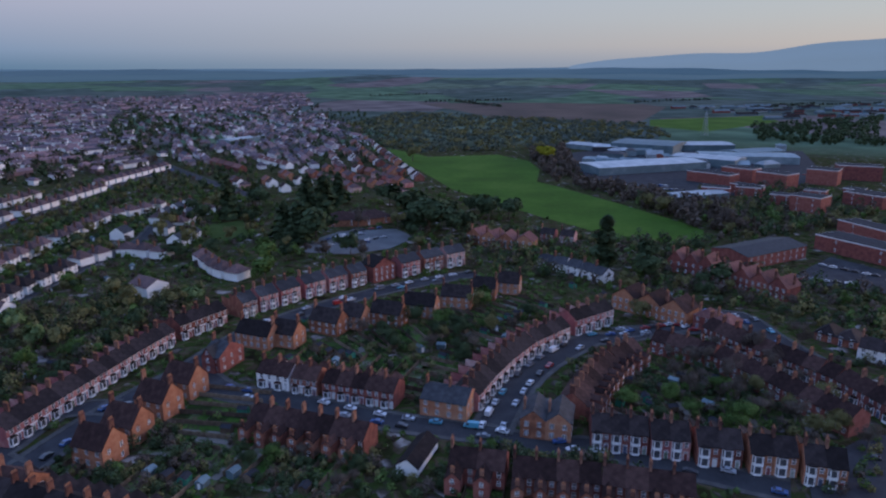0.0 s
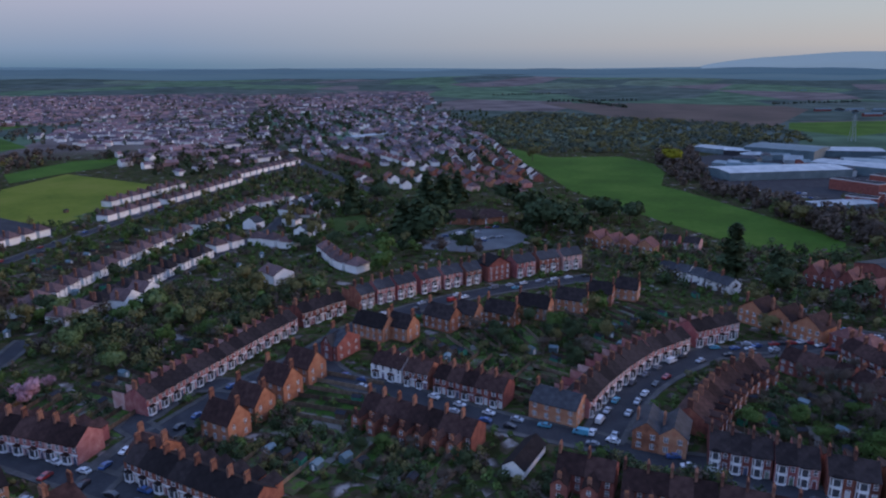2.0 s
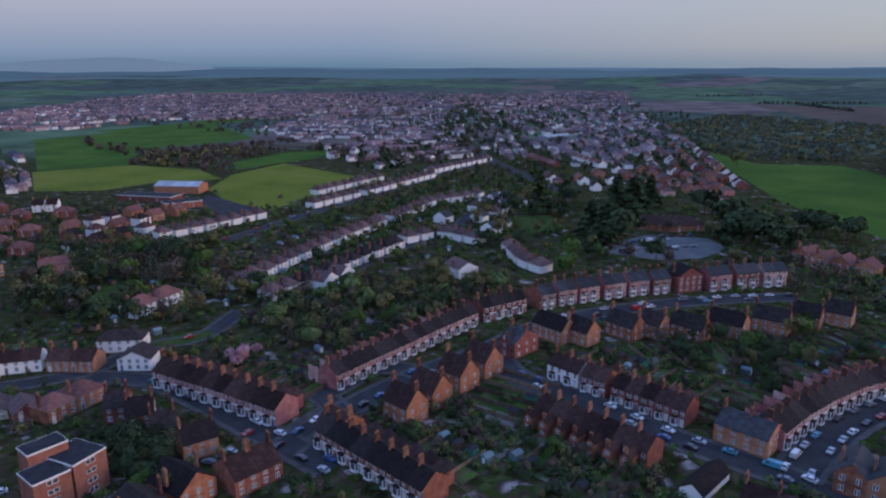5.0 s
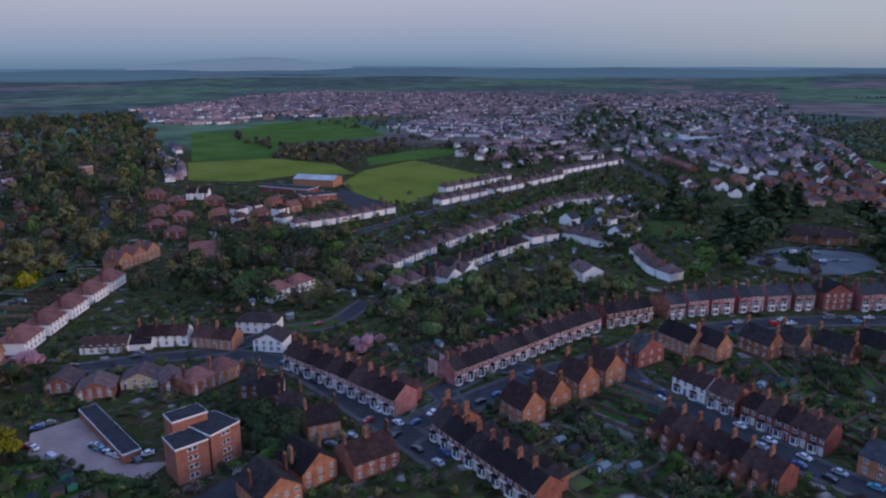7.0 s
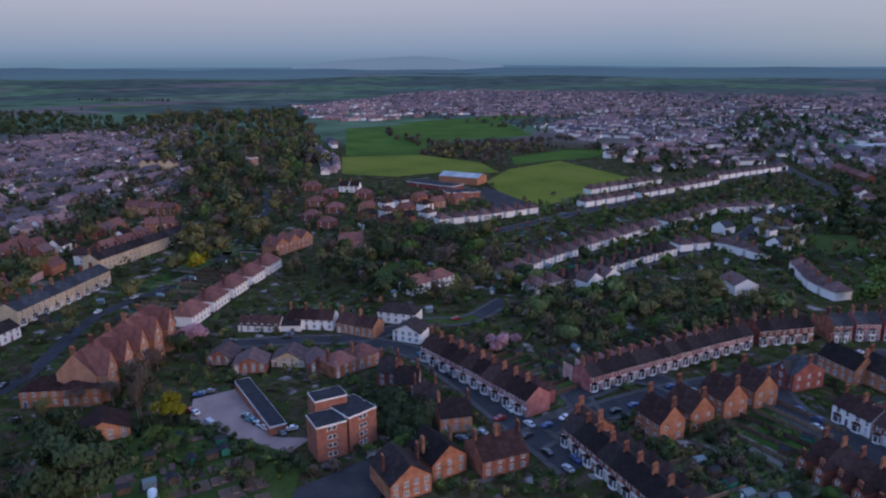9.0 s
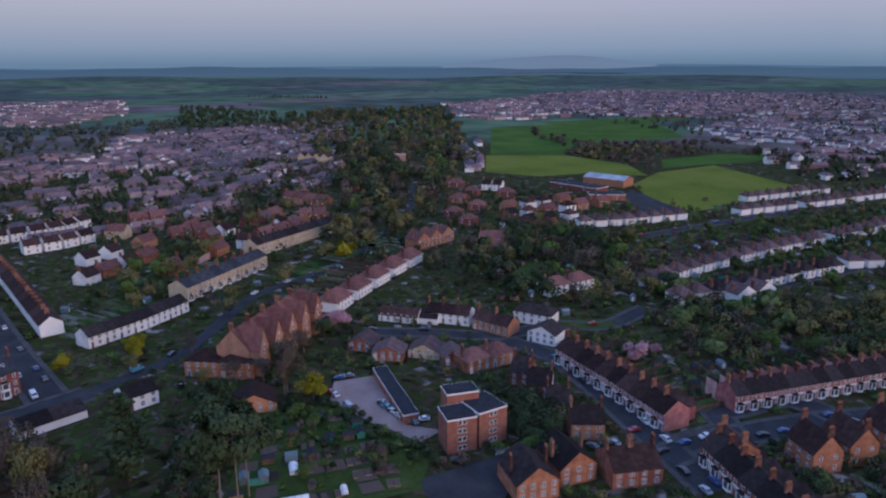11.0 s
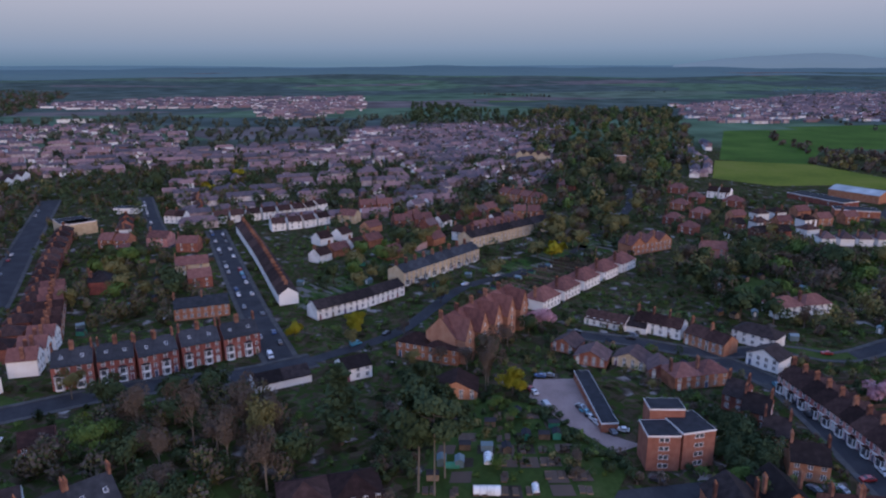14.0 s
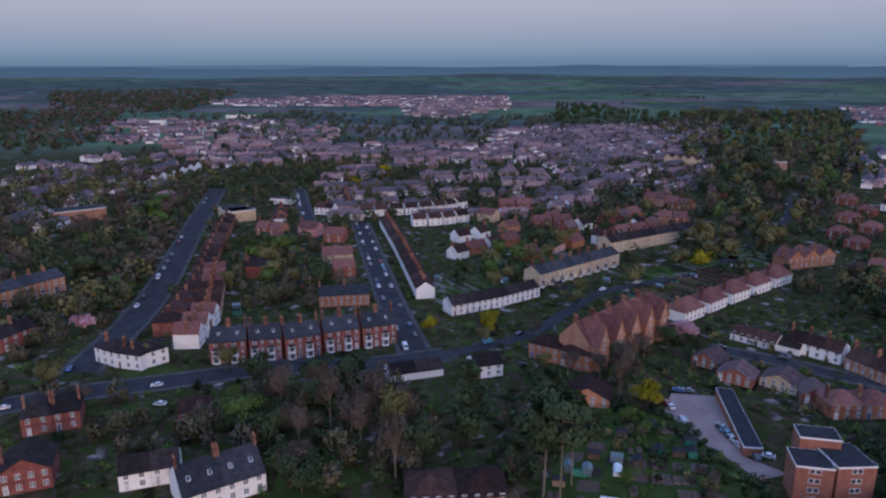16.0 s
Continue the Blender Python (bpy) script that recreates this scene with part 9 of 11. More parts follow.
tree('bare', -175.4, -28.1, 20, 0.62)
tree('bare', -150.3, -8.9, 18, 0.62)
tree('bare', -173.5, -15.0, 19, 0.62)
tree('bare', -170.3, -6.8, 16, 0.62)
tree('bare', -162.4, -34.4, 16, 0.62)
tree('olive', -164.6, -11.1, 18, 0.62)
tree('dark', -165.3, -42.7, 12, 1.0)
tree('bare', -162.0, -18.3, 18, 0.62)
tree('dark', -156.4, -4.2, 13, 1.0)
tree('dark', -198.1, -35.6, 12, 1.0)
tree('dark', -197.9, -25.1, 13, 1.0)
tree('dark', -198.6, -53.1, 12, 1.0)
tree('olive', -200.1, -116.2, 10, 1.0)
tree('bare', -188.7, -102.2, 9, 1.0)
tree('olive', -211.2, -67.0, 9, 1.0)
tree('olive', -220.8, -96.4, 8, 1.0)
tree('broadleaf', -157.8, -66.3, 6, 1.0)
tree('bare', -192.1, 57.6, 19, 0.62)
tree('olive', -232.7, 19.6, 7, 1.0)
tree('yellow', -244.0, -0.6, 7, 1.0)
tree('yellow', -243.5, 21.6, 7, 1.0)
tree('olive', -304.1, 94.2, 9, 1.0)
tree('olive', -270.5, 59.9, 8, 1.0)
tree('bare', -237.5, 38.7, 8, 1.0)
tree('bare', -188.9, 55.9, 14, 0.45)
tree('broadleaf', -126.8, 100.9, 6, 1.2)
tree('yellow', 22.7, 145.1, 6, 1.0)
tree('broadleaf', 12.5, 162.7, 4, 1.0)
tree('dark', 6.7, 220.2, 9, 1.0)
tree('dark', 18.5, 252.0, 7, 1.0)
tree('dark', -17.0, 230.1, 6, 1.0)
tree('yellow', 107.8, 736.4, 16, 1.3)
tree('olive', -32.5, 738.7, 16, 1.0)
tree('olive', -329.6, 28.2, 11, 1.1)
tree('olive', -362.8, 70.2, 12, 1.1)
tree('olive', -420.8, 111.0, 11, 1.1)
tree('olive', -451.6, 143.4, 10, 1.1)
tree('olive', -336.9, 150.2, 12, 1.1)
tree('olive', -328.8, 124.0, 10, 1.1)
tree('olive', -287.7, 64.6, 8, 1.1)
tree('olive', -295.0, 90.3, 10, 1.1)
tree('olive', -381.3, 187.1, 10, 1.1)
tree('olive', -256.4, 66.4, 8, 1.1)
tree('yellow', -561.6, -62.4, 9, 1.1)
tree('yellow', -631.6, -41.5, 9, 1.1)
tree('yellow', -254.5, 22.2, 6, 1.1)
tree('dark', -602.8, -104.6, 13, 1.1)
tree('dark', -418.8, -52.4, 9, 1.1)
tree('dark', -358.8, 64.8, 9, 1.1)
tree('dark', -450.8, 209.6, 14, 1.1)
tree('dark', -498.5, 214.5, 15, 1.1)
tree('bare', 74.9, 194.1, 9, 0.95)
tree('bare', 88.6, 200.6, 10, 0.95)
tree('bare', 86.9, 214.3, 9, 0.95)
tree('bare', 105.9, 222.3, 11, 0.95)
tree('bare', 104.8, 207.6, 10, 0.95)
tree('bare', 73.4, 205.1, 8, 0.95)
tree('bare', 126.0, 230.7, 11, 0.95)
tree('bare', 87.0, 188.2, 9, 0.95)
tree('dark', 6.0, 247.4, 8, 1.1)
tree('dark', -2.4, 241.1, 7, 1.1)
tree('dark', 33.8, 261.5, 7, 1.1)
tree('dark', 124.5, 303.6, 11, 1.1)
tree('dark', 102.3, 341.9, 12, 1.1)
tree('dark', -133.3, 112.9, 9, 1.1)
tree('dark', -129.7, 104.0, 8, 1.1)
tree('dark', -143.9, 111.5, 9, 1.1)
tree('dark', -119.4, 102.8, 8, 1.1)
tree('dark', -93.5, 158.6, 6, 1.1)
tree('olive', -138.1, 233.7, 9, 1.1)
tree('olive', -141.6, 287.1, 10, 1.1)
tree('olive', -132.2, 279.3, 9, 1.1)
tree('olive', -158.6, 227.8, 8, 1.1)
tree('olive', -275.8, 284.9, 9, 1.1)
tree('olive', -337.2, 266.8, 10, 1.1)
tree('dark', -16.8, 447.7, 16, 1.1)
tree('dark', -9.2, 426.3, 14, 1.1)
tree('dark', 3.2, 446.5, 13, 1.1)
tree('dark', 21.6, 469.8, 12, 1.1)
tree('dark', 32.5, 456.8, 14, 1.1)
tree('dark', -21.7, 472.7, 15, 1.1)
trees([(-120.0, 203.6), (-119.9, 220.5), (-98.1, 246.5), (-94.5, 295.0), (-190.9, 318.2), (-208.2, 227.0), (-189.4, 193.3), (-141.0, 186.9), (-130.7, 195.0)], 46, ['dark', 'broadleaf', 'olive', 'dark', 'pale'], 5, 10)
trees([(-46.0, 235.5), (-18.9, 258.3), (17.9, 278.2), (39.8, 264.4), (15.3, 235.1), (2.8, 211.2), (-8.7, 220.3)], 20, ['bare', 'olive', 'dark', 'broadleaf'], 4, 9)
trees([(50.8, 187.5), (85.5, 219.8), (95.9, 180.4), (79.9, 165.2), (51.6, 171.2)], 15, ['bare', 'dark', 'broadleaf'], 4, 8)
trees([(-56.9, 162.9), (-47.6, 145.4), (-13.9, 143.0), (-17.7, 154.9)], 9, ['broadleaf', 'dark', 'bare'], 3, 6)
trees([(-284.1, 174.2), (-330.3, 226.5), (-309.5, 269.9), (-242.1, 249.7), (-202.7, 189.0), (-208.1, 163.1), (-247.4, 162.6)], 31, ['dark', 'broadleaf', 'bare', 'dark'], 5, 14)
trees([(-1331.9, 432.7), (-1318.9, 773.1), (-597.7, 399.4), (-502.2, 301.2), (-398.4, 220.8), (-445.5, 196.2), (-880.2, 322.7)], 46, ['dark', 'bare', 'conifer', 'olive'], 10, 20)
trees([(-370.1, 145.2), (-521.5, 280.5), (-409.0, 235.4), (-346.8, 170.4), (-318.0, 137.5)], 23, ['olive', 'bare', 'olive', 'bare', 'olive'], 8, 14)
trees([(-294.5, -152.1), (-373.6, -204.8), (-524.0, -218.2), (-461.0, -163.3), (-328.6, -135.5), (-265.6, -131.7)], 27, ['dark', 'bare', 'dark', 'broadleaf'], 8, 15)
trees([(-327.6, -99.6), (-382.7, -89.7), (-369.5, -62.2), (-299.2, -31.0), (-284.1, -49.0), (-274.3, -84.7)], 17, ['dark', 'olive', 'broadleaf'], 5, 12)
trees([(-290.3, 4.4), (-378.8, 43.9), (-390.5, 94.3), (-323.0, 65.2), (-289.7, 24.1)], 19, ['olive', 'broadleaf', 'dark'], 5, 11)
trees([(-187.4, -47.2), (-193.7, -10.9), (-161.6, -0.7), (-142.5, -21.7), (-142.9, -37.5)], 9, ['dark', 'bare'], 8, 13)
trees([(-95.8, 329.2), (-94.3, 429.3), (5.7, 444.9), (14.1, 372.1), (-24.2, 338.7), (-62.4, 328.9)], 16, ['dark', 'olive', 'broadleaf', 'bare'], 6, 13)
trees([(125.1, 480.8), (204.0, 479.9), (174.7, 383.4), (159.3, 411.5)], 19, ['bare', 'olive', 'bare'], 8, 14)
trees([(-542.7, 1296.0), (-645.3, 1749.2), (-395.9, 1362.3), (-257.3, 876.1), (-368.6, 946.0)], 9, ['dark', 'conifer'], 12, 18)
trees([(-181.2, 52.7), (-181.6, 78.2), (-119.8, 80.0), (-138.5, 39.4)], 10, ['broadleaf', 'dark', 'bare'], 2.5, 6)
trees([(-201.6, 24.2), (-195.8, 39.2), (-179.0, 40.8), (-162.2, 33.9), (-175.6, 19.3)], 9, ['dark', 'bare', 'dark'], 6, 11)
trees([(-162.8, 120.9), (-138.1, 118.7), (-128.3, 107.0), (-133.3, 98.8)], 7, ['dark'], 4, 7)
trees([(-160.1, 115.7), (-139.8, 111.0), (-126.0, 113.3), (-131.5, 101.3)], 9, ['dark'], 5, 8)
trees([(-287.4, 316.2), (-259.8, 560.3), (-166.9, 402.7), (-201.7, 263.4)], 39, ['broadleaf', 'dark', 'olive'], 4, 8)
trees([(-182.4, 385.9), (-178.5, 573.3), (-111.7, 424.3), (-119.6, 325.3)], 23, ['dark', 'olive'], 6, 13)
trees([(75.9, 219.9), (94.9, 229.5), (119.1, 187.2), (115.1, 162.3), (102.2, 162.3), (84.4, 183.9)], 16, ['bare', 'olive', 'bare'], 6, 9)
trees([(73.6, 292.9), (141.4, 371.1), (143.9, 263.8), (114.2, 257.6), (76.0, 240.2)], 14, ['bare', 'dark', 'olive'], 6, 10)
tree('bare', -204.8, 54.1, 9, 1.0)
tree('dark', -211.4, 62.8, 10, 1.0)
tree('bare', -220.4, 73.0, 9, 1.0)
tree('dark', -230.0, 84.4, 8, 1.0)
tree('bare', -208.4, 46.3, 8, 1.0)
tree('olive', -210.8, 36.5, 7, 1.0)
woods('garden_bushes', 'low garden bushes and hedges', [(-103.7, 142.9), (-164.3, 241.5), (-76.3, 265.1), (4.2, 328.4), (78.6, 292.9), (122.3, 173.9), (102.8, 142.2)], 540, LEAF_GREEN, 0.8, 2.4, per=40, leafsize=0.4, clear=True, squat=0.6)
woods('garden_bushes', 'low garden bushes and hedges', [(-172.6, 37.1), (-310.8, 78.2), (-277.9, 191.7), (-155.0, 252.9), (-73.9, 124.5)], 420, LEAF_DARK, 0.8, 2.4, per=40, leafsize=0.4, clear=True, squat=0.6)
woods('garden_bushes', 'low garden bushes and hedges', [(-143.9, -100.5), (-266.6, -172.6), (-396.8, -118.9), (-391.0, 78.0), (-234.3, 165.8), (-139.2, 104.9)], 540, LEAF_GREEN, 0.8, 2.4, per=40, leafsize=0.4, clear=True, squat=0.6)
woods('garden_bushes', 'low garden bushes and hedges', [(-254.2, 155.2), (-377.8, 268.9), (-273.3, 588.3), (-154.0, 567.2), (-86.1, 337.5), (-162.1, 213.0)], 540, LEAF_GREEN, 1, 3.5, per=30, leafsize=0.7, clear=True, squat=0.6)
woods('garden_bushes', 'low garden bushes and hedges', [(-231.5, 350.9), (-182.2, 579.5), (-11.5, 577.3), (170.5, 397.0), (78.6, 292.9), (-75.0, 310.5)], 420, LEAF_GREEN, 1, 4, per=30, leafsize=0.8, clear=True, squat=0.6)
woods('far_wood', 'dark belt of trees beyond the field', [(-183.7, 1020.4), (-101.8, 1518.5), (343.7, 1208.2), (315.9, 968.9), (151.0, 868.2), (63.6, 822.6), (-28.7, 802.5), (-97.9, 905.5)], 130, LEAF_OLIVE, 3, 7.5, per=34, leafsize=1.7, squat=1.0)
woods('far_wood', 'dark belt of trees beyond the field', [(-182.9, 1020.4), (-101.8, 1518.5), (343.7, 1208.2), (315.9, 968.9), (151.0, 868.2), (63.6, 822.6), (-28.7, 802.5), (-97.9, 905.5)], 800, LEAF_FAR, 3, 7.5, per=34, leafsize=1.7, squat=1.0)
woods('far_wood', 'dark belt of trees beyond the field', [(-182.1, 1020.4), (-101.8, 1518.5), (343.7, 1208.2), (315.9, 968.9), (151.0, 868.2), (63.6, 822.6), (-28.7, 802.5), (-97.9, 905.5)], 420, LEAF_OLIVE, 3, 7.5, per=34, leafsize=1.7, squat=1.0)
woods('far_wood', 'bare trees along the works fence', [(92.4, 784.7), (148.9, 856.0), (121.3, 605.2), (187.7, 500.8), (193.1, 426.5), (159.9, 404.1), (132.9, 512.5), (96.6, 605.5)], 220, LEAF_BROWN, 5, 11, per=60, leafsize=1.4)
woods('far_wood', 'dark wood behind the works', [(501.2, 1147.3), (820.7, 1325.7), (525.6, 831.1), (449.6, 850.2), (415.6, 929.6)], 260, LEAF_DARK, 7, 12, per=50, leafsize=1.8)
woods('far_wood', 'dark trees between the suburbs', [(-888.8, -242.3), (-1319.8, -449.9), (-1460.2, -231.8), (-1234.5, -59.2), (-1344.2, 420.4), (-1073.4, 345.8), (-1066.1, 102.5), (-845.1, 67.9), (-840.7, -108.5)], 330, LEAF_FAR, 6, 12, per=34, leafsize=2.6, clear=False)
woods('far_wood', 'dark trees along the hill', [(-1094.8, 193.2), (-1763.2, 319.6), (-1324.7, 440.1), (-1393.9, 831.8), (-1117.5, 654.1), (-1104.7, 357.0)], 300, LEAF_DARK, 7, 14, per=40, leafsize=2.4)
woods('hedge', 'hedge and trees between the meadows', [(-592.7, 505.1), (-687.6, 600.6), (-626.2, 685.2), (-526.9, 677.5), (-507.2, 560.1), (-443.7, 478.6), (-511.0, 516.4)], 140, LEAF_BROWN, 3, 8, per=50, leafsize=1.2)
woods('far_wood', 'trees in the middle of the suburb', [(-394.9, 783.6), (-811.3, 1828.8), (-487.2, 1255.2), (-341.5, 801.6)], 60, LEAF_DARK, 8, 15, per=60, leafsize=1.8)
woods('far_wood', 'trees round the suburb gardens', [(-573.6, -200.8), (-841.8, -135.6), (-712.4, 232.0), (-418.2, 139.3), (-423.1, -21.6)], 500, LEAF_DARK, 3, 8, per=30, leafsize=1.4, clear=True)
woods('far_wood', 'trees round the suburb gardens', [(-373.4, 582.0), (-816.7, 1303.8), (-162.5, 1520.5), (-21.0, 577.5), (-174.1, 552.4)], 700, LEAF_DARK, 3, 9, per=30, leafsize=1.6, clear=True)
woods('far_wood', 'far hedgerows and copses with haze put into their colour', [(-256.7, 1436.2), (-537.2, 5503.4), (2581.5, 4224.3), (916.9, 1484.1), (437.1, 1500.3)], 900, LEAF_FAR, 4, 8, per=18, leafsize=4, lines=True)
woods('far_wood', 'far hedgerows and copses with haze put into their colour', [(-1763.2, 319.6), (-6946.5, 1300.0), (-5308.1, 3351.8), (-1367.0, 859.1)], 700, LEAF_FAR, 4, 9, per=18, leafsize=4, lines=True)
woods('garden_trees', 'mixed garden trees between the houses', [(-296.2, -214.6), (-578.8, -356.0), (-753.7, -260.9), (-691.8, 225.5), (-649.4, 330.1), (-446.5, 301.7), (-257.4, 180.6), (-331.2, 123.1), (-423.1, -21.6), (-264.9, -104.5)], 560, LEAF_OLIVE, 3, 8, per=36, leafsize=1.0, clear=True)
woods('garden_trees', 'mixed garden trees between the houses', [(-343.8, 211.9), (-476.5, 328.7), (-355.0, 458.6), (-293.6, 664.9), (-206.4, 757.6), (-99.2, 388.8), (-129.6, 290.3), (-177.4, 196.4), (-240.6, 169.9)], 208, LEAF_OLIVE, 2, 5.5, per=44, leafsize=0.9, clear=True)
woods('garden_trees', 'mixed garden trees between the houses', [(-28.1, 398.7), (5.5, 428.3), (145.9, 383.7), (204.9, 308.6), (150.2, 219.5), (116.8, 263.9), (56.5, 309.6), (15.3, 328.4)], 110, LEAF_OLIVE, 3, 7, per=44, leafsize=0.8, clear=True)
woods('garden_trees', 'bare trees and scrub round the works', [(131.5, 524.0), (204.5, 547.7), (298.0, 573.4), (297.7, 459.8), (235.5, 358.4), (203.4, 396.7), (158.2, 359.1), (161.3, 426.8)], 60, LEAF_OLIVE, 3, 8, per=50, leafsize=1.0, clear=True)
woods('garden_trees', 'small trees in back gardens', [(-101.3, 143.3), (-57.3, 174.6), (-47.0, 240.9), (3.6, 278.3), (48.8, 264.3), (130.4, 187.1), (102.8, 142.2)], 70, LEAF_OLIVE, 1.5, 4, per=60, leafsize=0.45, clear=True)
woods('garden_trees', 'small trees in back gardens', [(-171.2, 39.0), (-231.9, 54.7), (-241.9, 138.6), (-190.6, 183.7), (-142.2, 194.4), (-67.8, 172.3), (-54.3, 141.9)], 70, LEAF_OLIVE, 1.5, 4, per=60, leafsize=0.45, clear=True)
woods('garden_trees', 'small trees in back gardens', [(-144.3, -98.1), (-213.0, -141.1), (-264.3, -81.9), (-209.8, -11.7), (-237.2, 49.0), (-257.8, 165.4), (-139.2, 104.9)], 90, LEAF_OLIVE, 1.5, 4.5, per=60, leafsize=0.5, clear=True)
woods('church_wood', 'thick trees round the church and big gardens', [(-1056.5, 344.8), (-1419.6, 549.3), (-1318.9, 773.1), (-601.7, 395.2), (-502.2, 301.2), (-378.9, 217.6), (-346.8, 170.4), (-417.6, 175.9), (-677.2, 256.8)], 210, LEAF_OLIVE, 7, 15, per=70, leafsize=1.7, clear=True)
woods('garden_trees', 'mixed garden trees between the houses', [(-296.2, -214.3), (-578.8, -356.0), (-753.7, -260.9), (-691.8, 225.5), (-649.4, 330.1), (-446.5, 301.7), (-257.4, 180.6), (-331.2, 123.1), (-423.1, -21.6), (-264.9, -104.5)], 560, LEAF_BROWN, 4, 9, per=36, leafsize=1.0, clear=True)
woods('garden_trees', 'mixed garden trees between the houses', [(-343.6, 212.1), (-476.5, 328.7), (-355.0, 458.6), (-293.6, 664.9), (-206.4, 757.6), (-99.2, 388.8), (-129.6, 290.3), (-177.4, 196.4), (-240.6, 169.9)], 208, LEAF_BROWN, 2, 5.5, per=44, leafsize=0.9, clear=True)
woods('garden_trees', 'mixed garden trees between the houses', [(-27.8, 398.7), (5.5, 428.3), (145.9, 383.7), (204.9, 308.6), (150.2, 219.5), (116.8, 263.9), (56.5, 309.6), (15.3, 328.4)], 110, LEAF_BROWN, 4, 8, per=44, leafsize=0.8, clear=True)
woods('garden_trees', 'bare trees and scrub round the works', [(131.9, 524.0), (204.5, 547.7), (298.0, 573.4), (297.7, 459.8), (235.5, 358.4), (203.4, 396.7), (158.2, 359.1), (161.3, 426.8)], 60, LEAF_BROWN, 4, 9, per=50, leafsize=1.0, clear=True)
woods('garden_trees', 'small trees in back gardens', [(-101.2, 143.3), (-57.3, 174.6), (-47.0, 240.9), (3.6, 278.3), (48.8, 264.3), (130.4, 187.1), (102.8, 142.2)], 70, LEAF_BROWN, 1.5, 4, per=60, leafsize=0.45, clear=True)
woods('garden_trees', 'small trees in back gardens', [(-171.1, 39.1), (-231.9, 54.7), (-241.9, 138.6), (-190.6, 183.7), (-142.2, 194.4), (-67.8, 172.3), (-54.3, 141.9)], 70, LEAF_BROWN, 1.5, 4, per=60, leafsize=0.45, clear=True)
woods('garden_trees', 'small trees in back gardens', [(-144.3, -98.0), (-213.0, -141.1), (-264.3, -81.9), (-209.8, -11.7), (-237.2, 49.0), (-257.8, 165.4), (-139.2, 104.9)], 90, LEAF_BROWN, 1.5, 4.5, per=60, leafsize=0.5, clear=True)
woods('church_wood', 'thick trees round the church and big gardens', [(-1055.9, 345.4), (-1419.6, 549.3), (-1318.9, 773.1), (-601.7, 395.2), (-502.2, 301.2), (-378.9, 217.6), (-346.8, 170.4), (-417.6, 175.9), (-677.2, 256.8)], 150, LEAF_BROWN, 7, 15, per=70, leafsize=1.7, clear=True)
woods('garden_trees', 'mixed garden trees between the houses', [(-296.2, -214.1), (-578.8, -356.0), (-753.7, -260.9), (-691.8, 225.5), (-649.4, 330.1), (-446.5, 301.7), (-257.4, 180.6), (-331.2, 123.1), (-423.1, -21.6), (-264.9, -104.5)], 560, LEAF_GREEN, 3, 7, per=36, leafsize=1.0, clear=True)
woods('garden_trees', 'mixed garden trees between the houses', [(-343.3, 212.4), (-476.5, 328.7), (-355.0, 458.6), (-293.6, 664.9), (-206.4, 757.6), (-99.2, 388.8), (-129.6, 290.3), (-177.4, 196.4), (-240.6, 169.9)], 208, LEAF_GREEN, 2, 5.5, per=44, leafsize=0.9, clear=True)
woods('garden_trees', 'mixed garden trees between the houses', [(-27.5, 398.7), (5.5, 428.3), (145.9, 383.7), (204.9, 308.6), (150.2, 219.5), (116.8, 263.9), (56.5, 309.6), (15.3, 328.4)], 110, LEAF_GREEN, 3, 6, per=44, leafsize=0.8, clear=True)
woods('garden_trees', 'bare trees and scrub round the works', [(132.3, 524.0), (204.5, 547.7), (298.0, 573.4), (297.7, 459.8), (235.5, 358.4), (203.4, 396.7), (158.2, 359.1), (161.3, 426.8)], 60, LEAF_GREEN, 3, 7, per=50, leafsize=1.0, clear=True)
woods('garden_trees', 'small trees in back gardens', [(-101.1, 143.3), (-57.3, 174.6), (-47.0, 240.9), (3.6, 278.3), (48.8, 264.3), (130.4, 187.1), (102.8, 142.2)], 70, LEAF_GREEN, 1.5, 4, per=60, leafsize=0.45, clear=True)
woods('garden_trees', 'small trees in back gardens', [(-171.0, 39.1), (-231.9, 54.7), (-241.9, 138.6), (-190.6, 183.7), (-142.2, 194.4), (-67.8, 172.3), (-54.3, 141.9)], 70, LEAF_GREEN, 1.5, 4, per=60, leafsize=0.45, clear=True)
woods('garden_trees', 'small trees in back gardens', [(-144.3, -97.9), (-213.0, -141.1), (-264.3, -81.9), (-209.8, -11.7), (-237.2, 49.0), (-257.8, 165.4), (-139.2, 104.9)], 90, LEAF_GREEN, 1.5, 4.5, per=60, leafsize=0.5, clear=True)
woods('church_wood', 'thick trees round the church and big gardens', [(-1055.3, 346.0), (-1419.6, 549.3), (-1318.9, 773.1), (-601.7, 395.2), (-502.2, 301.2), (-378.9, 217.6), (-346.8, 170.4), (-417.6, 175.9), (-677.2, 256.8)], 50, LEAF_GREEN, 7, 15, per=70, leafsize=1.7, clear=True)
woods('garden_trees', 'mixed garden trees between the houses', [(-296.1, -213.8), (-578.8, -356.0), (-753.7, -260.9), (-691.8, 225.5), (-649.4, 330.1), (-446.5, 301.7), (-257.4, 180.6), (-331.2, 123.1), (-423.1, -21.6), (-264.9, -104.5)], 560, LEAF_DARK, 4, 10, per=36, leafsize=1.0, clear=True)
woods('garden_trees', 'mixed garden trees between the houses', [(-343.1, 212.6), (-476.5, 328.7), (-355.0, 458.6), (-293.6, 664.9), (-206.4, 757.6), (-99.2, 388.8), (-129.6, 290.3), (-177.4, 196.4), (-240.6, 169.9)], 208, LEAF_DARK, 2, 5.5, per=44, leafsize=0.9, clear=True)
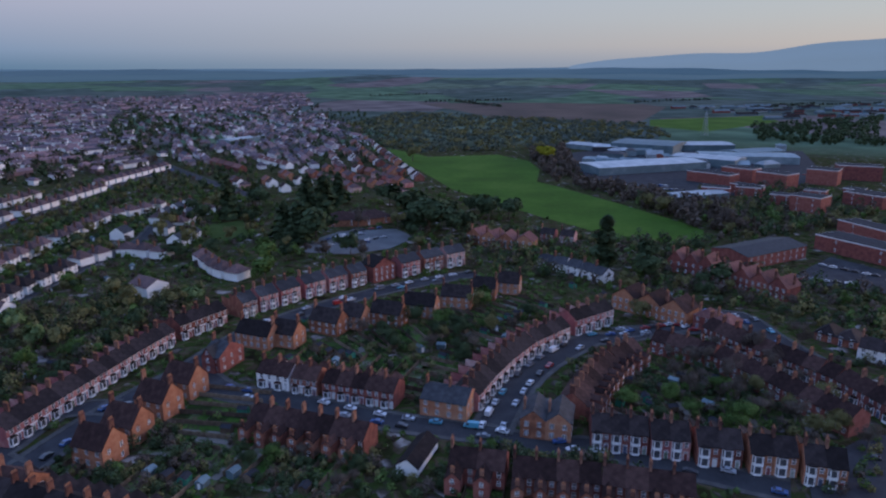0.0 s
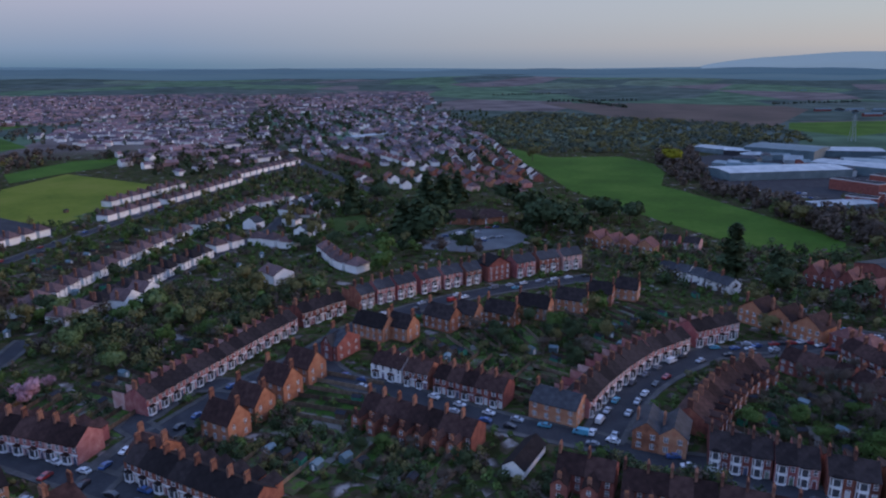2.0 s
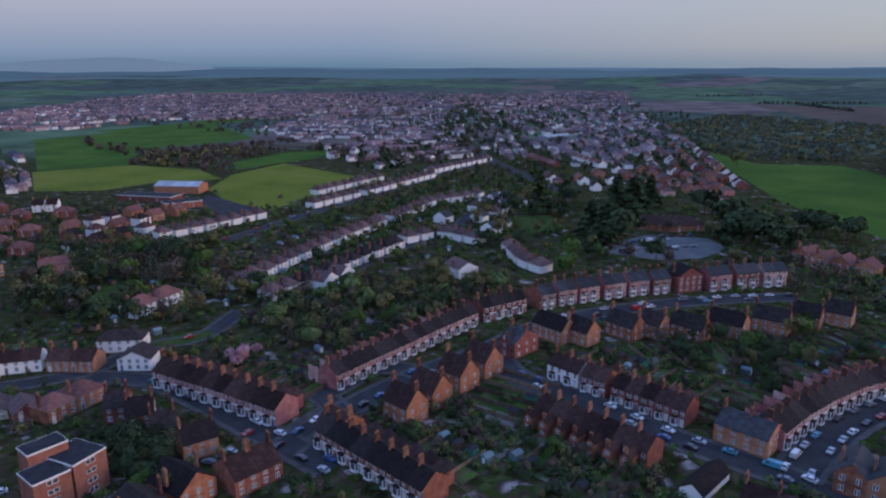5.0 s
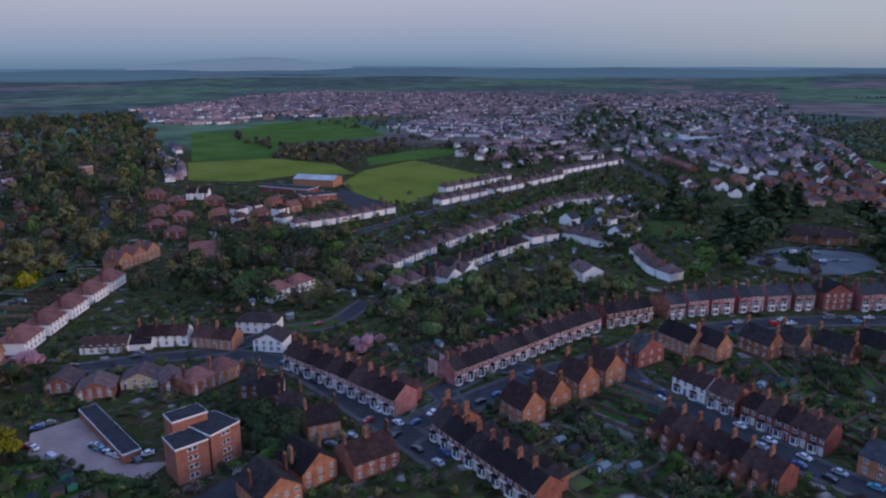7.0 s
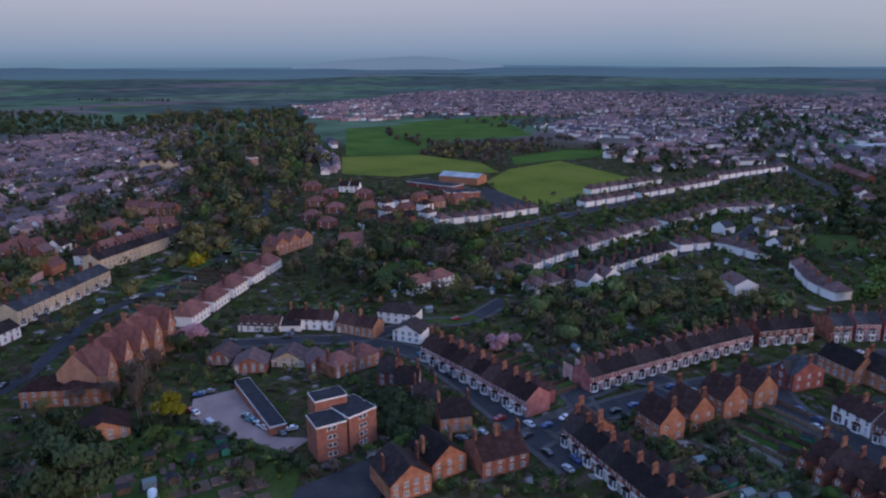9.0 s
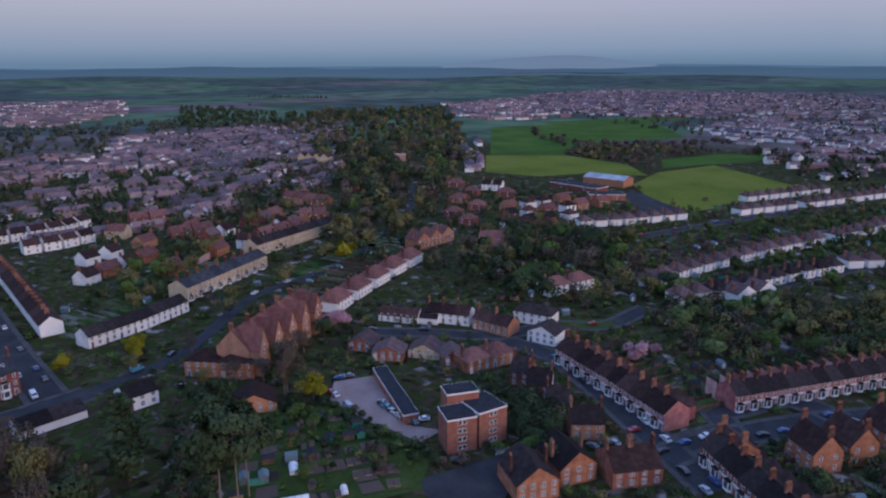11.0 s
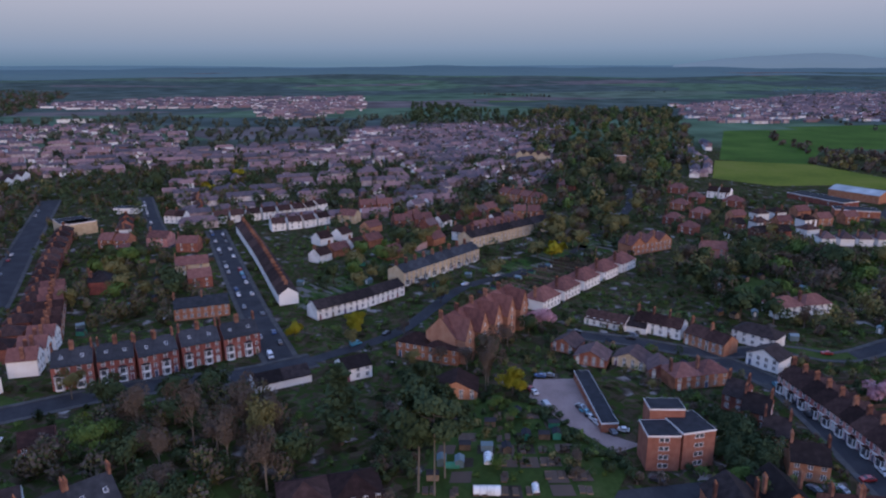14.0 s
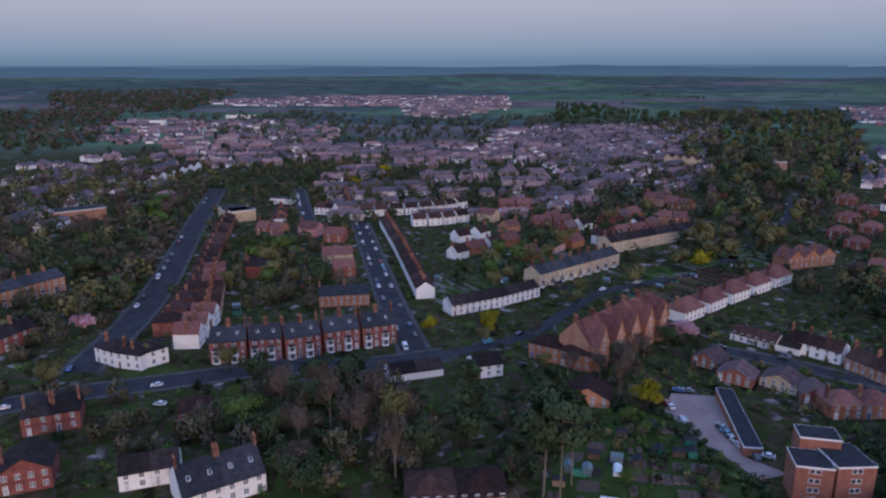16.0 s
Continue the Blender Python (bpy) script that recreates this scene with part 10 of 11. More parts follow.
woods('garden_trees', 'mixed garden trees between the houses', [(-27.1, 398.7), (5.5, 428.3), (145.9, 383.7), (204.9, 308.6), (150.2, 219.5), (116.8, 263.9), (56.5, 309.6), (15.3, 328.4)], 110, LEAF_DARK, 4, 9, per=44, leafsize=0.8, clear=True)
woods('garden_trees', 'bare trees and scrub round the works', [(132.8, 524.0), (204.5, 547.7), (298.0, 573.4), (297.7, 459.8), (235.5, 358.4), (203.4, 396.7), (158.2, 359.1), (161.3, 426.8)], 60, LEAF_DARK, 4, 10, per=50, leafsize=1.0, clear=True)
woods('garden_trees', 'small trees in back gardens', [(-100.9, 143.3), (-57.3, 174.6), (-47.0, 240.9), (3.6, 278.3), (48.8, 264.3), (130.4, 187.1), (102.8, 142.2)], 70, LEAF_DARK, 1.5, 4, per=60, leafsize=0.45, clear=True)
woods('garden_trees', 'small trees in back gardens', [(-170.9, 39.2), (-231.9, 54.7), (-241.9, 138.6), (-190.6, 183.7), (-142.2, 194.4), (-67.8, 172.3), (-54.3, 141.9)], 70, LEAF_DARK, 1.5, 4, per=60, leafsize=0.45, clear=True)
woods('garden_trees', 'small trees in back gardens', [(-144.3, -97.7), (-213.0, -141.1), (-264.3, -81.9), (-209.8, -11.7), (-237.2, 49.0), (-257.8, 165.4), (-139.2, 104.9)], 90, LEAF_DARK, 1.5, 4.5, per=60, leafsize=0.5, clear=True)
woods('church_wood', 'thick trees round the church and big gardens', [(-1054.8, 346.6), (-1419.6, 549.3), (-1318.9, 773.1), (-601.7, 395.2), (-502.2, 301.2), (-378.9, 217.6), (-346.8, 170.4), (-417.6, 175.9), (-677.2, 256.8)], 200, LEAF_DARK, 7, 15, per=70, leafsize=1.7, clear=True)
# farthest hedgerows take the glowing haze material in place of leaf colour
woods('far_wood', 'far hedgerows and copses with haze put into their colour', [(-1526.0, 2458.7), (-3991.9, 6473.6), (-0.2, 6555.8), (3389.1, 5496.7), (1428.6, 2302.3)], 420, HAZE_NEAR, 5, 10, per=12, leafsize=7, squat=0.9, lines=True)
woods('far_wood', 'far hedgerows and copses with haze put into their colour', [(-2484.4, 1733.8), (-6612.9, 4645.0), (-5765.0, 5451.9), (-3867.1, 5148.4), (-1518.2, 2013.5)], 420, HAZE_NEAR, 5, 10, per=12, leafsize=7, squat=0.9, lines=True)
woods('far_wood', 'far hedgerows and copses with haze put into their colour', [(-2765.9, 509.3), (-6946.5, 1300.0), (-5745.5, 2996.7), (-3685.2, 4017.6), (-1554.0, 1696.0)], 420, HAZE_NEAR, 5, 10, per=12, leafsize=7, squat=0.9, lines=True)
woods('far_wood', 'far hedgerows and copses with haze put into their colour', [(-2798.2, -514.0), (-6782.5, -1224.4), (-6369.4, 416.8), (-4934.6, 1874.2), (-2118.9, 803.6)], 420, HAZE_NEAR, 5, 10, per=12, leafsize=7, squat=0.9, lines=True)
woods('far_wood', 'far hedgerows and copses with haze put into their colour', [(-2321.4, -1379.7), (-5513.7, -3255.0), (-5436.4, 104.8), (-4580.6, 2947.9), (-2109.6, 1366.2)], 420, HAZE_NEAR, 5, 10, per=12, leafsize=7, squat=0.9, lines=True)
woods('far_wood', 'far hedgerows and copses with haze put into their colour', [(-2411.0, -2541.5), (-5963.6, -6245.5), (-6286.0, -5151.3), (-5513.7, -3255.0), (-2321.4, -1379.7)], 420, HAZE_NEAR, 5, 10, per=12, leafsize=7, squat=0.9, lines=True)
woods('suburb_trees', 'trees among distant suburban houses', [(-1217.7, 945.6), (-1914.3, 1496.4), (-1707.1, 1958.8), (-510.7, 2555.6), (-132.9, 1118.6), (-78.5, 775.8), (-272.3, 735.8), (-562.5, 761.3)], 900, LEAF_BROWN, 4, 10, per=20, leafsize=2.4, squat=0.5)
woods('suburb_trees', 'trees among distant suburban houses', [(-932.6, -490.4), (-1399.0, -575.2), (-1379.4, -219.2), (-1102.5, 355.0), (-619.5, 202.7), (-439.3, -22.3), (-569.9, -93.4), (-670.6, -249.4)], 420, LEAF_BROWN, 4, 9, per=24, leafsize=1.8, squat=0.5)
woods('suburb_trees', 'trees among distant suburban houses', [(-440.3, 69.4), (-1094.8, 193.2), (-1252.9, 514.3), (-543.7, 217.7), (-456.5, 134.1)], 300, LEAF_BROWN, 4, 10, per=30, leafsize=1.6, squat=0.5, clear=True)
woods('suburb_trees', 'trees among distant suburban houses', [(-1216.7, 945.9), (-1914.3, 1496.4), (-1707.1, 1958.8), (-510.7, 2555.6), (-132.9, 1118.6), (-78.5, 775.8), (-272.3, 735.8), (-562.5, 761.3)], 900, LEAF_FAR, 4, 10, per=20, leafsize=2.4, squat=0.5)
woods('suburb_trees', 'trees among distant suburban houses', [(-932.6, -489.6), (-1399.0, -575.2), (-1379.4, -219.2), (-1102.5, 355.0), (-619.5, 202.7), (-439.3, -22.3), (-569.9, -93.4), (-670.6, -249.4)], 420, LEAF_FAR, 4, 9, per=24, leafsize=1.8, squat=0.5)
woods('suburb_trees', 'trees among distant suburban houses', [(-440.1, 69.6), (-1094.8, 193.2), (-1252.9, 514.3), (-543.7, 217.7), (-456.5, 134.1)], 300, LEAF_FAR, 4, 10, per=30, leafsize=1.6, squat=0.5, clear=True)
woods('thicket', 'thick mixed trees and shrubs in large gardens', [(-267.0, -186.3), (-294.6, -157.1), (-328.7, -138.2), (-265.2, -118.1), (-221.5, -121.4), (-222.1, -146.5)], 40, LEAF_OLIVE, 4, 9, per=150, leafsize=0.55, clear=True, squat=0.4)
woods('thicket', 'thick mixed trees and shrubs in large gardens', [(-337.5, -102.4), (-369.5, -62.2), (-291.1, -27.8), (-263.3, -45.7), (-264.3, -81.9)], 30, LEAF_OLIVE, 4, 9, per=150, leafsize=0.55, clear=True, squat=0.4)
woods('thicket', 'thick mixed trees and shrubs in large gardens', [(-196.7, -131.5), (-196.0, -103.9), (-181.2, -69.9), (-194.7, -48.8), (-162.5, -41.8), (-157.8, -66.3), (-176.0, -119.4)], 26, LEAF_OLIVE, 4, 9, per=150, leafsize=0.55, clear=True, squat=0.4)
woods('thicket', 'thick mixed trees and shrubs in large gardens', [(-198.5, -49.6), (-197.5, -11.1), (-164.3, 2.3), (-142.2, -8.5), (-142.9, -37.5)], 34, LEAF_OLIVE, 4, 9, per=150, leafsize=0.55, clear=True, squat=0.4)
woods('thicket', 'thick mixed trees and shrubs in large gardens', [(-361.7, -198.8), (-524.0, -218.2), (-460.9, -159.5), (-338.4, -133.6), (-279.3, -137.9)], 40, LEAF_OLIVE, 4, 9, per=150, leafsize=0.55, clear=True, squat=0.4)
woods('thicket', 'thick mixed trees and shrubs behind the terraces', [(-187.4, 193.9), (-205.9, 227.7), (-170.0, 271.9), (-102.4, 302.0), (-117.3, 215.5), (-129.9, 190.3)], 50, LEAF_OLIVE, 4, 8, per=130, leafsize=0.55, clear=True, squat=0.42)
woods('thicket', 'thick mixed trees and shrubs behind the houses', [(-292.7, 179.6), (-349.9, 248.8), (-286.3, 294.9), (-208.0, 229.6), (-202.7, 189.0), (-240.6, 169.9)], 50, LEAF_OLIVE, 4, 11, per=110, leafsize=0.7, clear=True, squat=0.4)
woods('thicket', 'thick mixed trees and shrubs in large gardens', [(-267.0, -186.0), (-294.6, -157.1), (-328.7, -138.2), (-265.2, -118.1), (-221.5, -121.4), (-222.1, -146.5)], 40, LEAF_BROWN, 4, 10, per=150, leafsize=0.55, clear=True, squat=0.4)
woods('thicket', 'thick mixed trees and shrubs in large gardens', [(-337.5, -102.1), (-369.5, -62.2), (-291.1, -27.8), (-263.3, -45.7), (-264.3, -81.9)], 30, LEAF_BROWN, 4, 10, per=150, leafsize=0.55, clear=True, squat=0.4)
woods('thicket', 'thick mixed trees and shrubs in large gardens', [(-196.7, -131.4), (-196.0, -103.9), (-181.2, -69.9), (-194.7, -48.8), (-162.5, -41.8), (-157.8, -66.3), (-176.0, -119.4)], 26, LEAF_BROWN, 4, 10, per=150, leafsize=0.55, clear=True, squat=0.4)
woods('thicket', 'thick mixed trees and shrubs in large gardens', [(-198.5, -49.4), (-197.5, -11.1), (-164.3, 2.3), (-142.2, -8.5), (-142.9, -37.5)], 34, LEAF_BROWN, 4, 10, per=150, leafsize=0.55, clear=True, squat=0.4)
woods('thicket', 'thick mixed trees and shrubs in large gardens', [(-361.7, -198.5), (-524.0, -218.2), (-460.9, -159.5), (-338.4, -133.6), (-279.3, -137.9)], 40, LEAF_BROWN, 4, 10, per=150, leafsize=0.55, clear=True, squat=0.4)
woods('thicket', 'thick mixed trees and shrubs behind the terraces', [(-187.2, 193.9), (-205.9, 227.7), (-170.0, 271.9), (-102.4, 302.0), (-117.3, 215.5), (-129.9, 190.3)], 50, LEAF_BROWN, 4, 9, per=130, leafsize=0.55, clear=True, squat=0.42)
woods('thicket', 'thick mixed trees and shrubs behind the houses', [(-292.5, 179.8), (-349.9, 248.8), (-286.3, 294.9), (-208.0, 229.6), (-202.7, 189.0), (-240.6, 169.9)], 50, LEAF_BROWN, 4, 12, per=110, leafsize=0.7, clear=True, squat=0.4)
woods('thicket', 'thick mixed trees and shrubs in large gardens', [(-267.0, -185.8), (-294.6, -157.1), (-328.7, -138.2), (-265.2, -118.1), (-221.5, -121.4), (-222.1, -146.5)], 40, LEAF_DARK, 4, 9, per=150, leafsize=0.55, clear=True, squat=0.4)
woods('thicket', 'thick mixed trees and shrubs in large gardens', [(-337.5, -101.8), (-369.5, -62.2), (-291.1, -27.8), (-263.3, -45.7), (-264.3, -81.9)], 30, LEAF_DARK, 4, 9, per=150, leafsize=0.55, clear=True, squat=0.4)
woods('thicket', 'thick mixed trees and shrubs in large gardens', [(-196.7, -131.2), (-196.0, -103.9), (-181.2, -69.9), (-194.7, -48.8), (-162.5, -41.8), (-157.8, -66.3), (-176.0, -119.4)], 26, LEAF_DARK, 4, 9, per=150, leafsize=0.55, clear=True, squat=0.4)
woods('thicket', 'thick mixed trees and shrubs in large gardens', [(-198.5, -49.2), (-197.5, -11.1), (-164.3, 2.3), (-142.2, -8.5), (-142.9, -37.5)], 34, LEAF_DARK, 4, 9, per=150, leafsize=0.55, clear=True, squat=0.4)
woods('thicket', 'thick mixed trees and shrubs in large gardens', [(-361.7, -198.1), (-524.0, -218.2), (-460.9, -159.5), (-338.4, -133.6), (-279.3, -137.9)], 40, LEAF_DARK, 4, 9, per=150, leafsize=0.55, clear=True, squat=0.4)
woods('thicket', 'thick mixed trees and shrubs behind the terraces', [(-186.9, 194.0), (-205.9, 227.7), (-170.0, 271.9), (-102.4, 302.0), (-117.3, 215.5), (-129.9, 190.3)], 50, LEAF_DARK, 4, 8, per=130, leafsize=0.55, clear=True, squat=0.42)
woods('thicket', 'thick mixed trees and shrubs behind the houses', [(-292.3, 180.0), (-349.9, 248.8), (-286.3, 294.9), (-208.0, 229.6), (-202.7, 189.0), (-240.6, 169.9)], 50, LEAF_DARK, 4, 11, per=110, leafsize=0.7, clear=True, squat=0.4)
woods('thicket', 'dark shrubs and small trees in back gardens', [(-51.9, 137.8), (-45.1, 162.9), (-22.4, 171.4), (5.1, 162.7), (1.8, 137.6)], 34, LEAF_DARK, 1.5, 4.5, per=170, leafsize=0.35, clear=True, squat=0.5)
woods('thicket', 'dark shrubs and small trees in back gardens', [(-51.9, 137.8), (-45.1, 162.9), (-22.4, 171.4), (5.1, 162.7), (1.8, 137.6)], 8, LEAF_OLIVE, 1.5, 4.5, per=170, leafsize=0.35, clear=True, squat=0.5)
woods('thicket', 'dark shrubs and small trees in back gardens', [(-51.9, 137.8), (-45.1, 162.9), (-22.4, 171.4), (5.1, 162.7), (1.8, 137.6)], 14, LEAF_BROWN, 1.5, 4.5, per=170, leafsize=0.35, clear=True, squat=0.5)
woods('thicket', 'dark shrubs and small trees in back gardens', [(-95.5, 137.9), (-107.2, 163.1), (-86.7, 181.2), (-59.9, 162.9), (-58.3, 137.8)], 34, LEAF_DARK, 1.5, 4.5, per=170, leafsize=0.35, clear=True, squat=0.5)
woods('thicket', 'dark shrubs and small trees in back gardens', [(-95.5, 137.9), (-107.2, 163.1), (-86.7, 181.2), (-59.9, 162.9), (-58.3, 137.8)], 8, LEAF_OLIVE, 1.5, 4.5, per=170, leafsize=0.35, clear=True, squat=0.5)
woods('thicket', 'dark shrubs and small trees in back gardens', [(-95.5, 137.9), (-107.2, 163.1), (-86.7, 181.2), (-59.9, 162.9), (-58.3, 137.8)], 14, LEAF_BROWN, 1.5, 4.5, per=170, leafsize=0.35, clear=True, squat=0.5)
woods('thicket', 'dark shrubs and small trees in back gardens', [(-0.7, 143.9), (2.5, 160.2), (56.5, 172.0), (53.7, 160.8)], 34, LEAF_DARK, 1.5, 4.5, per=170, leafsize=0.35, clear=True, squat=0.5)
woods('thicket', 'dark shrubs and small trees in back gardens', [(-0.7, 143.9), (2.5, 160.2), (56.5, 172.0), (53.7, 160.8)], 8, LEAF_OLIVE, 1.5, 4.5, per=170, leafsize=0.35, clear=True, squat=0.5)
woods('thicket', 'dark shrubs and small trees in back gardens', [(-0.7, 143.9), (2.5, 160.2), (56.5, 172.0), (53.7, 160.8)], 14, LEAF_BROWN, 1.5, 4.5, per=170, leafsize=0.35, clear=True, squat=0.5)
woods('thicket', 'dark shrubs and small trees in back gardens', [(60.5, 198.6), (98.9, 219.8), (105.1, 192.7), (115.3, 180.4), (97.8, 165.1), (82.4, 178.9), (58.9, 180.6)], 34, LEAF_DARK, 1.5, 4.5, per=170, leafsize=0.35, clear=True, squat=0.5)
woods('thicket', 'dark shrubs and small trees in back gardens', [(60.5, 198.6), (98.9, 219.8), (105.1, 192.7), (115.3, 180.4), (97.8, 165.1), (82.4, 178.9), (58.9, 180.6)], 8, LEAF_OLIVE, 1.5, 4.5, per=170, leafsize=0.35, clear=True, squat=0.5)
woods('thicket', 'dark shrubs and small trees in back gardens', [(60.5, 198.6), (98.9, 219.8), (105.1, 192.7), (115.3, 180.4), (97.8, 165.1), (82.4, 178.9), (58.9, 180.6)], 14, LEAF_BROWN, 1.5, 4.5, per=170, leafsize=0.35, clear=True, squat=0.5)
woods('thicket', 'dark shrubs and small trees in back gardens', [(118.1, 219.7), (177.3, 263.6), (190.0, 239.6), (142.8, 173.9), (115.3, 180.4)], 34, LEAF_DARK, 1.5, 4.5, per=170, leafsize=0.35, clear=True, squat=0.5)
woods('thicket', 'dark shrubs and small trees in back gardens', [(118.1, 219.7), (177.3, 263.6), (190.0, 239.6), (142.8, 173.9), (115.3, 180.4)], 8, LEAF_OLIVE, 1.5, 4.5, per=170, leafsize=0.35, clear=True, squat=0.5)
woods('thicket', 'dark shrubs and small trees in back gardens', [(118.1, 219.7), (177.3, 263.6), (190.0, 239.6), (142.8, 173.9), (115.3, 180.4)], 14, LEAF_BROWN, 1.5, 4.5, per=170, leafsize=0.35, clear=True, squat=0.5)
woods('thicket', 'dark shrubs and small trees in back gardens', [(135.8, 292.5), (204.9, 308.6), (169.6, 251.1), (134.8, 245.5)], 34, LEAF_DARK, 1.5, 4.5, per=170, leafsize=0.35, clear=True, squat=0.5)
woods('thicket', 'dark shrubs and small trees in back gardens', [(135.8, 292.5), (204.9, 308.6), (169.6, 251.1), (134.8, 245.5)], 8, LEAF_OLIVE, 1.5, 4.5, per=170, leafsize=0.35, clear=True, squat=0.5)
woods('thicket', 'dark shrubs and small trees in back gardens', [(135.8, 292.5), (204.9, 308.6), (169.6, 251.1), (134.8, 245.5)], 14, LEAF_BROWN, 1.5, 4.5, per=170, leafsize=0.35, clear=True, squat=0.5)
woods('hedge', 'thick dark hedge beside the car park', [(-186.4, 62.5), (-185.5, 66.7), (-149.4, 77.5), (-140.1, 79.2), (-139.5, 72.8), (-149.4, 68.9)], 60, LEAF_DARK, 1.2, 2.4, per=150, leafsize=0.3, squat=0.6)
woods('thicket', 'dark shrubs under tall pines', [(-172.2, 9.7), (-178.5, 31.9), (-139.4, 25.3), (-135.2, 21.9), (-138.9, 5.8)], 30, LEAF_DARK, 1.5, 4.5, per=170, leafsize=0.35, clear=True, squat=0.5)
woods('thicket', 'dark shrubs under tall pines', [(-172.2, 9.7), (-178.5, 31.9), (-139.4, 25.3), (-135.2, 21.9), (-138.9, 5.8)], 12, LEAF_BROWN, 1.5, 4.5, per=170, leafsize=0.35, clear=True, squat=0.5)
PATCH_Z[0] = 0.02
garden_plots([(-183.3, 241.9), (-183.6, 265.9), (-182.8, 298.0), (-179.5, 330.4)], 16, 10, 26)
garden_plots([(-317.4, 283.7), (-307.2, 316.2), (-299.7, 360.6)], 12, 10, 34)
garden_plots([(-289.6, 397.6), (-283.4, 451.9)], 8, 10, 34)
garden_plots([(-281.9, 456.5), (-273.4, 563.5)], 14, 10, 34)
garden_plots([(-215.0, 382.6), (-217.2, 448.0), (-198.3, 474.3)], 14, 10, 34)
woods('far_wood', 'dark brown winter wood on the rise', [(-2888.2, -1517.6), (-2943.8, -980.7), (-2468.8, -637.8), (-1503.8, -517.5), (-1336.4, -651.2), (-1315.0, -699.4)], 360, LEAF_DARK, 9, 15, per=30, leafsize=3.4, squat=0.75, clear=False)
woods('far_wood', 'dark brown winter wood on the rise', [(-2888.2, -1517.6), (-2943.8, -980.7), (-2468.8, -637.8), (-1503.8, -517.5), (-1336.4, -651.2), (-1315.0, -699.4)], 420, LEAF_BROWN, 9, 15, per=30, leafsize=3.4, squat=0.75, clear=False)
woods('thicket', 'tall dark trees beside the main road', [(-625.1, -340.6), (-686.4, -273.7), (-583.5, -184.7), (-605.6, -177.2), (-346.3, -139.9), (-272.3, -124.5), (-249.2, -133.1), (-229.1, -134.6), (-231.3, -163.4), (-600.8, -395.3)], 80, LEAF_DARK, 7, 14, per=80, leafsize=1.3, squat=0.5, clear=True)
woods('thicket', 'tall dark trees beside the main road', [(-625.1, -340.6), (-686.4, -273.7), (-583.5, -184.7), (-605.6, -177.2), (-346.3, -139.9), (-272.3, -124.5), (-249.2, -133.1), (-229.1, -134.6), (-231.3, -163.4), (-600.8, -395.3)], 55, LEAF_OLIVE, 7, 14, per=80, leafsize=1.3, squat=0.5, clear=True)
woods('thicket', 'tall dark trees beside the main road', [(-625.1, -340.6), (-686.4, -273.7), (-583.5, -184.7), (-605.6, -177.2), (-346.3, -139.9), (-272.3, -124.5), (-249.2, -133.1), (-229.1, -134.6), (-231.3, -163.4), (-600.8, -395.3)], 50, LEAF_BROWN, 7, 14, per=80, leafsize=1.3, squat=0.5, clear=True)
woods('garden_trees', 'scrubby trees beyond the yellow field', [(-511.6, 685.6), (-381.3, 913.5), (-283.0, 739.5), (-313.2, 627.0), (-333.1, 578.1), (-389.8, 608.7)], 70, LEAF_BROWN, 4, 9, per=30, leafsize=1.9, squat=0.6, clear=False)
woods('garden_trees', 'scrubby trees beyond the yellow field', [(-511.6, 685.6), (-381.3, 913.5), (-283.0, 739.5), (-313.2, 627.0), (-333.1, 578.1), (-389.8, 608.7)], 50, LEAF_OLIVE, 4, 9, per=30, leafsize=1.9, squat=0.6, clear=False)
woods('garden_trees', 'scrubby trees beyond the yellow field', [(-511.6, 685.6), (-381.3, 913.5), (-283.0, 739.5), (-313.2, 627.0), (-333.1, 578.1), (-389.8, 608.7)], 50, LEAF_DARK, 4, 9, per=30, leafsize=1.9, squat=0.6, clear=False)
woods('field_hedge', 'brown hedge trees between the meadows', [(-785.7, 607.0), (-623.8, 548.2), (-576.3, 624.8), (-575.9, 771.2), (-604.3, 808.9), (-634.4, 676.8), (-674.3, 592.8), (-861.6, 666.0)], 60, LEAF_BROWN, 4, 9, per=26, leafsize=2.2, squat=0.6, clear=False)
woods('field_hedge', 'brown hedge trees between the meadows', [(-641.3, 563.7), (-567.2, 666.8), (-510.2, 625.0), (-552.0, 484.8)], 34, LEAF_OLIVE, 4, 9, per=26, leafsize=2.2, squat=0.6, clear=False)
woods('field_hedge', 'brown hedge trees between the meadows', [(-1017.0, 618.4), (-1006.7, 627.9), (-589.3, 364.5), (-595.2, 358.8)], 40, LEAF_BROWN, 4, 9, per=26, leafsize=2.2, squat=0.6, clear=False)
far_town("far_houses", "scattered pale houses and allotments beyond the yellow field", [(-511.6, 685.6), (-381.3, 913.5), (-283.0, 739.5), (-313.2, 627.0), (-333.1, 578.1), (-389.8, 608.7)], 60, 12, 26, [FAR_WALL, RENDER], [FAR_ROOF], skip=0.4)
cars_along([(-69.9, 373.7), (-54.3, 383.2)], 0, 4.5, 0.55)
cars_along([(-51.5, 385.5), (-31.2, 399.6)], 0, 4.5, 0.55)
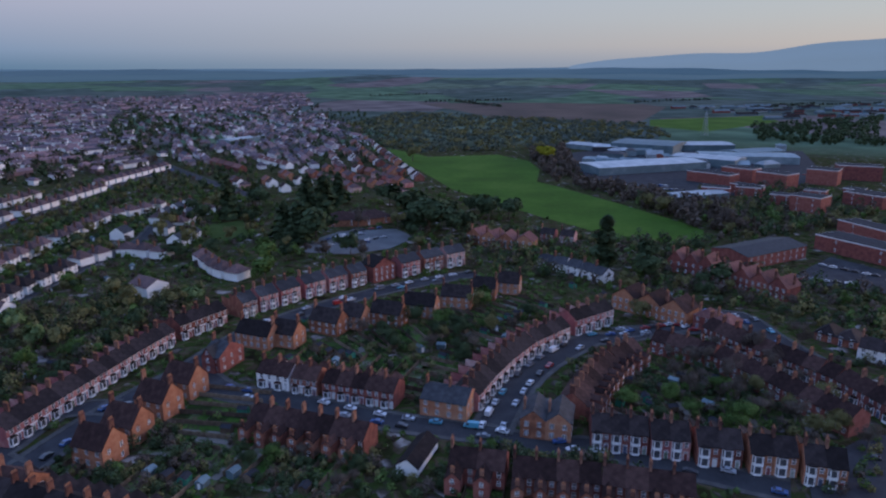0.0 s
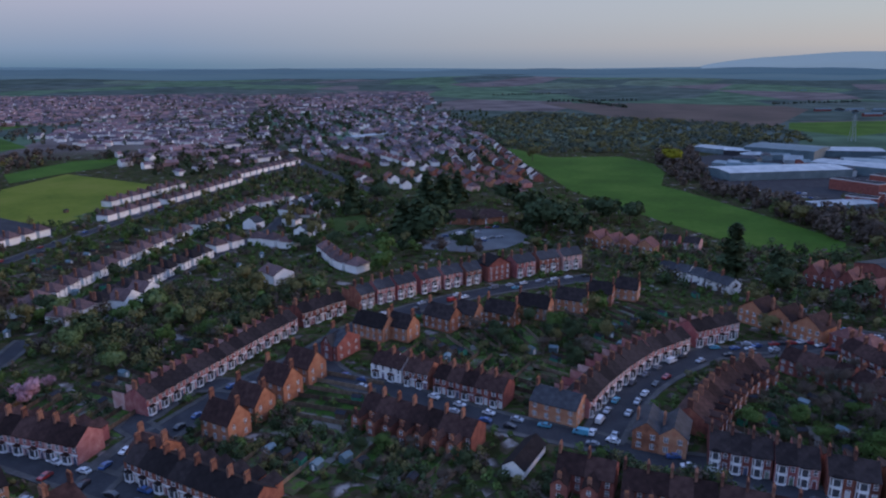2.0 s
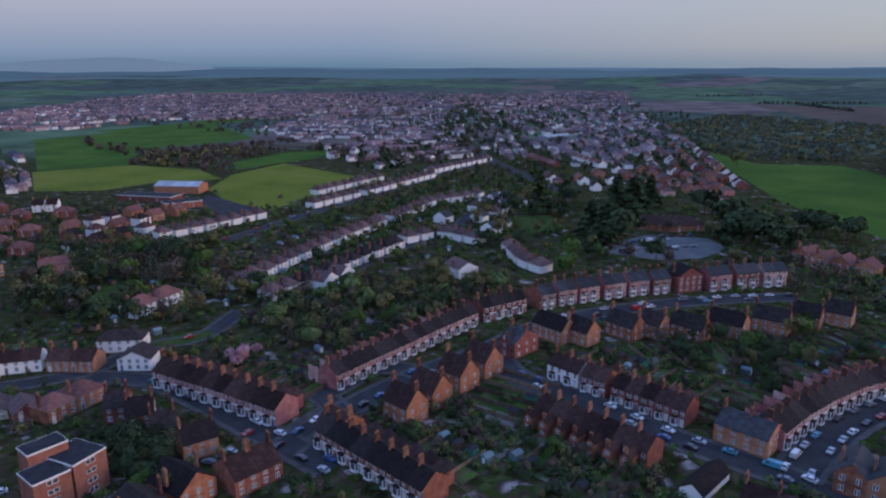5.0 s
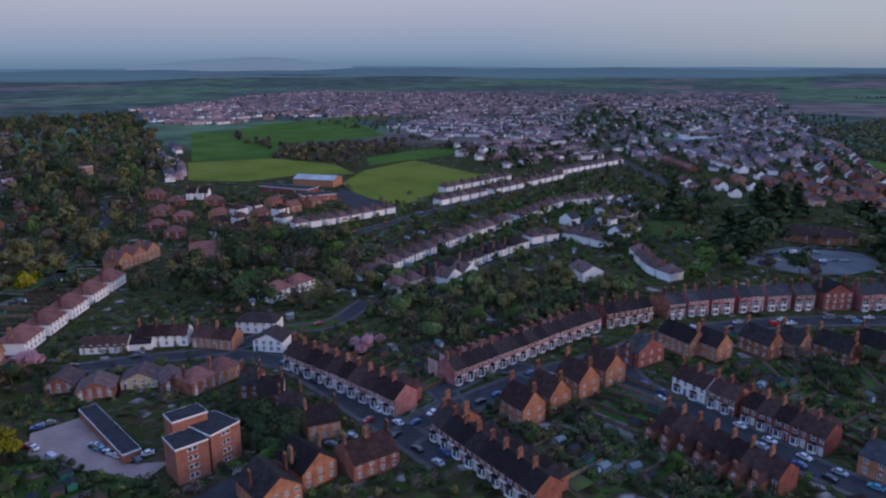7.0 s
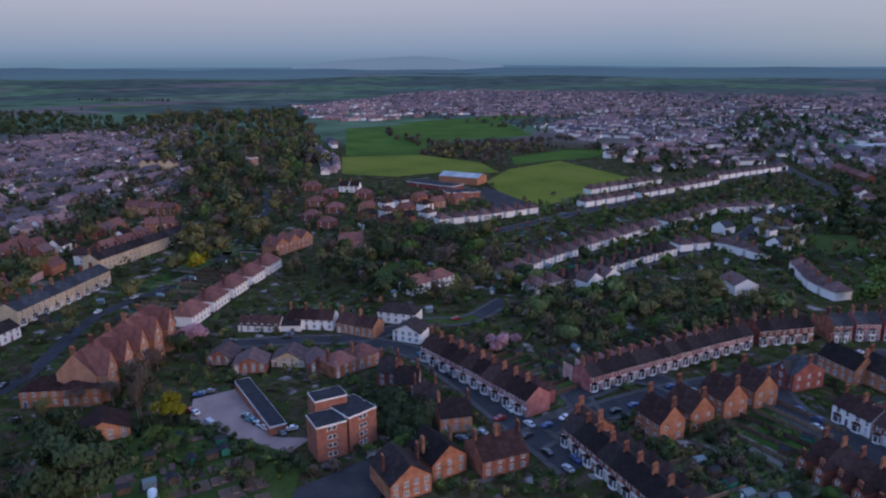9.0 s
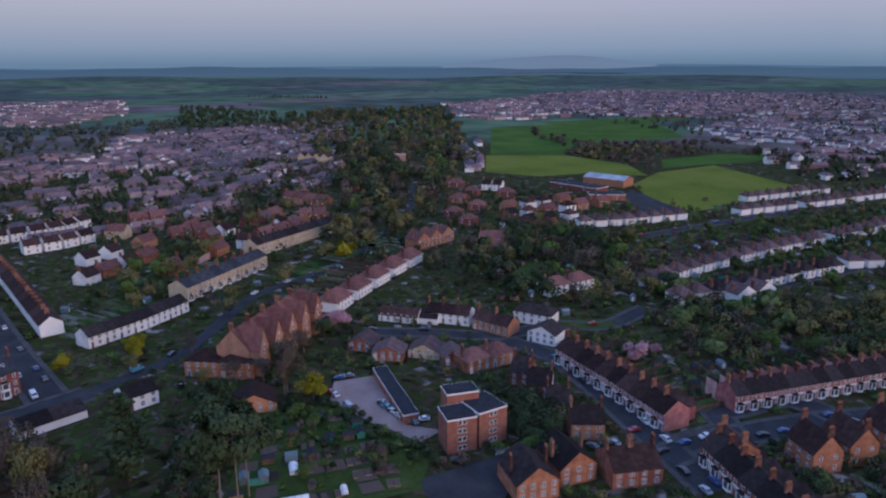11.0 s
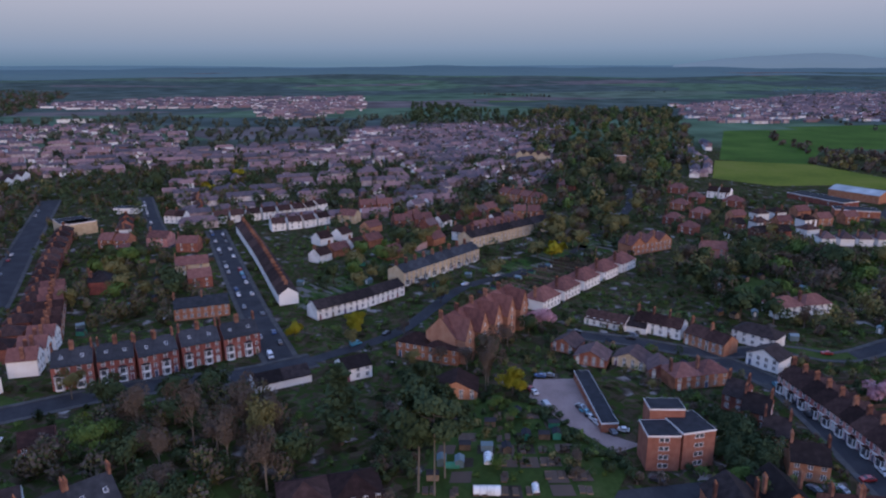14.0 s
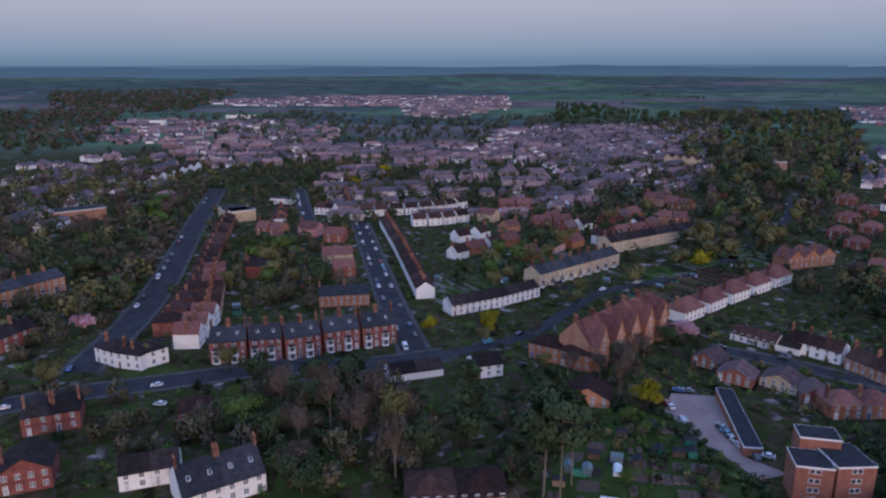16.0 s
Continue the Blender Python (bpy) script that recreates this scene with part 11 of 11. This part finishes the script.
cars_along([(-68.6, 392.1), (-42.1, 411.7)], 0, 4.5, 0.55)
cars_along([(-61.6, 409.4), (-33.6, 425.5)], 0, 4.5, 0.55)
garden_plots([(-265.4, 10.8), (-275.1, 26.8), (-286.5, 47.1)], 14, 10, 40)
garden_plots([(-303.9, 50.3), (-312.5, 70.6), (-332.5, 94.5)], 12, 12, 45)
garden_plots([(-279.4, 106.6), (-301.8, 148.5), (-333.3, 192.1)], 16, 14, 40)
garden_plots([(-216.0, 124.3), (-207.2, 140.7)], 9, 12, 34)
woods('far_wood', 'dark brown winter wood on the rise', [(-1464.1, -937.2), (-1464.9, -625.4), (-874.8, -411.6), (-702.0, -458.9)], 150, LEAF_DARK, 7, 13, per=34, leafsize=2.4, squat=0.7, clear=False)
woods('far_wood', 'dark brown winter wood on the rise', [(-1464.1, -937.2), (-1464.9, -625.4), (-874.8, -411.6), (-702.0, -458.9)], 170, LEAF_BROWN, 7, 13, per=34, leafsize=2.4, squat=0.7, clear=False)
# hills whose blue veil is haze glowing from the material
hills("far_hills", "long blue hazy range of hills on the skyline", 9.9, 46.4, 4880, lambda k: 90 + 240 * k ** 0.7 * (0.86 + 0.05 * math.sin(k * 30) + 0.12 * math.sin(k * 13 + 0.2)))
hills("far_hills", "low flat-topped hill on the skyline, glowing blue with painted haze", -59.6, -42.5, 4880, lambda k: 84 + 68 * min(1, 3 * k, 3.5 * (1 - k)) * (0.9 + 0.1 * math.sin(k * 14)), HAZE_PALE)
# added ridge strips, their stepped glow imitates haze below the sky
hills("far_hills", "thin blue haze band added on the skyline", -135, 60, 4885, lambda k: 83 + 7 * math.sin(k * 17) + 4 * math.sin(k * 43), HAZE_MID)
hills("far_ridge", "hazy ridge strip added before the skyline", -135, 75, 4780, lambda k: 73 + 5 * math.sin(k * 29) + 5 * math.sin(k * 71 + 1) + 3 * math.sin(k * 190), HAZE_LOW)
hills("far_ridge", "darker haze strip added before the skyline", -135, 75, 4300, lambda k: 49 + 6 * math.sin(k * 23 + 2) + 4 * math.sin(k * 57) + 4 * math.sin(k * 160), HAZE_NEAR)
pylon(374.4, 1007.8, 34)
